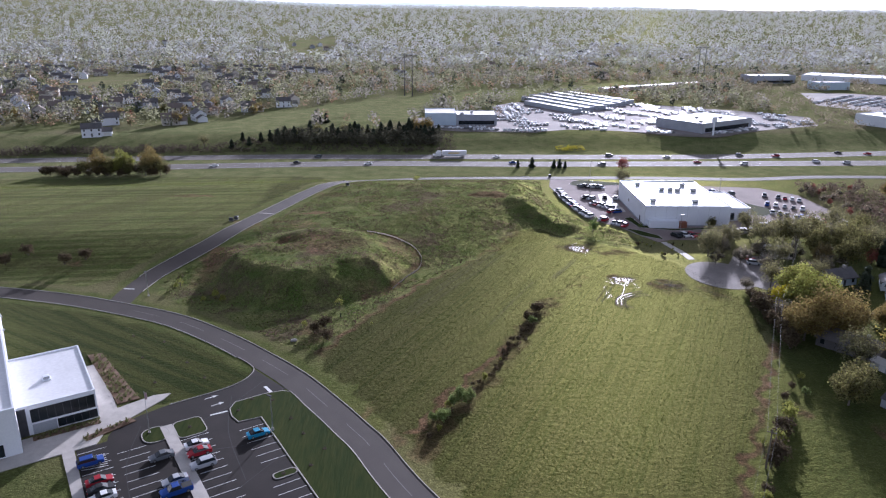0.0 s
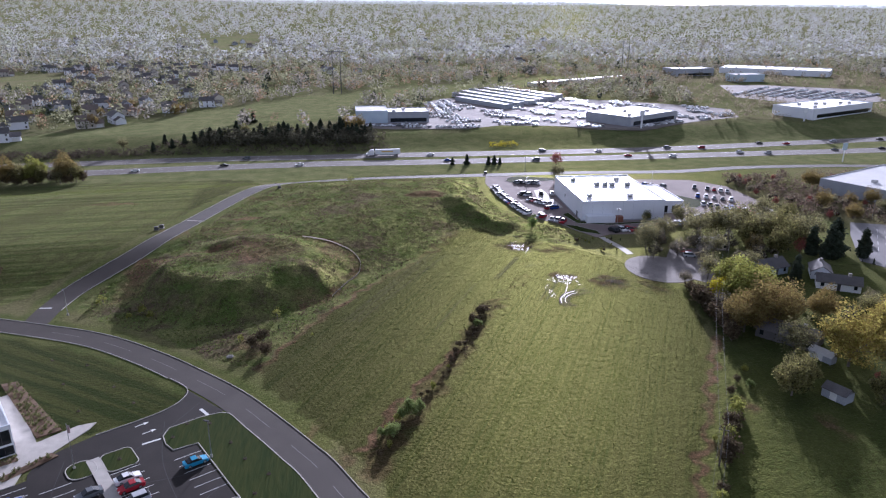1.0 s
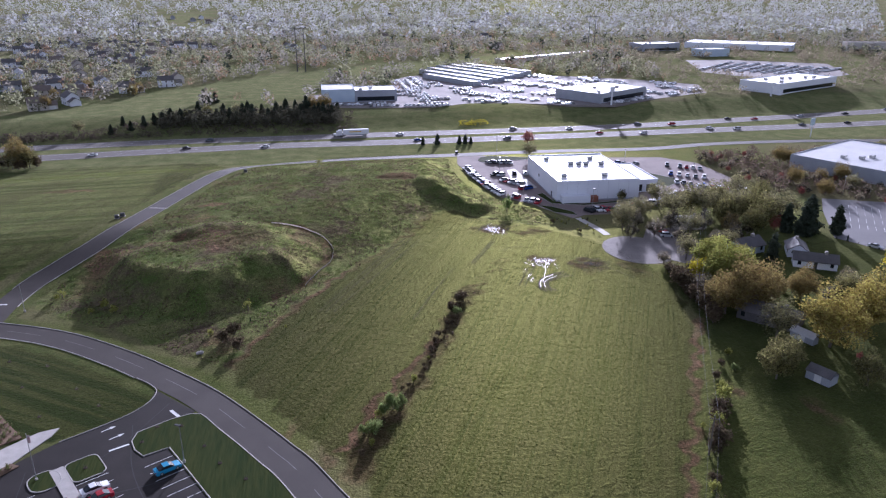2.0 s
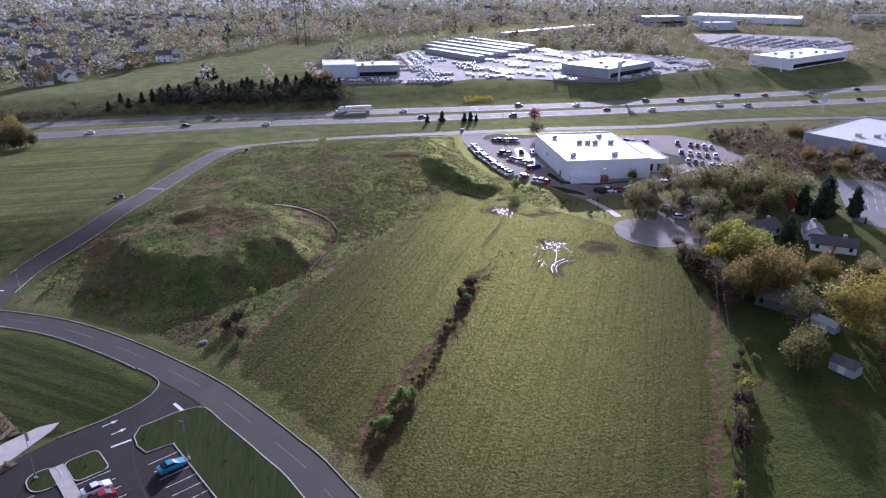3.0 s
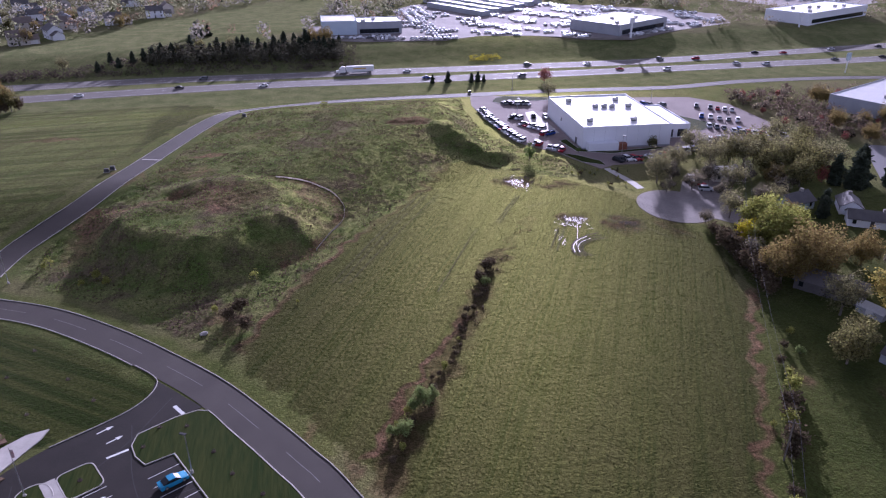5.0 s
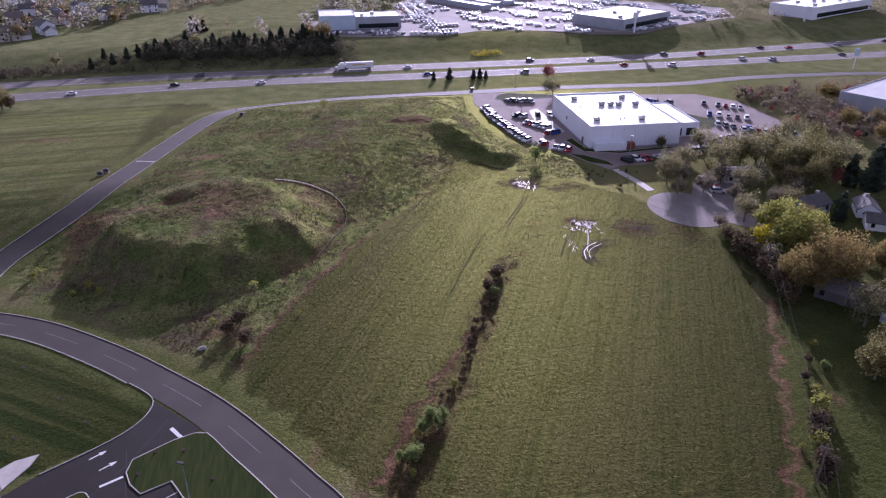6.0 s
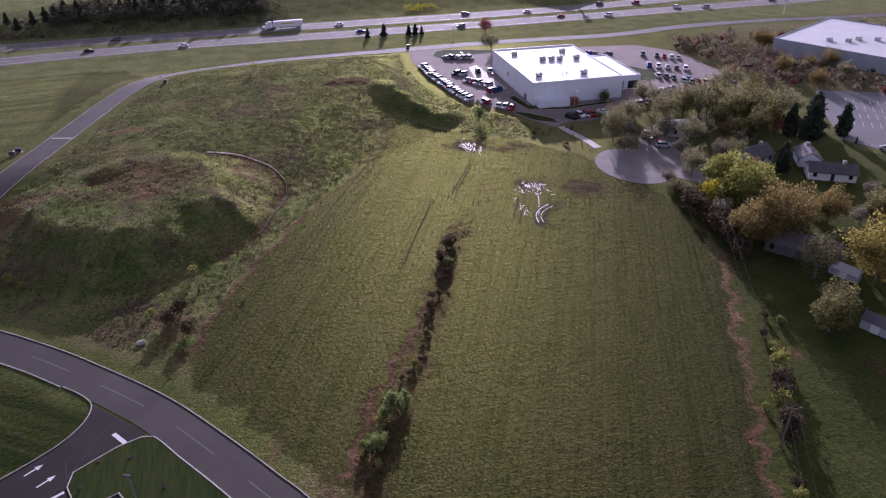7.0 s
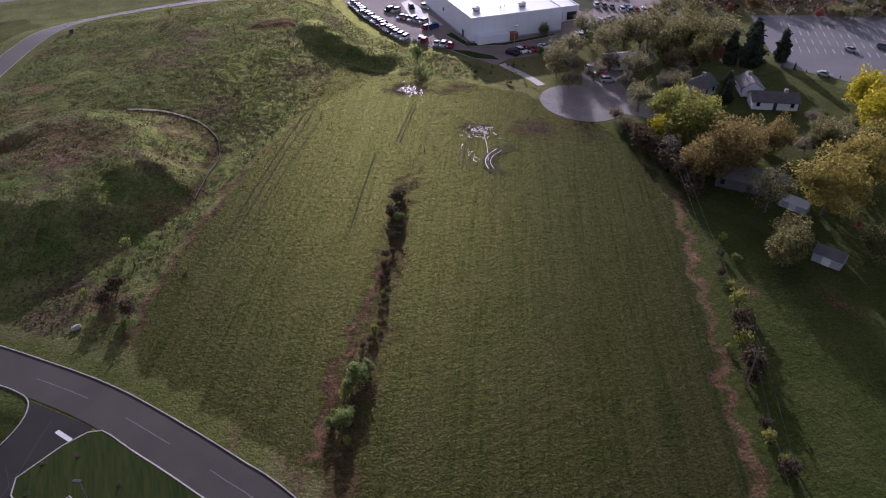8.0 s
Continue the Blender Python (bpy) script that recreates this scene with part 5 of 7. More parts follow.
for x, y, s in ((-110, 456, 0.6), (-106, 470, 0.6), (-93.6, 468, 0.65), (-83, 470, 1.0), (-79, 476, 0.8), (-68, 478, 0.85), (-64, 488, 0.9), (-62, 530, 1.0), (-58, 534, 0.9), (-66, 538, 0.9), (-52, 480, 0.7), (-44, 478, 0.75), (-36, 480, 0.85), (-30, 477, 0.95), (-24, 482, 0.8),
                (-15, 480, 1.1), (-9, 486, 1.2), (-3, 488, 1.1), (4, 484, 1.15), (9, 477, 1.0), (14.5, 475, 0.95), (20, 474, 0.8), (-37, 494, 0.8), (1, 478, 0.8), (-20, 474, 0.7), (35, 640, 1.1), (-88, 471, 0.7), (-73, 476, 0.8), (-56, 478, 0.75), (-48, 482, 0.8), (-40, 476, 0.7), (-33, 484, 0.9), (-12, 477, 0.9), (0, 483, 1.0), (6, 488, 1.1), (12, 482, 0.9), (18, 479, 0.8), (24, 482, 0.8), (-100, 462, 0.6)):
    plant("conifer", x, y, s * (0.8 + 0.45 * abs(math.sin(x * 7.3))), "dark conifer on the highway bank", "conifers on the highway bank")
for x, y, s, k in ((-76, 482, 0.7, "bare"), (-58, 484, 0.75, "olive"), (-48, 487, 0.7, "bare"), (-40, 486, 0.7, "budding"), (-99, 468, 0.55, "bare"), (8, 490, 0.8, "orange"), (-28, 488, 0.7, "bare"), (16, 492, 0.8, "orange"), (-88, 474, 0.6, "bare"), (-70, 477, 0.6, "olive")):
    plant(k, x, y, s, group="trees on the highway bank")
for x, y, s, k in ((-171, 381, 0.75, "olive"), (-164, 384, 0.85, "orange"), (-157, 381, 0.8, "olive"), (-150, 383, 0.85, "yellow"), (-143, 383, 0.85, "bare"), (-136, 384, 0.95, "orange"), (-131, 382, 0.85, "olive"), (-179, 386, 0.6, "bare"), (-188, 385, 0.6, "bare"), (-138, 380, 0.7, "budding"), (-160, 385, 0.8, "budding"), (-147, 380, 0.75, "olive"), (-154, 386, 0.8, "bare")):
    plant(k, x, y, s * 1.25, group="clump of trees by the highway")
for k in range(34):
    plant("brush", hidden.uniform(-195, -126), hidden.uniform(377, 389), hidden.uniform(0.9, 1.6), "brown undergrowth below the clump of trees", "undergrowth by the highway")
plant("red", 126, 392, 1.2, "reddish small tree on the highway verge")
plant("budding", 116, 357, 0.8, "thin tall tree behind the showroom")
for x, y, s in ((78.5, 269.5, 0.95), (99.5, 274.5, 0.45), (83, 283.5, 0.5), (118, 257, 0.6), (124, 258.5, 0.6)):
    plant("green", x, y, s, group="young trees by the lot")
plant("olive", 129.2, 274.2, 0.5, "dense dark bush against the showroom wall")
# the overgrown strip across the field
for k, x, y, s in (("shrub", 16.4, 138.6, 0.95), ("shrub", 14.5, 137.4, 0.75), ("shrub", 18.2, 139.8, 0.7), ("gold", 12.9, 136.2, 0.8), ("shrub", 11.9, 131.2, 0.85), ("shrub", 9.6, 131.2, 0.55), ("gold", 10.4, 133.6, 0.6), ("gold", 10.6, 127.2, 0.85), ("gold", 22.3, 149, 1.0), ("gold", 27.4, 158.5, 0.5),
                   ("shrub", 39.3, 181.2, 0.65), ("brush", 38.2, 183.5, 0.8), ("brush", 41.3, 188.3, 0.95), ("brush", 43, 190.5, 0.7), ("brush", 13.5, 133.5, 0.4), ("brush", 8.6, 124.5, 0.4)):
    plant(k, x, y, s, group="shrubs of the overgrown strip")
for k in range(26):
    p = HEDGE[13 + int(k * 0.9)]
    plant("brush", p.x + hidden.uniform(-1.2, 1.3), p.y + hidden.uniform(-1.0, 1.0), hidden.uniform(0.22, 0.48), "low dark dead stalks in the overgrown strip", "stalks of the overgrown strip")
for k in range(16):
    y = 163 + k * 2.3
    plant("brush", 104.6 + 0.16 * (y - 163) + hidden.uniform(-0.6, 1.6), y, hidden.uniform(0.9, 1.7), "dark tangled brush at the edge of the trees", "brush along the grove")
# scrub at the mound's foot and along the right-hand strip
for k, x, y, s in (("sapling", -16.3, 194.3, 1.0), ("slim", -15.4, 187.2, 0.5), ("gold", -24.9, 181, 0.9), ("brush", -21.5, 176.6, 0.9), ("brush", -17.5, 172, 0.9), ("brush", -19, 180, 1.0), ("gold", -6.2, 181.4, 0.5), ("sapling", -68.3, 211.8, 1.0), ("gold", -69.6, 211.5, 1.0), ("gold", -55, 203, 1.5), ("gold", -52, 199.5, 1.3), ("gold", -58, 200, 1.0), ("slim", -18, 174, 0.3),
                   ("gold", 86.3, 128.5, 2.1), ("gold", 84.5, 126, 1.5), ("gold", 88.5, 133, 1.2), ("gold", 79.3, 119.5, 1.9), ("bare", 77.8, 116.5, 0.36), ("brush", 76.5, 115, 1.2), ("gold", 76.6, 120.2, 0.7), ("brush", 82.3, 124, 1.1), ("brush", 80.4, 121.2, 1.0), ("brush", 74.4, 112.4, 0.9), ("gold", 68.3, 102.3, 1.2), ("gold", 67.2, 98.4, 1.0), ("brush", 66.2, 96.5, 0.9), ("brush", 69.5, 104.5, 0.6),
                   ("shrub", 96, 139.5, 0.5), ("brush", 89.5, 137, 0.6), ("brush", 94, 142, 0.5), ("sapling", 7.5, 331, 1.4), ("slim", 24, 268, 0.45), ("slim", 96, 250, 0.4), ("slim", 92, 252, 0.35)):
    plant(k, x, y, s, group="scattered scrub")
tagged(plant("gold", 98.6, 146.6, 1.0, "yellow flowering bush on the lawn", z=0), "yellow flowering bush on the lawn")
for x, y in ((-112.2, 229.7), (-106.4, 232.6), (-131.6, 229.3), (-127, 236)):
    plant("brush", x, y, 1.15, "small dark leafless tree in a mulch ring", "young trees on the grass")
for k in range(26):
    x, y = rng.uniform(88, 112), rng.uniform(236, 256)
    if x + y > 334 and x - 0.2 * y < 56:
        plant(rng.choice(("brush", "gold", "gold")), x, y, rng.uniform(0.3, 0.6), "low brown brush at the field's end", "brush at the field's end")
for k in range(150):
    x, y = rng.uniform(190, 330), rng.uniform(222, 350)
    if not inside([(232, 316), (270, 235), (335, 262), (300, 345)], np.array(x), np.array(y)) and not (y < 268 - (x - 212) * 0.1 and x < 275 and y > 190 and x + y < 478) and y < 345 - max(0, x - 240) * 0.1 and (x > 199 or y < 268):
        plant(rng.choice(("bare", "bare", "bare", "budding", "orange", "red")), x, y, rng.uniform(0.45, 0.75), "leafless brown tree in the scrub by the lot", "scrub trees by the far lot")


# ---- tall weeds and tufts over the rough ground ----
def weeds(name, label, mat, n, seed, size, test):
    rs = np.random.RandomState(seed)
    x, y = rs.uniform(-72, 110, n * 3), rs.uniform(150, 365, n * 3)
    ok = test(x, y) & (wavy(x, y, 22, seed) + 0.5 * wavy(x, y, 7, seed + 1) > -0.15)
    ok &= (near_line(ROAD_A[::4], x, y) > 7.5) & (near_line(ROAD_B[::4], x, y) > 7) & ~inside(SALES_LOT, x, y)
    x, y = x[ok][:n], y[ok][:n]
    pts = np.stack([x, y, ground_z(x, y) + size * 0.5], 1)
    me = leaf_mesh(name, pts, size * rs.uniform(0.5, 1.5, len(x)), rs)
    me.materials.append(mat)
    return tagged(new(name, me), label, "weeds", kind="stuff")


def rough_ground(x, y):
    return inside(ROUGH, x, y) & ~inside(FIELD, x, y) & (near_line(FIELD[:8], x, y) > 1.2) & (np.hypot((x - 40) / 11, (y - 307) / 5.5) > 1) & (np.hypot((x + 34.5) / 5.5, (y - 278) / 2.8) > 1)


def field_tufts():
    """Clumps of fresh grass standing over the mown field."""
    rs = np.random.RandomState(71)
    x, y = rs.uniform(-20, 110, 260000), rs.uniform(78, 275, 260000)
    ok = inside(FIELD, x, y) & (near_line(FIELD[:8], x, y) > 1.3) & (near_line(HEDGE[::3], x, y) > np.where(y < 193, 2.3, 0.5)) & (near_line(STRIP[::3], x, y) > 1.3) & (near_line(HEDGE_SOIL, x, y) > 0.9)
    x, y = x[ok], y[ok]
    pts = np.stack([x, y, ground_z(x, y) + 0.02], 1)
    me = leaf_mesh("grass_tufts", pts, rs.uniform(0.04, 0.1, len(x)), rs)
    me.materials.append(leafy("field_grass", (0.015, 0.023, 0.005), (0.028, 0.033, 0.009), 0.2, 0.35))
    tagged(new("grass_tufts", me), "short fresh grass clumps over the mown field", "grass", kind="stuff")


def left_tufts():
    """Mown grass clumps on the meadow across the side road."""
    rs = np.random.RandomState(73)
    x, y = rs.uniform(-230, -36, 70000), rs.uniform(222, 378, 70000)
    ok = inside(LEFT_FIELD, x, y)
    x, y = x[ok], y[ok]
    me = leaf_mesh("grass_tufts", np.stack([x, y, ground_z(x, y) + 0.05], 1), rs.uniform(0.07, 0.2, len(x)), rs)
    me.materials.append(leafy("meadow_grass", (0.085, 0.115, 0.026), (0.15, 0.16, 0.05), 0.35, 0.65))
    tagged(new("grass_tufts", me), "mown grass clumps over the meadow by the highway", "grass", kind="stuff")


field_tufts()
left_tufts()
WEED_GREEN = leafy("weed_green", (0.095, 0.125, 0.032), (0.155, 0.18, 0.055), 0.35, 0.6)
WEED_BROWN = leafy("weed_brown", (0.09, 0.066, 0.044), (0.15, 0.11, 0.075), 0.35, 0.5)
weeds("weed_tufts", "green weeds over the rough ground", WEED_GREEN, 34000, 61, 0.2, rough_ground)
weeds("weed_tufts", "dead brown weed stalks over the rough ground", WEED_BROWN, 26000, 63, 0.22, rough_ground)
weeds("weed_tufts", "pale dry grass over the rough ground", GRASS_TUFT, 16000, 65, 0.18, rough_ground)


def strip_ground(x, y):
    return (near_line(HEDGE[::3], x, y) < 2.6) | (near_line(FIELD[:8], x, y) < 1.6)


weeds("strip_weeds", "dead brown stalks in the overgrown strip", WEED_BROWN, 3500, 67, 0.32, strip_ground)


# ---- houses and sheds ----
def house(name, label, wall, roof, m, w=12.0, dp=9.0, h=5.4, ridge=3.0, rows=2, wing=True):
    """A gabled house with windows, door, chimney and a lower wing."""
    t = thing(name, label, "house", m)

    def gable(x0, x1, y0, y1, z, top, bm):
        ym = (y0 + y1) / 2
        vs = [bm.verts.new(p) for p in ((x0, y0, z), (x0, y1, z), (x0, ym, top), (x1, y0, z), (x1, y1, z), (x1, ym, top))]
        bm.faces.new((vs[0], vs[2], vs[1]))
        bm.faces.new((vs[3], vs[4], vs[5]))

    def roofing(x0, x1, y0, y1, z, top):
        bm = bmesh.new()
        ym, o, th = (y0 + y1) / 2, 0.45, 0.18
        sl = (top - z) / (ym - y0)
        for s, ye in ((-1, y0 - o), (1, y1 + o)):
            ze = z - o * sl
            a = [(x0 - o, ye, ze), (x1 + o, ye, ze), (x1 + o, ym, top), (x0 - o, ym, top)]
            lo = [bm.verts.new(p) for p in a]
            hi = [bm.verts.new((p[0], p[1], p[2] + th)) for p in a]
            bm.faces.new(hi)
            bm.faces.new(lo[::-1])
            for k in range(4):
                bm.faces.new((lo[k], lo[(k + 1) % 4], hi[(k + 1) % 4], hi[k]))
        bmesh.ops.recalc_face_normals(bm, faces=bm.faces[:])
        return bm

    bm = boxes((-w / 2, w / 2, -dp / 2, dp / 2, -0.5, h))
    gable(-w / 2, w / 2, -dp / 2, dp / 2, h, h + ridge, bm)
    part("wall", bm, wall, t)
    part("roof", roofing(-w / 2, w / 2, -dp / 2, dp / 2, h, h + ridge), roof, t)
    if wing:
        bm = boxes((w / 2, w / 2 + 6, -dp / 2 + 1, dp / 2 - 1, -0.5, h * 0.55))
        gable(w / 2, w / 2 + 6, -dp / 2 + 1, dp / 2 - 1, h * 0.55, h * 0.55 + 2.2, bm)
        part("garage_wall", bm, wall, t)
        part("garage_roof", roofing(w / 2, w / 2 + 6, -dp / 2 + 1, dp / 2 - 1, h * 0.55, h * 0.55 + 2.2), roof, t)
        part("garage_door", boxes((w / 2 + 1, w / 2 + 5, -dp / 2 + 0.95, -dp / 2 + 1, 0, 2.2)), PAINT_LINE, t)
    for s in (-1, 1):
        for r in range(rows):
            for k in range(3 if s < 0 else 1):
                x = -w / 2 + 1.6 + (w - 3.2) * k / 2
                if s < 0 and r == 0 and k == 1:
                    part("door", boxes((x - 0.5, x + 0.5, -dp / 2 - 0.05, -dp / 2, 0, 2.1)), DARK_METAL, t)
                    continue
                y0, y1 = sorted((s * dp / 2, s * (dp / 2 + 0.05)))
                part("window", boxes((x - 0.5, x + 0.5, y0, y1, 0.9 + 2.7 * r, 2.2 + 2.7 * r)), GLASS, t)
    part("chimney", boxes((w * 0.2, w * 0.2 + 0.9, -0.5, 0.5, h, h + ridge + 0.9), bevel=0.04), ROCK, t)
    return t


models = [house("house", "white two-storey house with dark shingle roof", WALL_WHITE, SHINGLE, pose(-206, 477, gz(-206, 477), 0, 0, 20)),
          house("house", "beige two-storey house with brown shingle roof", WALL_BEIGE, SHINGLE_BROWN, pose(-170, 524, gz(-170, 524), 0, 0, 25), 11, 9, 5.4, 3.2),
          house("house", "grey-sided house with dark shingle roof", WALL_GREY, SHINGLE, pose(-158, 553, gz(-158, 553), 0, 0, -60), 12, 8.5, 5.2, 2.8)]
BIG_LOT = [(8, 505), (40, 492), (92, 488), (118, 500), (150, 494), (182, 480), (214, 474), (266, 500), (312, 520), (330, 565), (292, 606), (225, 655), (168, 700), (100, 668), (78, 640), (76, 566), (8, 562)]
EAST_LOT = [(384, 650), (412, 592), (440, 572), (510, 606), (560, 700), (480, 760), (430, 765)]
FAR_FIELD = [(-395, 846), (-406, 1000), (-330, 980), (-290, 790), (-328, 752)]
FAR_FIELD_B = [(-330, 1900), (-200, 1400), (-150, 1420), (-200, 2100)]
spots = [(-130, 601), (-286, 599), (-281, 651), (-248, 724), (-189, 700), (-190, 631), (-107, 634), (-101, 655), (-393, 779)]
hr = random.Random(5)
for gx in range(-640, -80, 30):
    for gy in range(540, 1150, 34):
        x, y = gx + hr.uniform(-7, 7), gy + hr.uniform(-7, 7) - gx * 0.2 - 60
        px = np.array(x), np.array(y)
        if y > 470 and abs(x) < 0.78 * y and not inside(STRIP_GRASS, *px) and not inside(FAR_FIELD, *px) and x < -125 - (y - 540) * 0.05 and hr.random() < 0.6 and all((x - a) ** 2 + (y - c) ** 2 > 500 for a, c in spots):
            spots.append((x, y))
for k in range(90):
    y = hr.uniform(900, 1900)
    x = hr.uniform(-0.55, 0.3) * y
    spots.append((x, y))
for k, (x, y) in enumerate(spots):
    copy_thing(models[k % 3 if k % 5 else 0], pose(x, y, gz(x, y), 0, 0, hr.choice((20, 110, -65, 200)) + hr.uniform(-8, 8)))["group"] = "houses of the suburb"
home = house("house", "low white house with dark roof and long glazed porch", WALL_WHITE, SHINGLE, pose(158.5, 194.5, 0, 0, 0, -31), 12.5, 6, 2.5, 1.8, 1, False)
copy_thing(home, pose(160, 205.5, 0, 0, 0, 60) @ Matrix.Diagonal((0.7, 1, 1.05, 1)))["label"] = "white wing of the house with grey roof"
house("house", "small blue-grey house among bare trees", WALL_BLUE, SHINGLE, pose(145, 211, 0, 0, 0, 15), 10, 7, 2.7, 2.2, 1, False)
house("house", "long low house with dark roof under the trees", SHINGLE, SHINGLE, pose(120.3, 161.8, 0, 0, 0, -51.6), 15, 8, 2.6, 2.0, 1, False)
house("house", "low building with pale roof among bare trees", WALL_BEIGE, ROOF_GREY, pose(139, 239, 0, 0, 0, -10), 11, 8, 2.7, 1.2, 1, False)


def shed(label, m, w, dp, h, roof):
    t = thing("shed", label, "shed", m)
    part("wall", boxes((-w / 2, w / 2, -dp / 2, dp / 2, 0, h)), WALL_GREY, t)
    bm = bmesh.new()
    for s in (-1, 1):
        vs = [(-w / 2 - 0.2, 0, h + 1.2), (w / 2 + 0.2, 0, h + 1.2), (w / 2 + 0.2, s * (dp / 2 + 0.3), h - 0.1), (-w / 2 - 0.2, s * (dp / 2 + 0.3), h - 0.1)]
        lo, hi = [bm.verts.new(v) for v in vs], [bm.verts.new((v[0], v[1], v[2] + 0.1)) for v in vs]
        bm.faces.new(hi)
        bm.faces.new(lo)
        for k in range(4):
            bm.faces.new((lo[k], lo[(k + 1) % 4], hi[(k + 1) % 4], hi[k]))
    bmesh.ops.recalc_face_normals(bm, faces=bm.faces[:])
    part("roof", bm, roof, t)
    part("door", boxes((-0.8, 0.8, -dp / 2 - 0.04, -dp / 2, 0, 2)), PAINT_LINE, t)


shed("dark garden shed at the edge of the trees", pose(112.6, 132, 0, 0, 0, -67), 5.5, 3.5, 2.1, SHINGLE)
shed("grey shed with pale metal roof", pose(121.6, 150, 0, 0, 0, -70), 6.2, 2.2, 1.8, ROOF_METAL)


# ---- commercial buildings beyond the highway ----
def hall(name, label, wall, roof, m, w, dp, h, panes=0, units=0, group=""):
    """A flat-roofed hall from its near left corner: walls, roof, parapets, glazing."""
    t = thing(name, label, "building", m, group)
    part("wall", boxes((0, w, 0, dp, -1, h)), wall, t)
    part("roof", boxes((0.3, w - 0.3, 0.3, dp - 0.3, h, h + 0.1)), roof, t)
    for r in ((0, w, 0, 0.3, h, h + 0.5), (0, w, dp - 0.3, dp, h, h + 0.5), (0, 0.3, 0.3, dp - 0.3, h, h + 0.5), (w - 0.3, w, 0.3, dp - 0.3, h, h + 0.5)):
        part("parapet", boxes(r), wall, t)
    if panes:
        window_band(t, w * 0.06, w * 0.94, 0, 0.6, min(3.4, h * 0.6), panes)
    for k in range(units):
        x, y = w * (0.15 + 0.7 * ((k * 0.37) % 1)), dp * (0.2 + 0.6 * ((k * 0.61) % 1))
        part("rooftop_unit", boxes((x - 1.3, x + 1.3, y - 1, y + 1, h + 0.1, h + 1.5), bevel=0.08), METAL, t)
    return t


Z = FAR_Z
hall("service_hall", "pale blue panelled service hall", WALL_BLUE, ROOF_GREY, pose(15.5, 521, Z, 0, 0, -1), 23, 30, 8.5, 0, 0)
hall("car_showroom", "grey showroom with glass front and white roof edge", WALL_GREY, ROOF_WHITE, pose(38.6, 521, Z), 30, 24, 7.5, 10, 2)
hall("car_dealership", "wide grey dealership with pale flat roof", WALL_GREY, ROOF_GREY, pose(207, 481, Z, 0, 0, 32), 58, 40, 6.5, 18, 3)
hall("car_dealership", "long white dealership with flat roof", WALL_WHITE, ROOF_WHITE, pose(360, 499, Z, 0, 0, 25), 86, 34, 7.5, 22, 6)
hall("warehouse", "very long low warehouse with white roof", WALL_WHITE, ROOF_WHITE, pose(522, 935, Z, 0, 0, -39), 135, 60, 7, 0, 4)
hall("office_block", "grey two-storey office block", WALL_GREY, ROOF_WHITE, pose(434, 882, Z, 0, 0, 10), 58, 30, 9, 16, 2)
hall("office_block", "pale blue low block", WALL_BLUE, ROOF_GREY, pose(470, 800, Z, 0, 0, 5), 38, 22, 8, 0, 1)
hall("apartment_block", "long brown apartment block", WALL_BEIGE, SHINGLE_BROWN, pose(690, 830, Z, 0, 0, -20), 95, 18, 12, 24, 0)
hall("retail_store", "low grey store with pale roof and roof units", WALL_GREY, ROOF_METAL, pose(262.5, 258, 0, 0, 0, 25.5) @ Matrix.Identity(4), 62, 62, 6.2, 0, 7)
for k, (x, y, w) in enumerate(((141, 588, 72), (154, 600, 96), (168, 612, 104), (181, 626, 106), (194, 640, 104), (206, 656, 96))):
    hall("storage_row", "long low storage unit row with pale metal roof", WALL_GREY, ROOF_METAL, pose(x, y, Z, 0, 0, 116) @ pose(0, -8.5, 0), w, 8.5, 3.4, 0, 0, "storage rows")
hall("storage_row", "very long low storage row with pale roof", WALL_BEIGE, ROOF_METAL, pose(216, 772, Z, 0, 0, 31), 165, 10, 3.6, 0, 0, "storage rows")

solid("far_lot", slab(BIG_LOT, Z - 1.5, Z + 0.05), GRAVEL, "pale paved dealership lots beyond the highway", "parking lot", "structure")
solid("east_lot", slab(EAST_LOT, Z - 0.5, Z + 0.05), GRAVEL, "pale paved storage lot full of cars", "parking lot", "structure")
NEAR_EAST = [(184, 217), (193.5, 198), (206, 178), (262, 178), (268, 232), (240, 250), (214, 262), (202, 246)]
solid("east_near_lot", slab(NEAR_EAST, -0.2, 0.03), surf("lot_asphalt", (0.1, 0.095, 0.1), (0.16, 0.15, 0.15), 0.08, 0.6, 0.15, 3.0), "worn grey asphalt lot with faded stall lines", "parking lot", "structure")
bm = bmesh.new()
for r in range(4):
    for k in range(16):
        p = Vector((203, 232)) + Vector((0.79, -0.61)) * (k * 2.7) + Vector((0.61, 0.79)) * (r * 9 - 8)
        if inside(NEAR_EAST, np.array(p.x), np.array(p.y)):
            ribbon([p, p + Vector((0.61, 0.79)) * 5], 0.07, 0.07, 0.04, bm)
solid("stall_lines_east", bm, PAINT_LINE, "faded white parking stall lines", "road marking", "structure")

# rows of cars far off: too many and too small to count
CAR_STUFF = surf("mixed_car_paint", (0.36, 0.37, 0.38), (0.6, 0.61, 0.62), 0.6, 0.4, 0.0, 3.0, 0.0, 0.45, 0.9)
bm = bmesh.new()
far_rows = [((60, 497), (92, 492), 2.9), ((16, 508), (60, 503), 2.9), ((84, 560), (84, 640), 2.9), ((92, 580), (92, 640), 2.9), ((100, 600), (100, 650), 2.9), ((215, 478), (258, 503), 2.9)]
far_rows += [((392 + 9 * k, 648 - 7 * k + 20), (470 + 9 * k, 735 - 10 * k), 2.9) for k in range(9)]
taken = [[(12, 516), (70, 516), (70, 548), (12, 554)], [(204, 476), (262, 512), (238, 552), (180, 518)], [(128, 580), (216, 655), (180, 760), (90, 700)]]
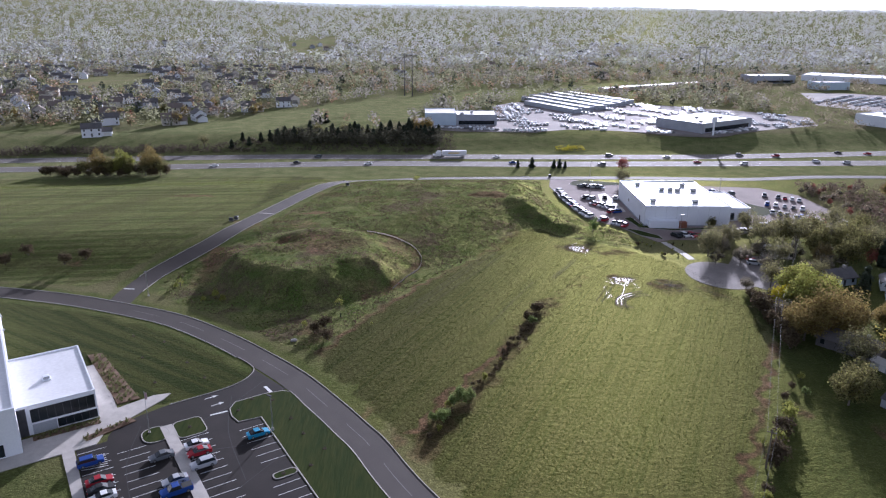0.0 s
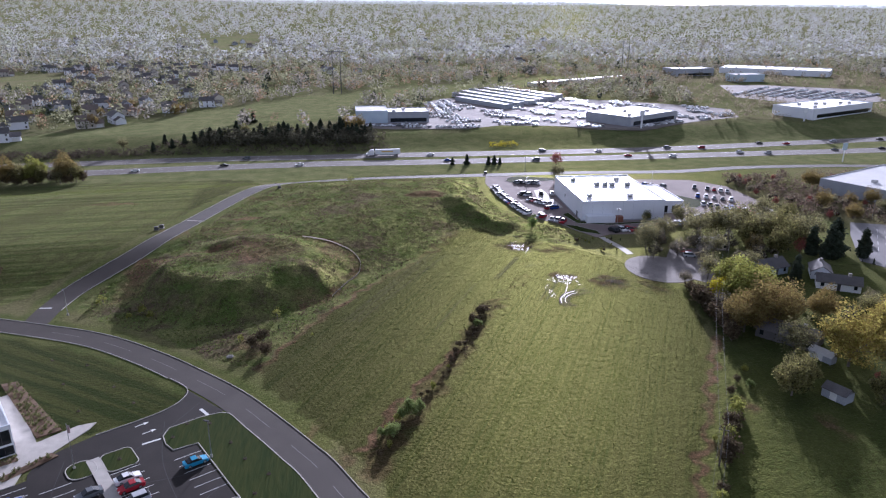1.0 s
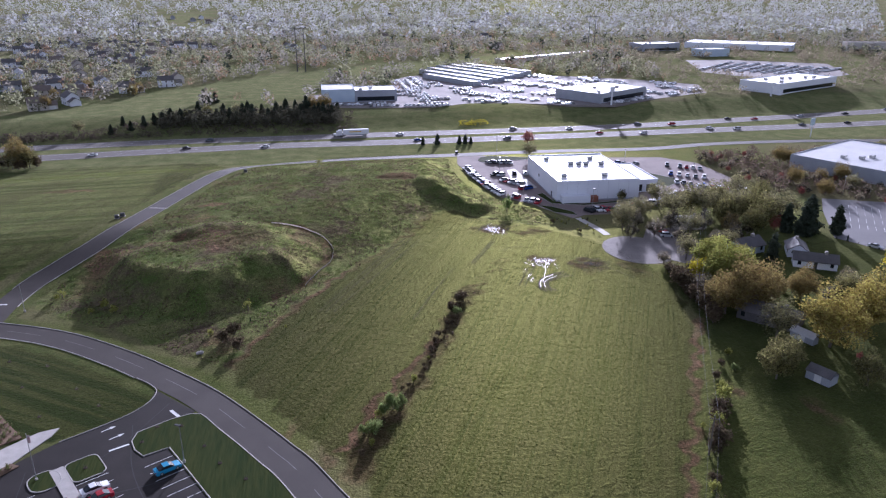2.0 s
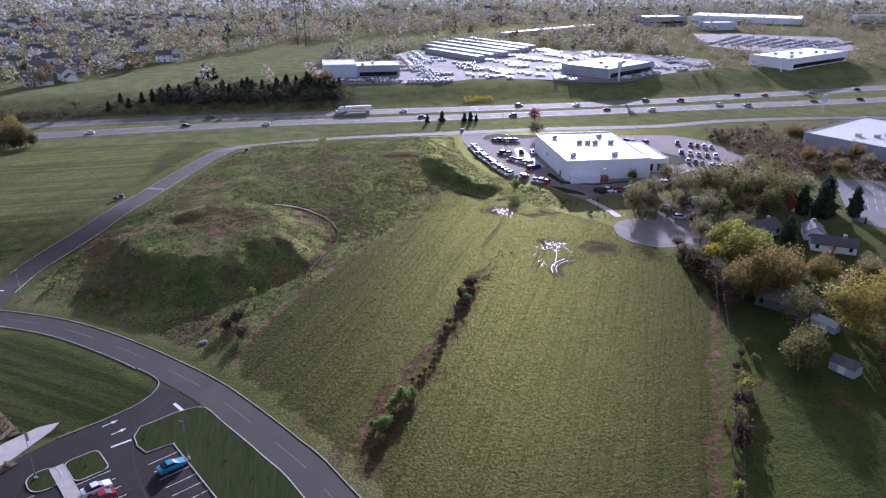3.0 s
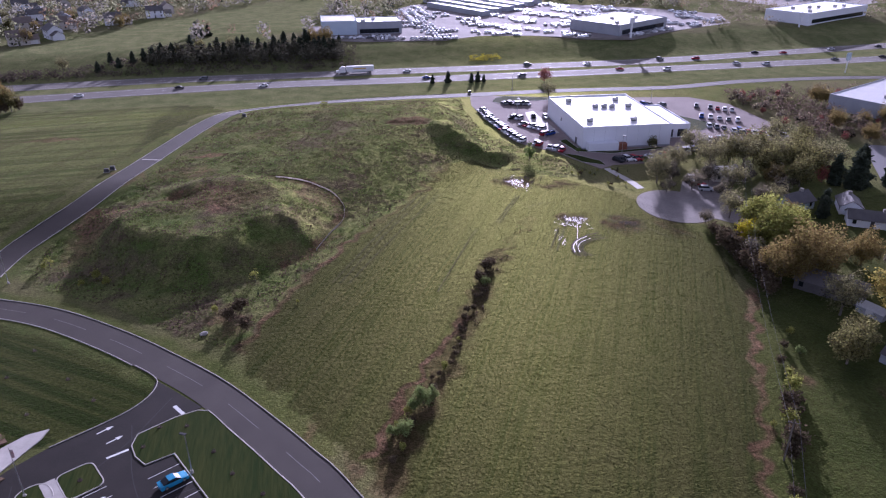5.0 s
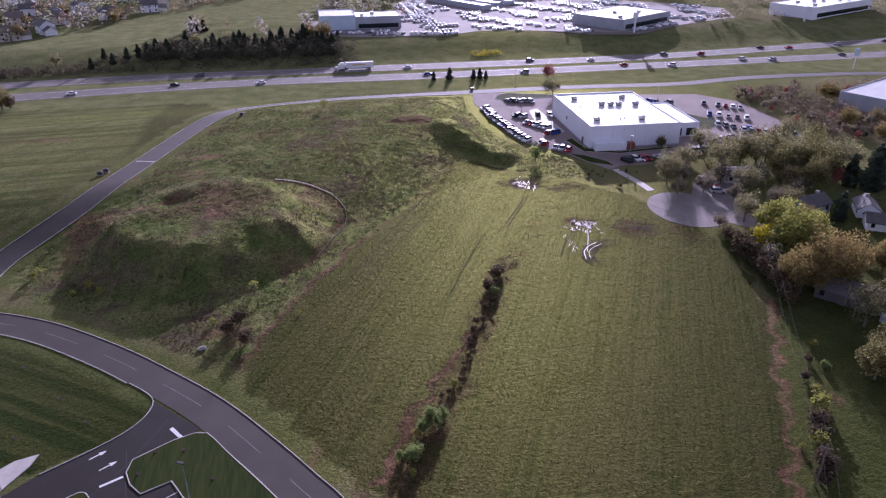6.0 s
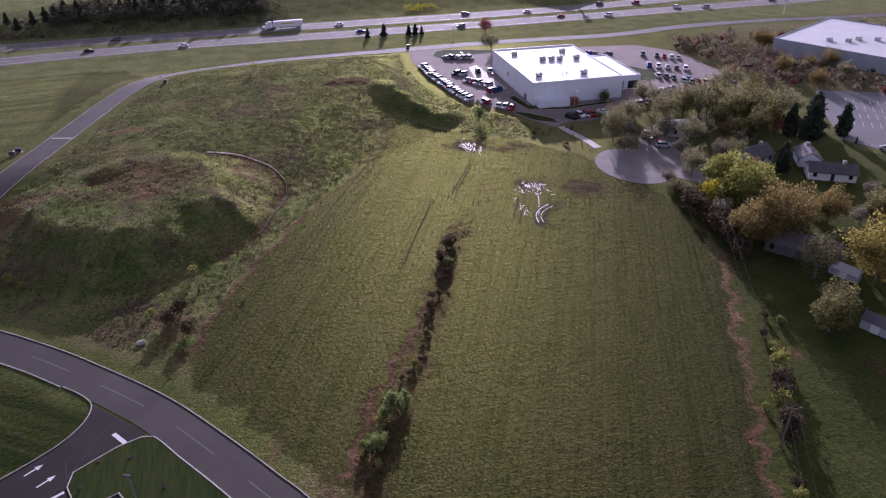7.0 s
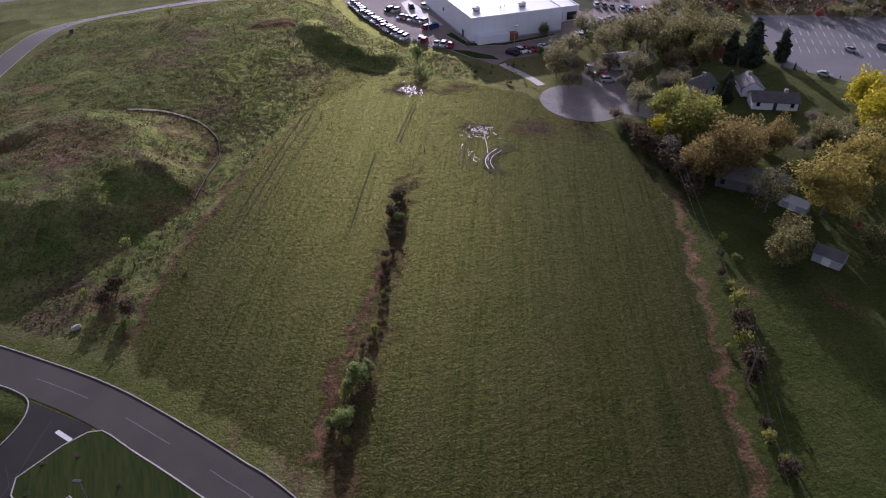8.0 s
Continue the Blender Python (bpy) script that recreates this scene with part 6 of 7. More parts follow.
for r in range(-12, 26):
    p = Vector((60, 420)) + Vector((-0.28, 0.96)) * r * 8.5
    run = []
    for k in range(0, 300, 3):
        c = p + Vector((0.96, 0.28)) * k
        ok = inside(BIG_LOT, np.array(c.x), np.array(c.y)) and wavy(c.x, c.y, 45, 6) > -0.05 and not any(inside(t, np.array(c.x), np.array(c.y)) for t in taken)
        if ok:
            run.append(c)
        elif run:
            if len(run) > 2:
                far_rows.append((tuple(run[0]), tuple(run[-1]), 2.8))
            run = []
for p, q, step in far_rows:
    p, q = Vector(p), Vector(q)
    d = (q - p).normalized()
    a = math.atan2(d.y, d.x) + 1.2
    for k in range(int((q - p).length / step)):
        if rng.random() < 0.12:
            continue
        c = p + d * step * k
        m = Matrix.Translation((c.x, c.y, Z + 0.06)) @ Matrix.Rotation(a, 4, 'Z')
        tall = rng.uniform(0, 0.3)
        v0 = len(bm.verts)
        for x0, x1, y, z0, z1, t in ((-2.3, 2.3, 0.9, 0.25, 0.85 + tall, 0.97), (-1.3, 1.7, 0.8, 0.85 + tall, 1.4 + tall, 0.72)):
            lo = [bm.verts.new(m @ Vector((x, s, z0))) for x, s in ((x0, -y), (x1, -y), (x1, y), (x0, y))]
            hi = [bm.verts.new(m @ Vector((x * t, s * t, z1))) for x, s in ((x0, -y), (x1, -y), (x1, y), (x0, y))]
            bm.faces.new(hi)
            for j in range(4):
                bm.faces.new((lo[j], lo[(j + 1) % 4], hi[(j + 1) % 4], hi[j]))
solid("parked_cars", bm, CAR_STUFF, "hundreds of parked cars in rows on far lots", "cars", "stuff")


# ---- power lines, signs, lamps ----
def pylon(x, y, h=42):
    t = thing("power_pylon", "tall steel power pylon of two braced masts", "pylon", pose(x, y, gz(x, y), 0, 0, -15), "power pylons")
    for s in (-4, 4):
        part("mast", tube(bmesh.new(), (s, 0, 0), (s, 0, h), 0.55, 0.3, 6), DARK_METAL, t)
    part("crossarm", boxes((-10, 10, -0.25, 0.25, h - 2, h - 1.4)), DARK_METAL, t)
    bm = tube(bmesh.new(), (-4, 0, h - 8), (4, 0, h - 2), 0.15, 0.15, 4)
    part("brace", tube(bm, (4, 0, h - 8), (-4, 0, h - 2), 0.15, 0.15, 4), DARK_METAL, t)
    for s in (-8.5, 0, 8.5):
        part("insulator", tube(bmesh.new(), (s, 0, h - 5), (s, 0, h - 2), 0.18, 0.18, 6), DARK_METAL, t)


pylon(3, 724)
pylon(395, 957)
pylon(-230, 600 + 560, 40)


def lamp_post(x, y, h=8.0, turn=0.0, z=0.0):
    t = thing("lamp_post", "slim pole with a box lamp head", "street lamp", pose(x, y, z, 0, 0, turn), "lamp posts")
    part("pole", tube(bmesh.new(), (0, 0, 0), (0, 0, h), 0.1, 0.07, 8), METAL, t)
    part("base", tube(bmesh.new(), (0, 0, 0), (0, 0, 0.6), 0.28, 0.26, 10), CONCRETE, t)
    part("lamp_head", boxes((-0.3, 0.9, -0.22, 0.22, h - 0.05, h + 0.15), bevel=0.04), DARK_METAL, t)
    return t


lp = lamp_post(103.9, 377.9, 8)
for x, y, z in ((91.6, 328.3, 0.12), (113.2, 266.5, 0.03), (157.5, 333, 0.03), (226.8, 265.5, 0), (253, 253, 0), (93.5, 296, 0.03), (-24.0, 128.5, 0.12), (-76, 205, 0), (-27, 331, 0), (176, 300, 0.03)):
    copy_thing(lp, pose(x, y, z, 0, 0, rng.uniform(0, 360)))
sg = thing("pole_sign", "tall white pylon sign of the dealership", "sign", pose(212, 474, Z, 0, 0, 20))
part("post", boxes((-0.5, 0.5, -0.4, 0.4, 0, 9)), WALL_WHITE, sg)
part("panel", boxes((-2, 2, -0.5, 0.5, 9, 12.5), bevel=0.1), WALL_WHITE, sg, "blank white sign panel")
sg = thing("pole_sign", "tall white pylon sign of the east dealership", "sign", pose(348, 492, Z, 0, 0, 20))
part("post", boxes((-0.5, 0.5, -0.4, 0.4, 0, 6)), WALL_WHITE, sg)
part("panel", boxes((-2, 2, -0.5, 0.5, 6, 10), bevel=0.1), WALL_WHITE, sg)
sg = thing("pole_sign", "slim sign post with a dark panel", "sign", pose(298, 380, 0, 0, 0, 10))
part("post", tube(bmesh.new(), (0, 0, 0), (0, 0, 9), 0.25, 0.25, 8), WALL_WHITE, sg)
part("panel", boxes((-1.6, 1.6, -0.3, 0.3, 7, 11), bevel=0.08), WALL_BLUE, sg, "blue and white panel")
for x, y in ((-65, 267), (-63.6, 269.2), (-24.9, 327.5), (81, 375)):
    ub = thing("utility_box", "small dark utility cabinet beside the road", "utility box", pose(x, y, gz(x, y, -0.03)), "utility boxes")
    part("cabinet", boxes((-0.7, 0.7, -0.5, 0.5, 0.1, 1.3), bevel=0.05), DARK_METAL, ub)
    part("pad", boxes((-0.9, 0.9, -0.7, 0.7, 0, 0.1)), CONCRETE, ub)

def utility_pole(x, y, h, turn):
    t = thing("utility_pole", "weathered brown wooden utility pole with a crossarm", "utility pole", pose(x, y, gz(x, y), 0, 0, turn), "poles along the field")
    part("pole", tube(bmesh.new(), (0, 0, -0.3), (0, 0, h), 0.17, 0.12, 8), BARK, t)
    part("crossarm", boxes((-0.9, 0.9, -0.06, 0.06, h - 0.75, h - 0.6)), BARK, t)
    for k in (-0.8, 0.0, 0.8):
        part("insulator", tube(bmesh.new(), (k, 0, h - 0.6 if k else h), (k, 0, h - 0.42 if k else h + 0.18), 0.06, 0.04, 6), METAL, t)


POLES = [(73.1, 112.1, 8.6), (107.5, 177, 8.6), (141.5, 232, 8.6)]
for x, y, h in POLES:
    utility_pole(x, y, h, -32)
wires = thing("power_wires", "thin dark wires sagging between the wooden poles", "wires")
for (x0, y0, h0), (x1, y1, h1) in zip([(38, 56, 8.6)] + POLES, POLES):
    for off in (-0.8, 0.8):
        bm, last = bmesh.new(), None
        for k in range(13):
            q = k / 12
            p = Vector((x0 + (x1 - x0) * q + off * 0.85, y0 + (y1 - y0) * q - off * 0.53, h0 - 0.42 - 5.2 * q * (1 - q)))
            if last:
                tube(bm, last, p, 0.02, 0.02, 4)
            last = p
        part("wire", bm, DARK_METAL, wires)

# ---- the field's small things ----
rk = bmesh.new()
bmesh.ops.create_icosphere(rk, subdivisions=2, radius=1.0)
for v in rk.verts:
    v.co = Vector((v.co.x * 1.5, v.co.y * 1.0, v.co.z * 0.7)) * (1 + 0.2 * noise.noise(v.co * 1.7)) + Vector((0, 0, 0.4))
solid("boulder", rk, ROCK, "pale boulder at the mound's foot", "rock").matrix_basis = pose(-26.3, 171.5, 0, 0, 0, 20) @ Matrix.Scale(0.65, 4)
FENCE = spline([(-11.6, 255), (-7.5, 254.3), (-2.4, 252.4), (2.5, 248.6), (6, 244.6), (8.5, 237.5), (8.5, 233), (7.6, 227.5), (3.8, 219.4), (-0.9, 208.8)], 1.2)
sf = thing("silt_fence", "low dusty silt fence around the mound", "fence")
bm = bmesh.new()
prev = None
for p in FENCE:
    z = gz(p.x, p.y)
    row = [bm.verts.new((p.x + dx, p.y, z + h)) for dx, h in ((-0.02, -0.1), (-0.02, 0.42), (0.02, 0.42), (0.02, -0.1))]
    if prev:
        for k in range(3):
            bm.faces.new((prev[k], prev[k + 1], row[k + 1], row[k]))
    prev = row
part("fabric", bm, leafy("silt_fabric", (0.5, 0.46, 0.42), (0.66, 0.62, 0.57), 0.1, 0.6), sf, "dusty pale woven fabric")
for p in FENCE[::2]:
    part("stake", tube(bmesh.new(), (p.x, p.y, gz(p.x, p.y) - 0.2), (p.x, p.y, gz(p.x, p.y) + 0.6), 0.03, 0.03, 5), BARK, sf)


def churned(name, label, mat, cx, cy, rx, ry, n, seed, z, wide=0.16):
    """Short ragged wheel scrapes, roughly along the field's rows."""
    r = random.Random(seed)
    bm = bmesh.new()
    for k in range(n):
        p = Vector((cx + r.gauss(0, rx * 0.45), cy + r.gauss(0, ry * 0.45)))
        a = radians(r.gauss(62, 16) if r.random() < 0.7 else r.gauss(-60, 22))
        ln, w, bend = r.uniform(0.8, 3.2), r.uniform(0.4, 1.0) * wide, r.gauss(0, 0.12)
        prev = None
        for q in range(7):
            s = q / 6 - 0.5
            c = p + Vector((math.cos(a + bend * s * 4), math.sin(a + bend * s * 4))) * ln * s
            d = Vector((-math.sin(a), math.cos(a))) * w * (0.25 + r.random()) * (1.15 - abs(s) * 2)
            h = z + r.uniform(-0.04, 0.03)
            row = [bm.verts.new((c.x + d.x, c.y + d.y, h)), bm.verts.new((c.x - d.x, c.y - d.y, h))]
            if prev:
                bm.faces.new((prev[0], prev[1], row[1], row[0]))
            prev = row
    bmesh.ops.recalc_face_normals(bm, faces=bm.faces[:])
    return solid(name, bm, mat, label, "rut", "structure")


churned("puddle", "bright wet clay scrapes in muddy ground", WATER, 67.3, 248, 3.2, 5.6, 60, 3, 0.17, 0.12)
churned("mud_scrapes", "dark churned mud round the wet patch", MUD, 69.5, 250, 8.5, 6.5, 90, 5, 0.17, 0.16)
churned("puddle", "bright wet clay scrapes in the field", WATER, 74.6, 213.5, 4.4, 4.2, 60, 4, 0.16, 0.12)
churned("mud_scrapes", "dark churned mud in the field", MUD, 75, 215.5, 6, 4.5, 60, 6, 0.16, 0.13)
churned("mud_scrapes", "dark churned mud near the turning circle", MUD, 89, 208.5, 8, 6, 80, 7, 0.16, 0.14)
churned("puddle", "thin wet scrapes along the rows", WATER, 67, 203, 1.0, 5, 12, 8, 0.12, 0.1)


RUT_SOIL = surf("rut_soil", (0.032, 0.034, 0.013), (0.058, 0.05, 0.024), 0.5, 0.95, 0.6, 2.5, 0, 0.1)


def rut(pts, w, mat, label, z=0.13):
    return solid("wheel_rut", ribbon(spline(pts, 0.6), w, w, lambda x, y: gz(x, y, z)), mat, label, "rut", "structure")


ARC = [(68.6, 191), (67.4, 194), (68.3, 197.6), (70.6, 200.6), (74.2, 202.8), (78.5, 204)]
for off, w, mat in ((0, 0.1, WATER), (-0.45, 0.22, MUD), (1.5, 0.06, WATER), (1.05, 0.16, MUD), (2.3, 0.13, MUD), (3.0, 0.12, MUD)):
    ln = [(x + off * (0.95 - k * 0.12), y - off * 0.22 * k) for k, (x, y) in enumerate(ARC)]
    rut(ln[(0 if mat == MUD else 1):(6 if mat == MUD else 5)], w, mat, "curved wheel rut in the field, wet clay" if mat == WATER else "curved dark wheel rut in the field", 0.17)
rut([(69.3, 198), (72.8, 206), (74.5, 211)], 0.07, WATER, "straight wet wheel rut")
for pts in ([(51.5, 217), (58, 227.5), (64, 237)], [(52.4, 216.5), (58.8, 227), (64.8, 236.4)], [(2.4, 189.4), (17, 216), (34.3, 245)], [(4.2, 188.9), (18.8, 215.4), (36.2, 244)], [(6.5, 188.8), (22, 215), (39.5, 242.8)], [(63, 196), (70, 209.5), (73, 216)], [(61.5, 197), (68.5, 210)],
            [(58, 262), (75, 256), (90, 247), (99, 235)], [(60, 264.5), (77, 258), (92, 249)], [(84, 214), (92, 207), (98, 196)], [(83, 218), (95, 209.5), (104, 196)], [(64, 226), (68, 228.5), (73, 229)], [(27, 180), (39, 203), (45, 214)]):
    rut(pts, 0.11, RUT_SOIL, "shallow brown wheel rut", 0.13)

# ---- far woods: nobody could count them ----
def woods(name, label, mat, spots, heights, seed, per=26, width=0.42, leafsize=0.17, lumps=5):
    """Many trees in one mesh: ragged crowns of jittered lumps with loose sprays round them."""
    rs = np.random.RandomState(seed)
    n = len(spots)
    sx, sy = spots[:, 0], spots[:, 1]
    base = ground_z(sx, sy)
    k = np.repeat(np.arange(n), per)
    h = heights[k]
    u = rs.normal(size=(n * per, 3))
    u /= np.linalg.norm(u, axis=1)[:, None]
    u *= 0.6 + 0.5 * rs.rand(n * per, 1)
    pts = np.stack([sx[k] + u[:, 0] * h * width, sy[k] + u[:, 1] * h * width, base[k] + h * (0.52 + 0.46 * u[:, 2])], 1)
    me = leaf_mesh(name, pts, h * leafsize * rs.uniform(0.5, 1.3, n * per), rs)
    me.materials.append(mat)
    if lumps:
        g = (1 + 5 ** 0.5) / 2
        ico = np.array([(-1, g, 0), (1, g, 0), (-1, -g, 0), (1, -g, 0), (0, -1, g), (0, 1, g), (0, -1, -g), (0, 1, -g), (g, 0, -1), (g, 0, 1), (-g, 0, -1), (-g, 0, 1)]) / 1.9
        tri = np.array([(0, 11, 5), (0, 5, 1), (0, 1, 7), (0, 7, 10), (0, 10, 11), (1, 5, 9), (5, 11, 4), (11, 10, 2), (10, 7, 6), (7, 1, 8), (3, 9, 4), (3, 4, 2), (3, 2, 6), (3, 6, 8), (3, 8, 9), (4, 9, 5), (2, 4, 11), (6, 2, 10), (8, 6, 7), (9, 8, 1)])
        k = np.repeat(np.arange(n), lumps)
        h, c = heights[k], rs.normal(size=(n * lumps, 3)) * np.array([0.5, 0.5, 0.42])
        mid = np.stack([sx[k] + c[:, 0] * h * width, sy[k] + c[:, 1] * h * width, base[k] + h * (0.48 + 0.4 * np.clip(c[:, 2], -0.9, 1.1))], 1)
        size = (h * width * rs.uniform(0.2, 0.45, n * lumps))[:, None, None]
        v = mid[:, None, :] + ico[None] * rs.uniform(0.65, 1.25, (n * lumps, 12, 1)) * size * np.array([1, 1, 0.85])
        f = (tri[None] + 12 * np.arange(n * lumps)[:, None, None]).reshape(-1, 3)
        f = f[rs.rand(len(f)) < 0.6]
        mass = bpy.data.meshes.new(name + "_mass")
        mass.from_pydata(v.reshape(-1, 3).tolist(), [], f.tolist())
        bm = bmesh.new()
        bm.from_mesh(me)
        bm.from_mesh(mass)
        bmesh.ops.delete(bm, geom=[v for v in bm.verts if not v.link_faces], context='VERTS')
        for f in bm.faces:
            f.smooth = True
        bm.to_mesh(me)
        bm.free()
    return tagged(new(name, me), label, "woods", kind="stuff")


def scatter(n, lo, hi, seed, spread=0.85):
    rs = np.random.RandomState(seed)
    y = lo + (hi - lo) * rs.rand(n) ** 0.8
    x = (rs.rand(n) * 2 - 1) * spread * (y + 60)
    ok = np.ones(n, bool)
    for poly in (STRIP_GRASS, BIG_LOT, EAST_LOT, FAR_FIELD, FAR_FIELD_B, [(205, 762), (365, 858), (355, 880), (195, 790)], [(150, 560), (320, 600), (430, 960), (700, 900), (600, 560), (440, 480), (330, 480)]):
        ok &= ~inside(poly, x, y)
    ok &= wavy(x, y, 210, seed % 3) > -0.6
    for a, c in spots:
        ok &= ((x - a) ** 2 + (y - c + 4) ** 2 > 150)
    return np.stack([x, y], 1)[ok]


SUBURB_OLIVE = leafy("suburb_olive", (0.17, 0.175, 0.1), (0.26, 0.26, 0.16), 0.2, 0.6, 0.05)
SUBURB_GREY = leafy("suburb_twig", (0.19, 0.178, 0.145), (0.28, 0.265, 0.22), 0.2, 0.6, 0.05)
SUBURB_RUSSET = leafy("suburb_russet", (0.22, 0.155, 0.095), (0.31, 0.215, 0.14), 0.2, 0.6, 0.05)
# far grey leaves, lightened to carry haze in their own colour
HAZED_WOODS_GREY = leafy("haze_greyed_woods", (0.34, 0.35, 0.345), (0.44, 0.45, 0.445), 0.12, 0.6, 0.3)
rs = np.random.RandomState(2)
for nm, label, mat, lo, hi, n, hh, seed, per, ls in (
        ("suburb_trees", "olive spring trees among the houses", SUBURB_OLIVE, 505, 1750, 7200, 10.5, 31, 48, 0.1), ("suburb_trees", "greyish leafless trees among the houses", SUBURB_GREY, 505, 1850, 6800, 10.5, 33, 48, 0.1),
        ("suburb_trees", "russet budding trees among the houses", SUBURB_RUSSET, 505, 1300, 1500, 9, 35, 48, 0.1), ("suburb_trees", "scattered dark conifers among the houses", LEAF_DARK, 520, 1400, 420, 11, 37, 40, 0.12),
        ("far_woods", "far grey woodland with haze mixed into its colour", HAZED_WOODS_GREY, 1050, 4700, 12500, 17, 41, 22, 0.13), ("far_woods", "far olive woodland with haze mixed into its colour", HAZED_WOODS_OLIVE, 1050, 4700, 9000, 17, 43, 22, 0.13)):
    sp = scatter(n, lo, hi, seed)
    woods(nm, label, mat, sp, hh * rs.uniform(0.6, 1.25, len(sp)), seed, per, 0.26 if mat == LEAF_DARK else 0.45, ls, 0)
bx = rs.uniform(-520, 34, 2400)
by = line_y(HWY_FAR, bx) + 12 + (14 + 22 * smooth01((bx + 130) / 60)) * rs.rand(2400)
BRUSH = leafy("dark_brush", (0.08, 0.065, 0.05), (0.13, 0.105, 0.08), 0.3, 0.3)
woods("bank_brush", "dense brown brush on the highway bank", BRUSH, np.stack([bx, by], 1), rs.uniform(1.2, 3.4, 2400), 51, 18, 0.75, 0.16, 0)
bx = rs.uniform(-85, 26, 420)
by = line_y(HWY_FAR, bx) + 26 + 20 * rs.rand(420)
THICKET = leafy("dark_thicket", (0.085, 0.085, 0.06), (0.14, 0.13, 0.085), 0.35, 0.35)
woods("bank_thicket", "dark tangled thicket on the highway bank", THICKET, np.stack([bx, by], 1), rs.uniform(2.5, 7.5, 420), 55, 60, 0.4, 0.085, 0)
tx, ty = rs.uniform(190, 345, 2600), rs.uniform(222, 352, 2600)
ok = ~inside([(228, 320), (262, 225), (345, 255), (310, 352)], tx, ty) & ~((ty < 270 - (tx - 212) * 0.1) & (tx < 275) & (tx + ty < 485)) & (ty < 345 - np.maximum(0, tx - 240) * 0.1) & ((tx > 201) | (ty < 268)) & (wavy(tx, ty, 14, 3) > -0.45)
woods("scrub_thicket", "brown leafless brush and saplings beside the lots", leafy("scrub_twigs", (0.12, 0.09, 0.07), (0.2, 0.15, 0.11), 0.35, 0.4), np.stack([tx, ty], 1)[ok], rs.uniform(1.5, 5.5, ok.sum()), 57, 34, 0.5, 0.1, 0)
yx = np.stack([rs.uniform(100, 118, 60), rs.uniform(449, 459, 60)], 1)
woods("forsythia_patch", "bright yellow flowering bushes on the bank", LEAF_BRIGHT, yx, rs.uniform(0.8, 1.6, 60), 53, 20, 0.8, 0.2, 0)

HALLS = [[(15, 516), (70, 516), (70, 556), (12, 556)], [(200, 474), (262, 512), (236, 552), (176, 518)], [(355, 490), (445, 528), (430, 570), (335, 535)], [(515, 930), (632, 845), (668, 885), (550, 975)], [(430, 878), (496, 890), (490, 925), (425, 915)], [(466, 796), (512, 800), (510, 828), (464, 824)], [(685, 826), (785, 792), (795, 812), (692, 850)]]
tx, ty = rs.uniform(270, 800, 4200), rs.uniform(470, 960, 4200)
ok = (ty > line_y(HWY_FAR, tx) + 55) & (wavy(tx, ty, 60, 4) + 0.6 * wavy(tx, ty, 19, 5) > 0.1)
for poly in [BIG_LOT, EAST_LOT] + HALLS:
    ok &= ~inside(poly, tx, ty)
woods("lot_trees", "brownish leafless trees and hedges between the far lots", leafy("hedge_twigs", (0.22, 0.19, 0.13), (0.3, 0.26, 0.18), 0.15, 0.55, 0.3), np.stack([tx, ty], 1)[ok], rs.uniform(3, 8.5, ok.sum()), 59, 40, 0.42, 0.09, 3)


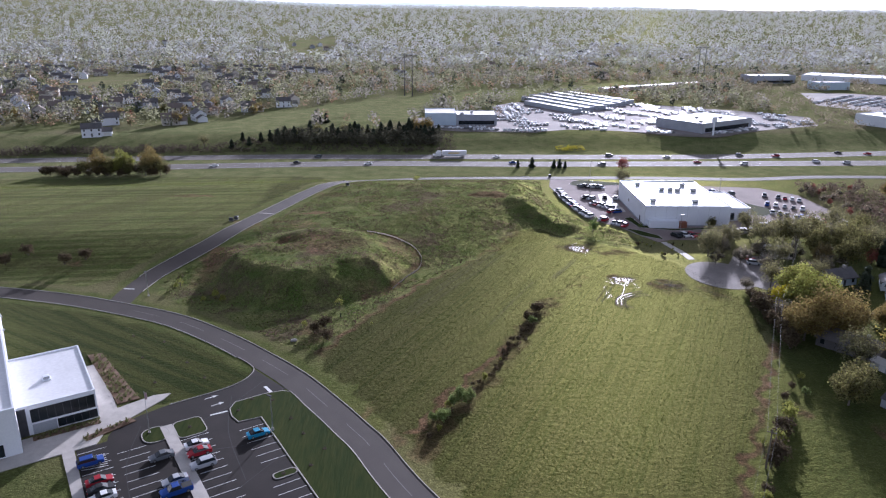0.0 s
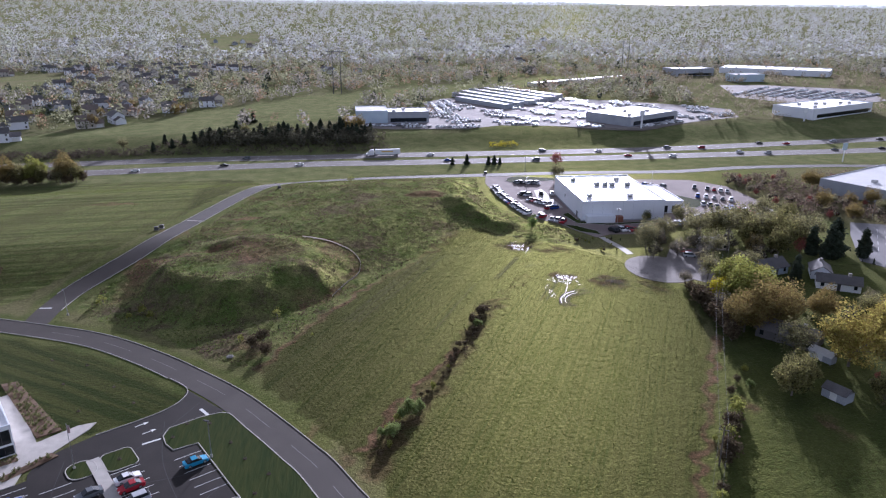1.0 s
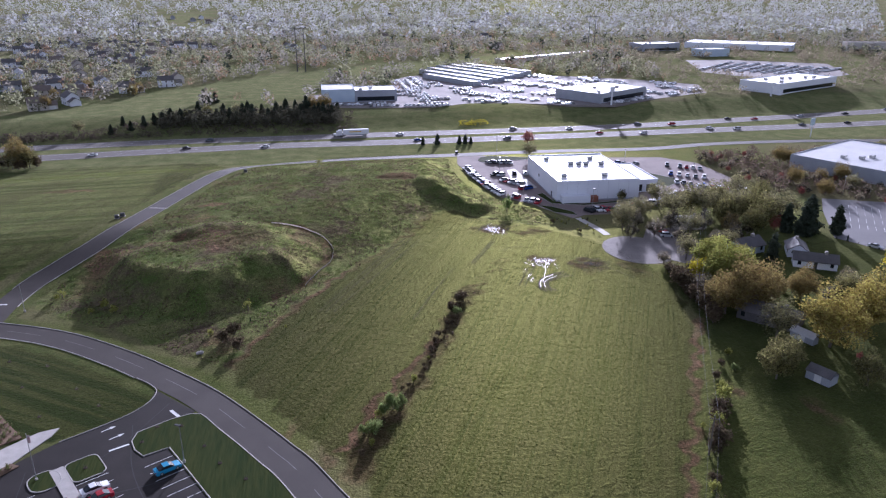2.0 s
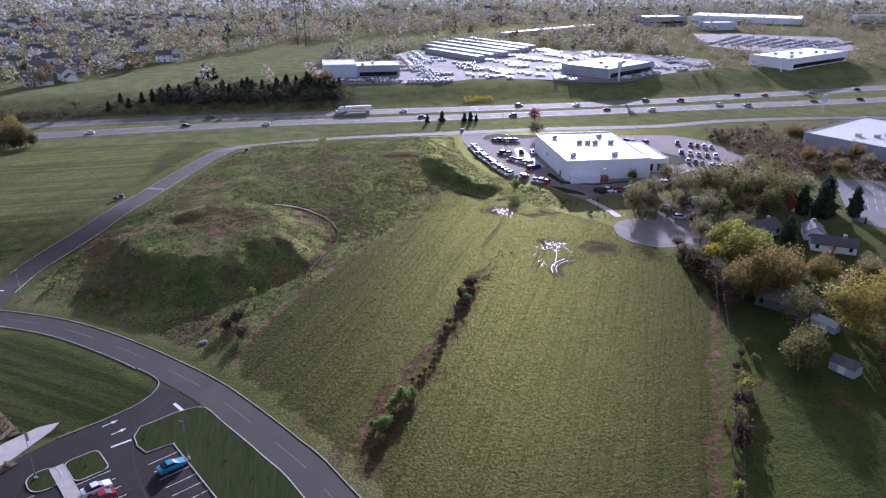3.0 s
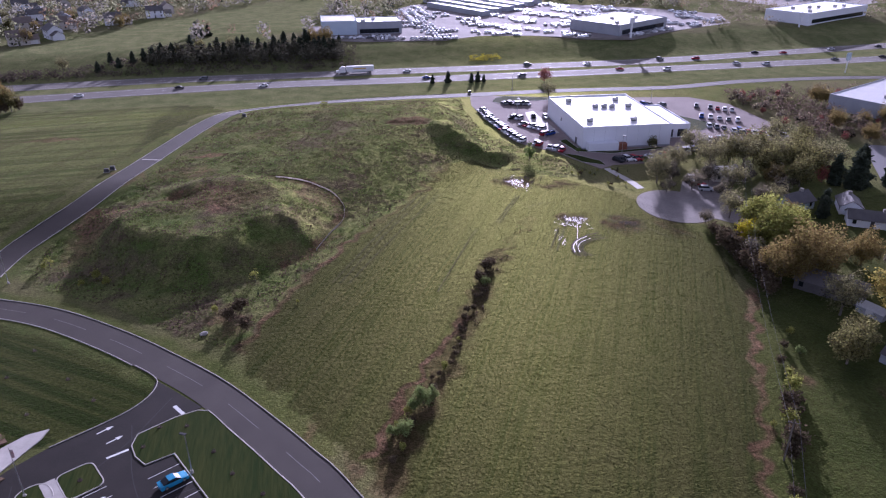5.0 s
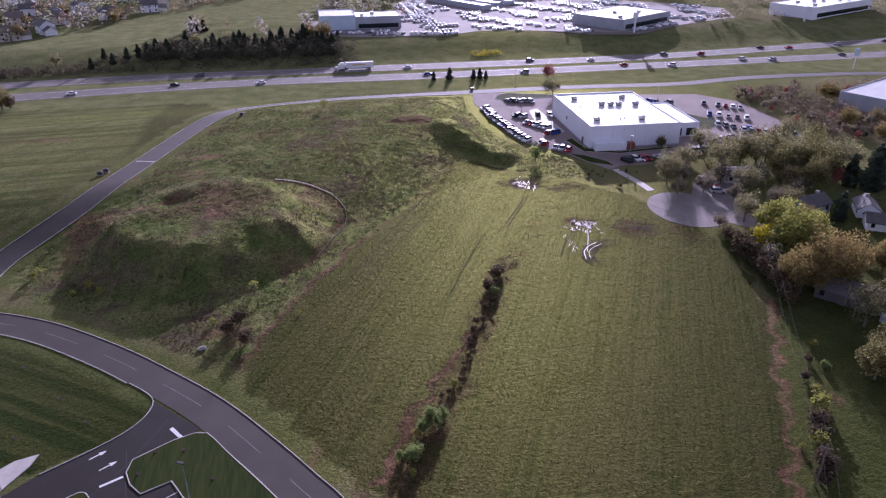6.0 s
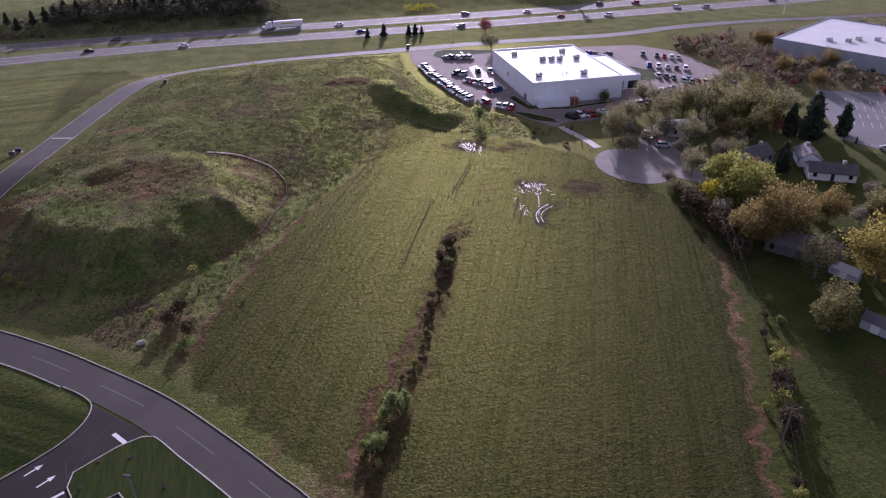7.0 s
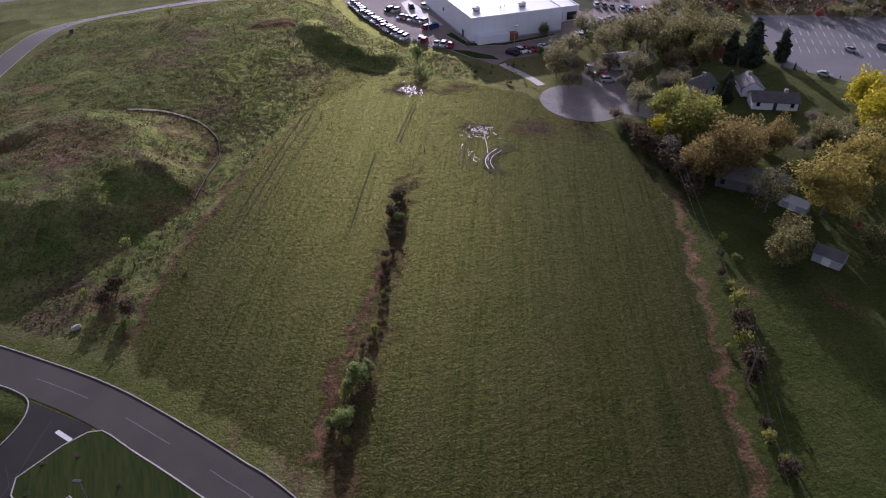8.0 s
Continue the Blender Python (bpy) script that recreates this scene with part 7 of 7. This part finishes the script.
# ---- glowing backdrop of far hills, haze painted into its colour ----
def backdrop():
    bm = bmesh.new()
    R, prev = 5050.0, None
    for k in range(121):
        a = radians(-58 + 116 * k / 120)
        ridge = 178 - 34 * math.tanh(a * 2.6) + 8 * math.sin(a * 9) + 5 * math.sin(a * 23 + 1)
        row = [bm.verts.new((R * math.sin(a), R * math.cos(a), z)) for z in (-10, ridge)]
        if prev:
            bm.faces.new((prev[0], row[0], row[1], prev[1]))
        prev = row
    m = bpy.data.materials.new("painted_haze_glow")
    m.use_nodes = True
    n, l = m.node_tree.nodes, m.node_tree.links
    n.remove(n["Principled BSDF"])
    em = n.new("ShaderNodeEmission")
    geo = n.new("ShaderNodeNewGeometry")
    sep = n.new("ShaderNodeSeparateXYZ")
    l.new(geo.outputs["Position"], sep.inputs[0])
    sc = n.new("ShaderNodeVectorMath")
    sc.operation = 'MULTIPLY'
    sc.inputs[1].default_value = (0.02, 0.02, 0.09)
    l.new(geo.outputs["Position"], sc.inputs[0])
    t = n.new("ShaderNodeTexNoise")
    t.inputs["Scale"].default_value, t.inputs["Detail"].default_value = 1.0, 9
    t.inputs["Roughness"].default_value = 0.68
    l.new(sc.outputs[0], t.inputs["Vector"])
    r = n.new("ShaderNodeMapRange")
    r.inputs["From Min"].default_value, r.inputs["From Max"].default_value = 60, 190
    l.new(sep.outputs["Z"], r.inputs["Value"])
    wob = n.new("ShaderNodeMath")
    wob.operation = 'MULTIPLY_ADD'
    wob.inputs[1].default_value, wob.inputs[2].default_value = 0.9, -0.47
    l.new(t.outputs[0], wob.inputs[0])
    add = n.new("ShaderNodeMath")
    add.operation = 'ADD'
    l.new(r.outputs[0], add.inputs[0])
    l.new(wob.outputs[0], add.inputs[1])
    # painted haze: the glow gets paler with height
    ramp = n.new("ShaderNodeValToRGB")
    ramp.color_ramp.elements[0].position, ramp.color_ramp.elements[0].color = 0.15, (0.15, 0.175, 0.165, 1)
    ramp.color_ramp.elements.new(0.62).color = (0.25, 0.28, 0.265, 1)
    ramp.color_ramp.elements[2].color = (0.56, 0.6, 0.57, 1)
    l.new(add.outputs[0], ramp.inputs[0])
    # painted glare: brighter towards the sun's side on the right
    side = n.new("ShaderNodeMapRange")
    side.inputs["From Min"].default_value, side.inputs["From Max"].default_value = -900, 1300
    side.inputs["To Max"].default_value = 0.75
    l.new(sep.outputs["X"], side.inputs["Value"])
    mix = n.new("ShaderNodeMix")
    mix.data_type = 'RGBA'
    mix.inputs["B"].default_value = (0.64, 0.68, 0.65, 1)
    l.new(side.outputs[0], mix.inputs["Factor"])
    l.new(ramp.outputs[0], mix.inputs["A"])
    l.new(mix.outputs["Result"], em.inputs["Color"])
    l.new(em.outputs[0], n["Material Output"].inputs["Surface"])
    solid("backdrop", bm, m, "glowing hills on the horizon with painted haze", "backdrop", "structure")


backdrop()
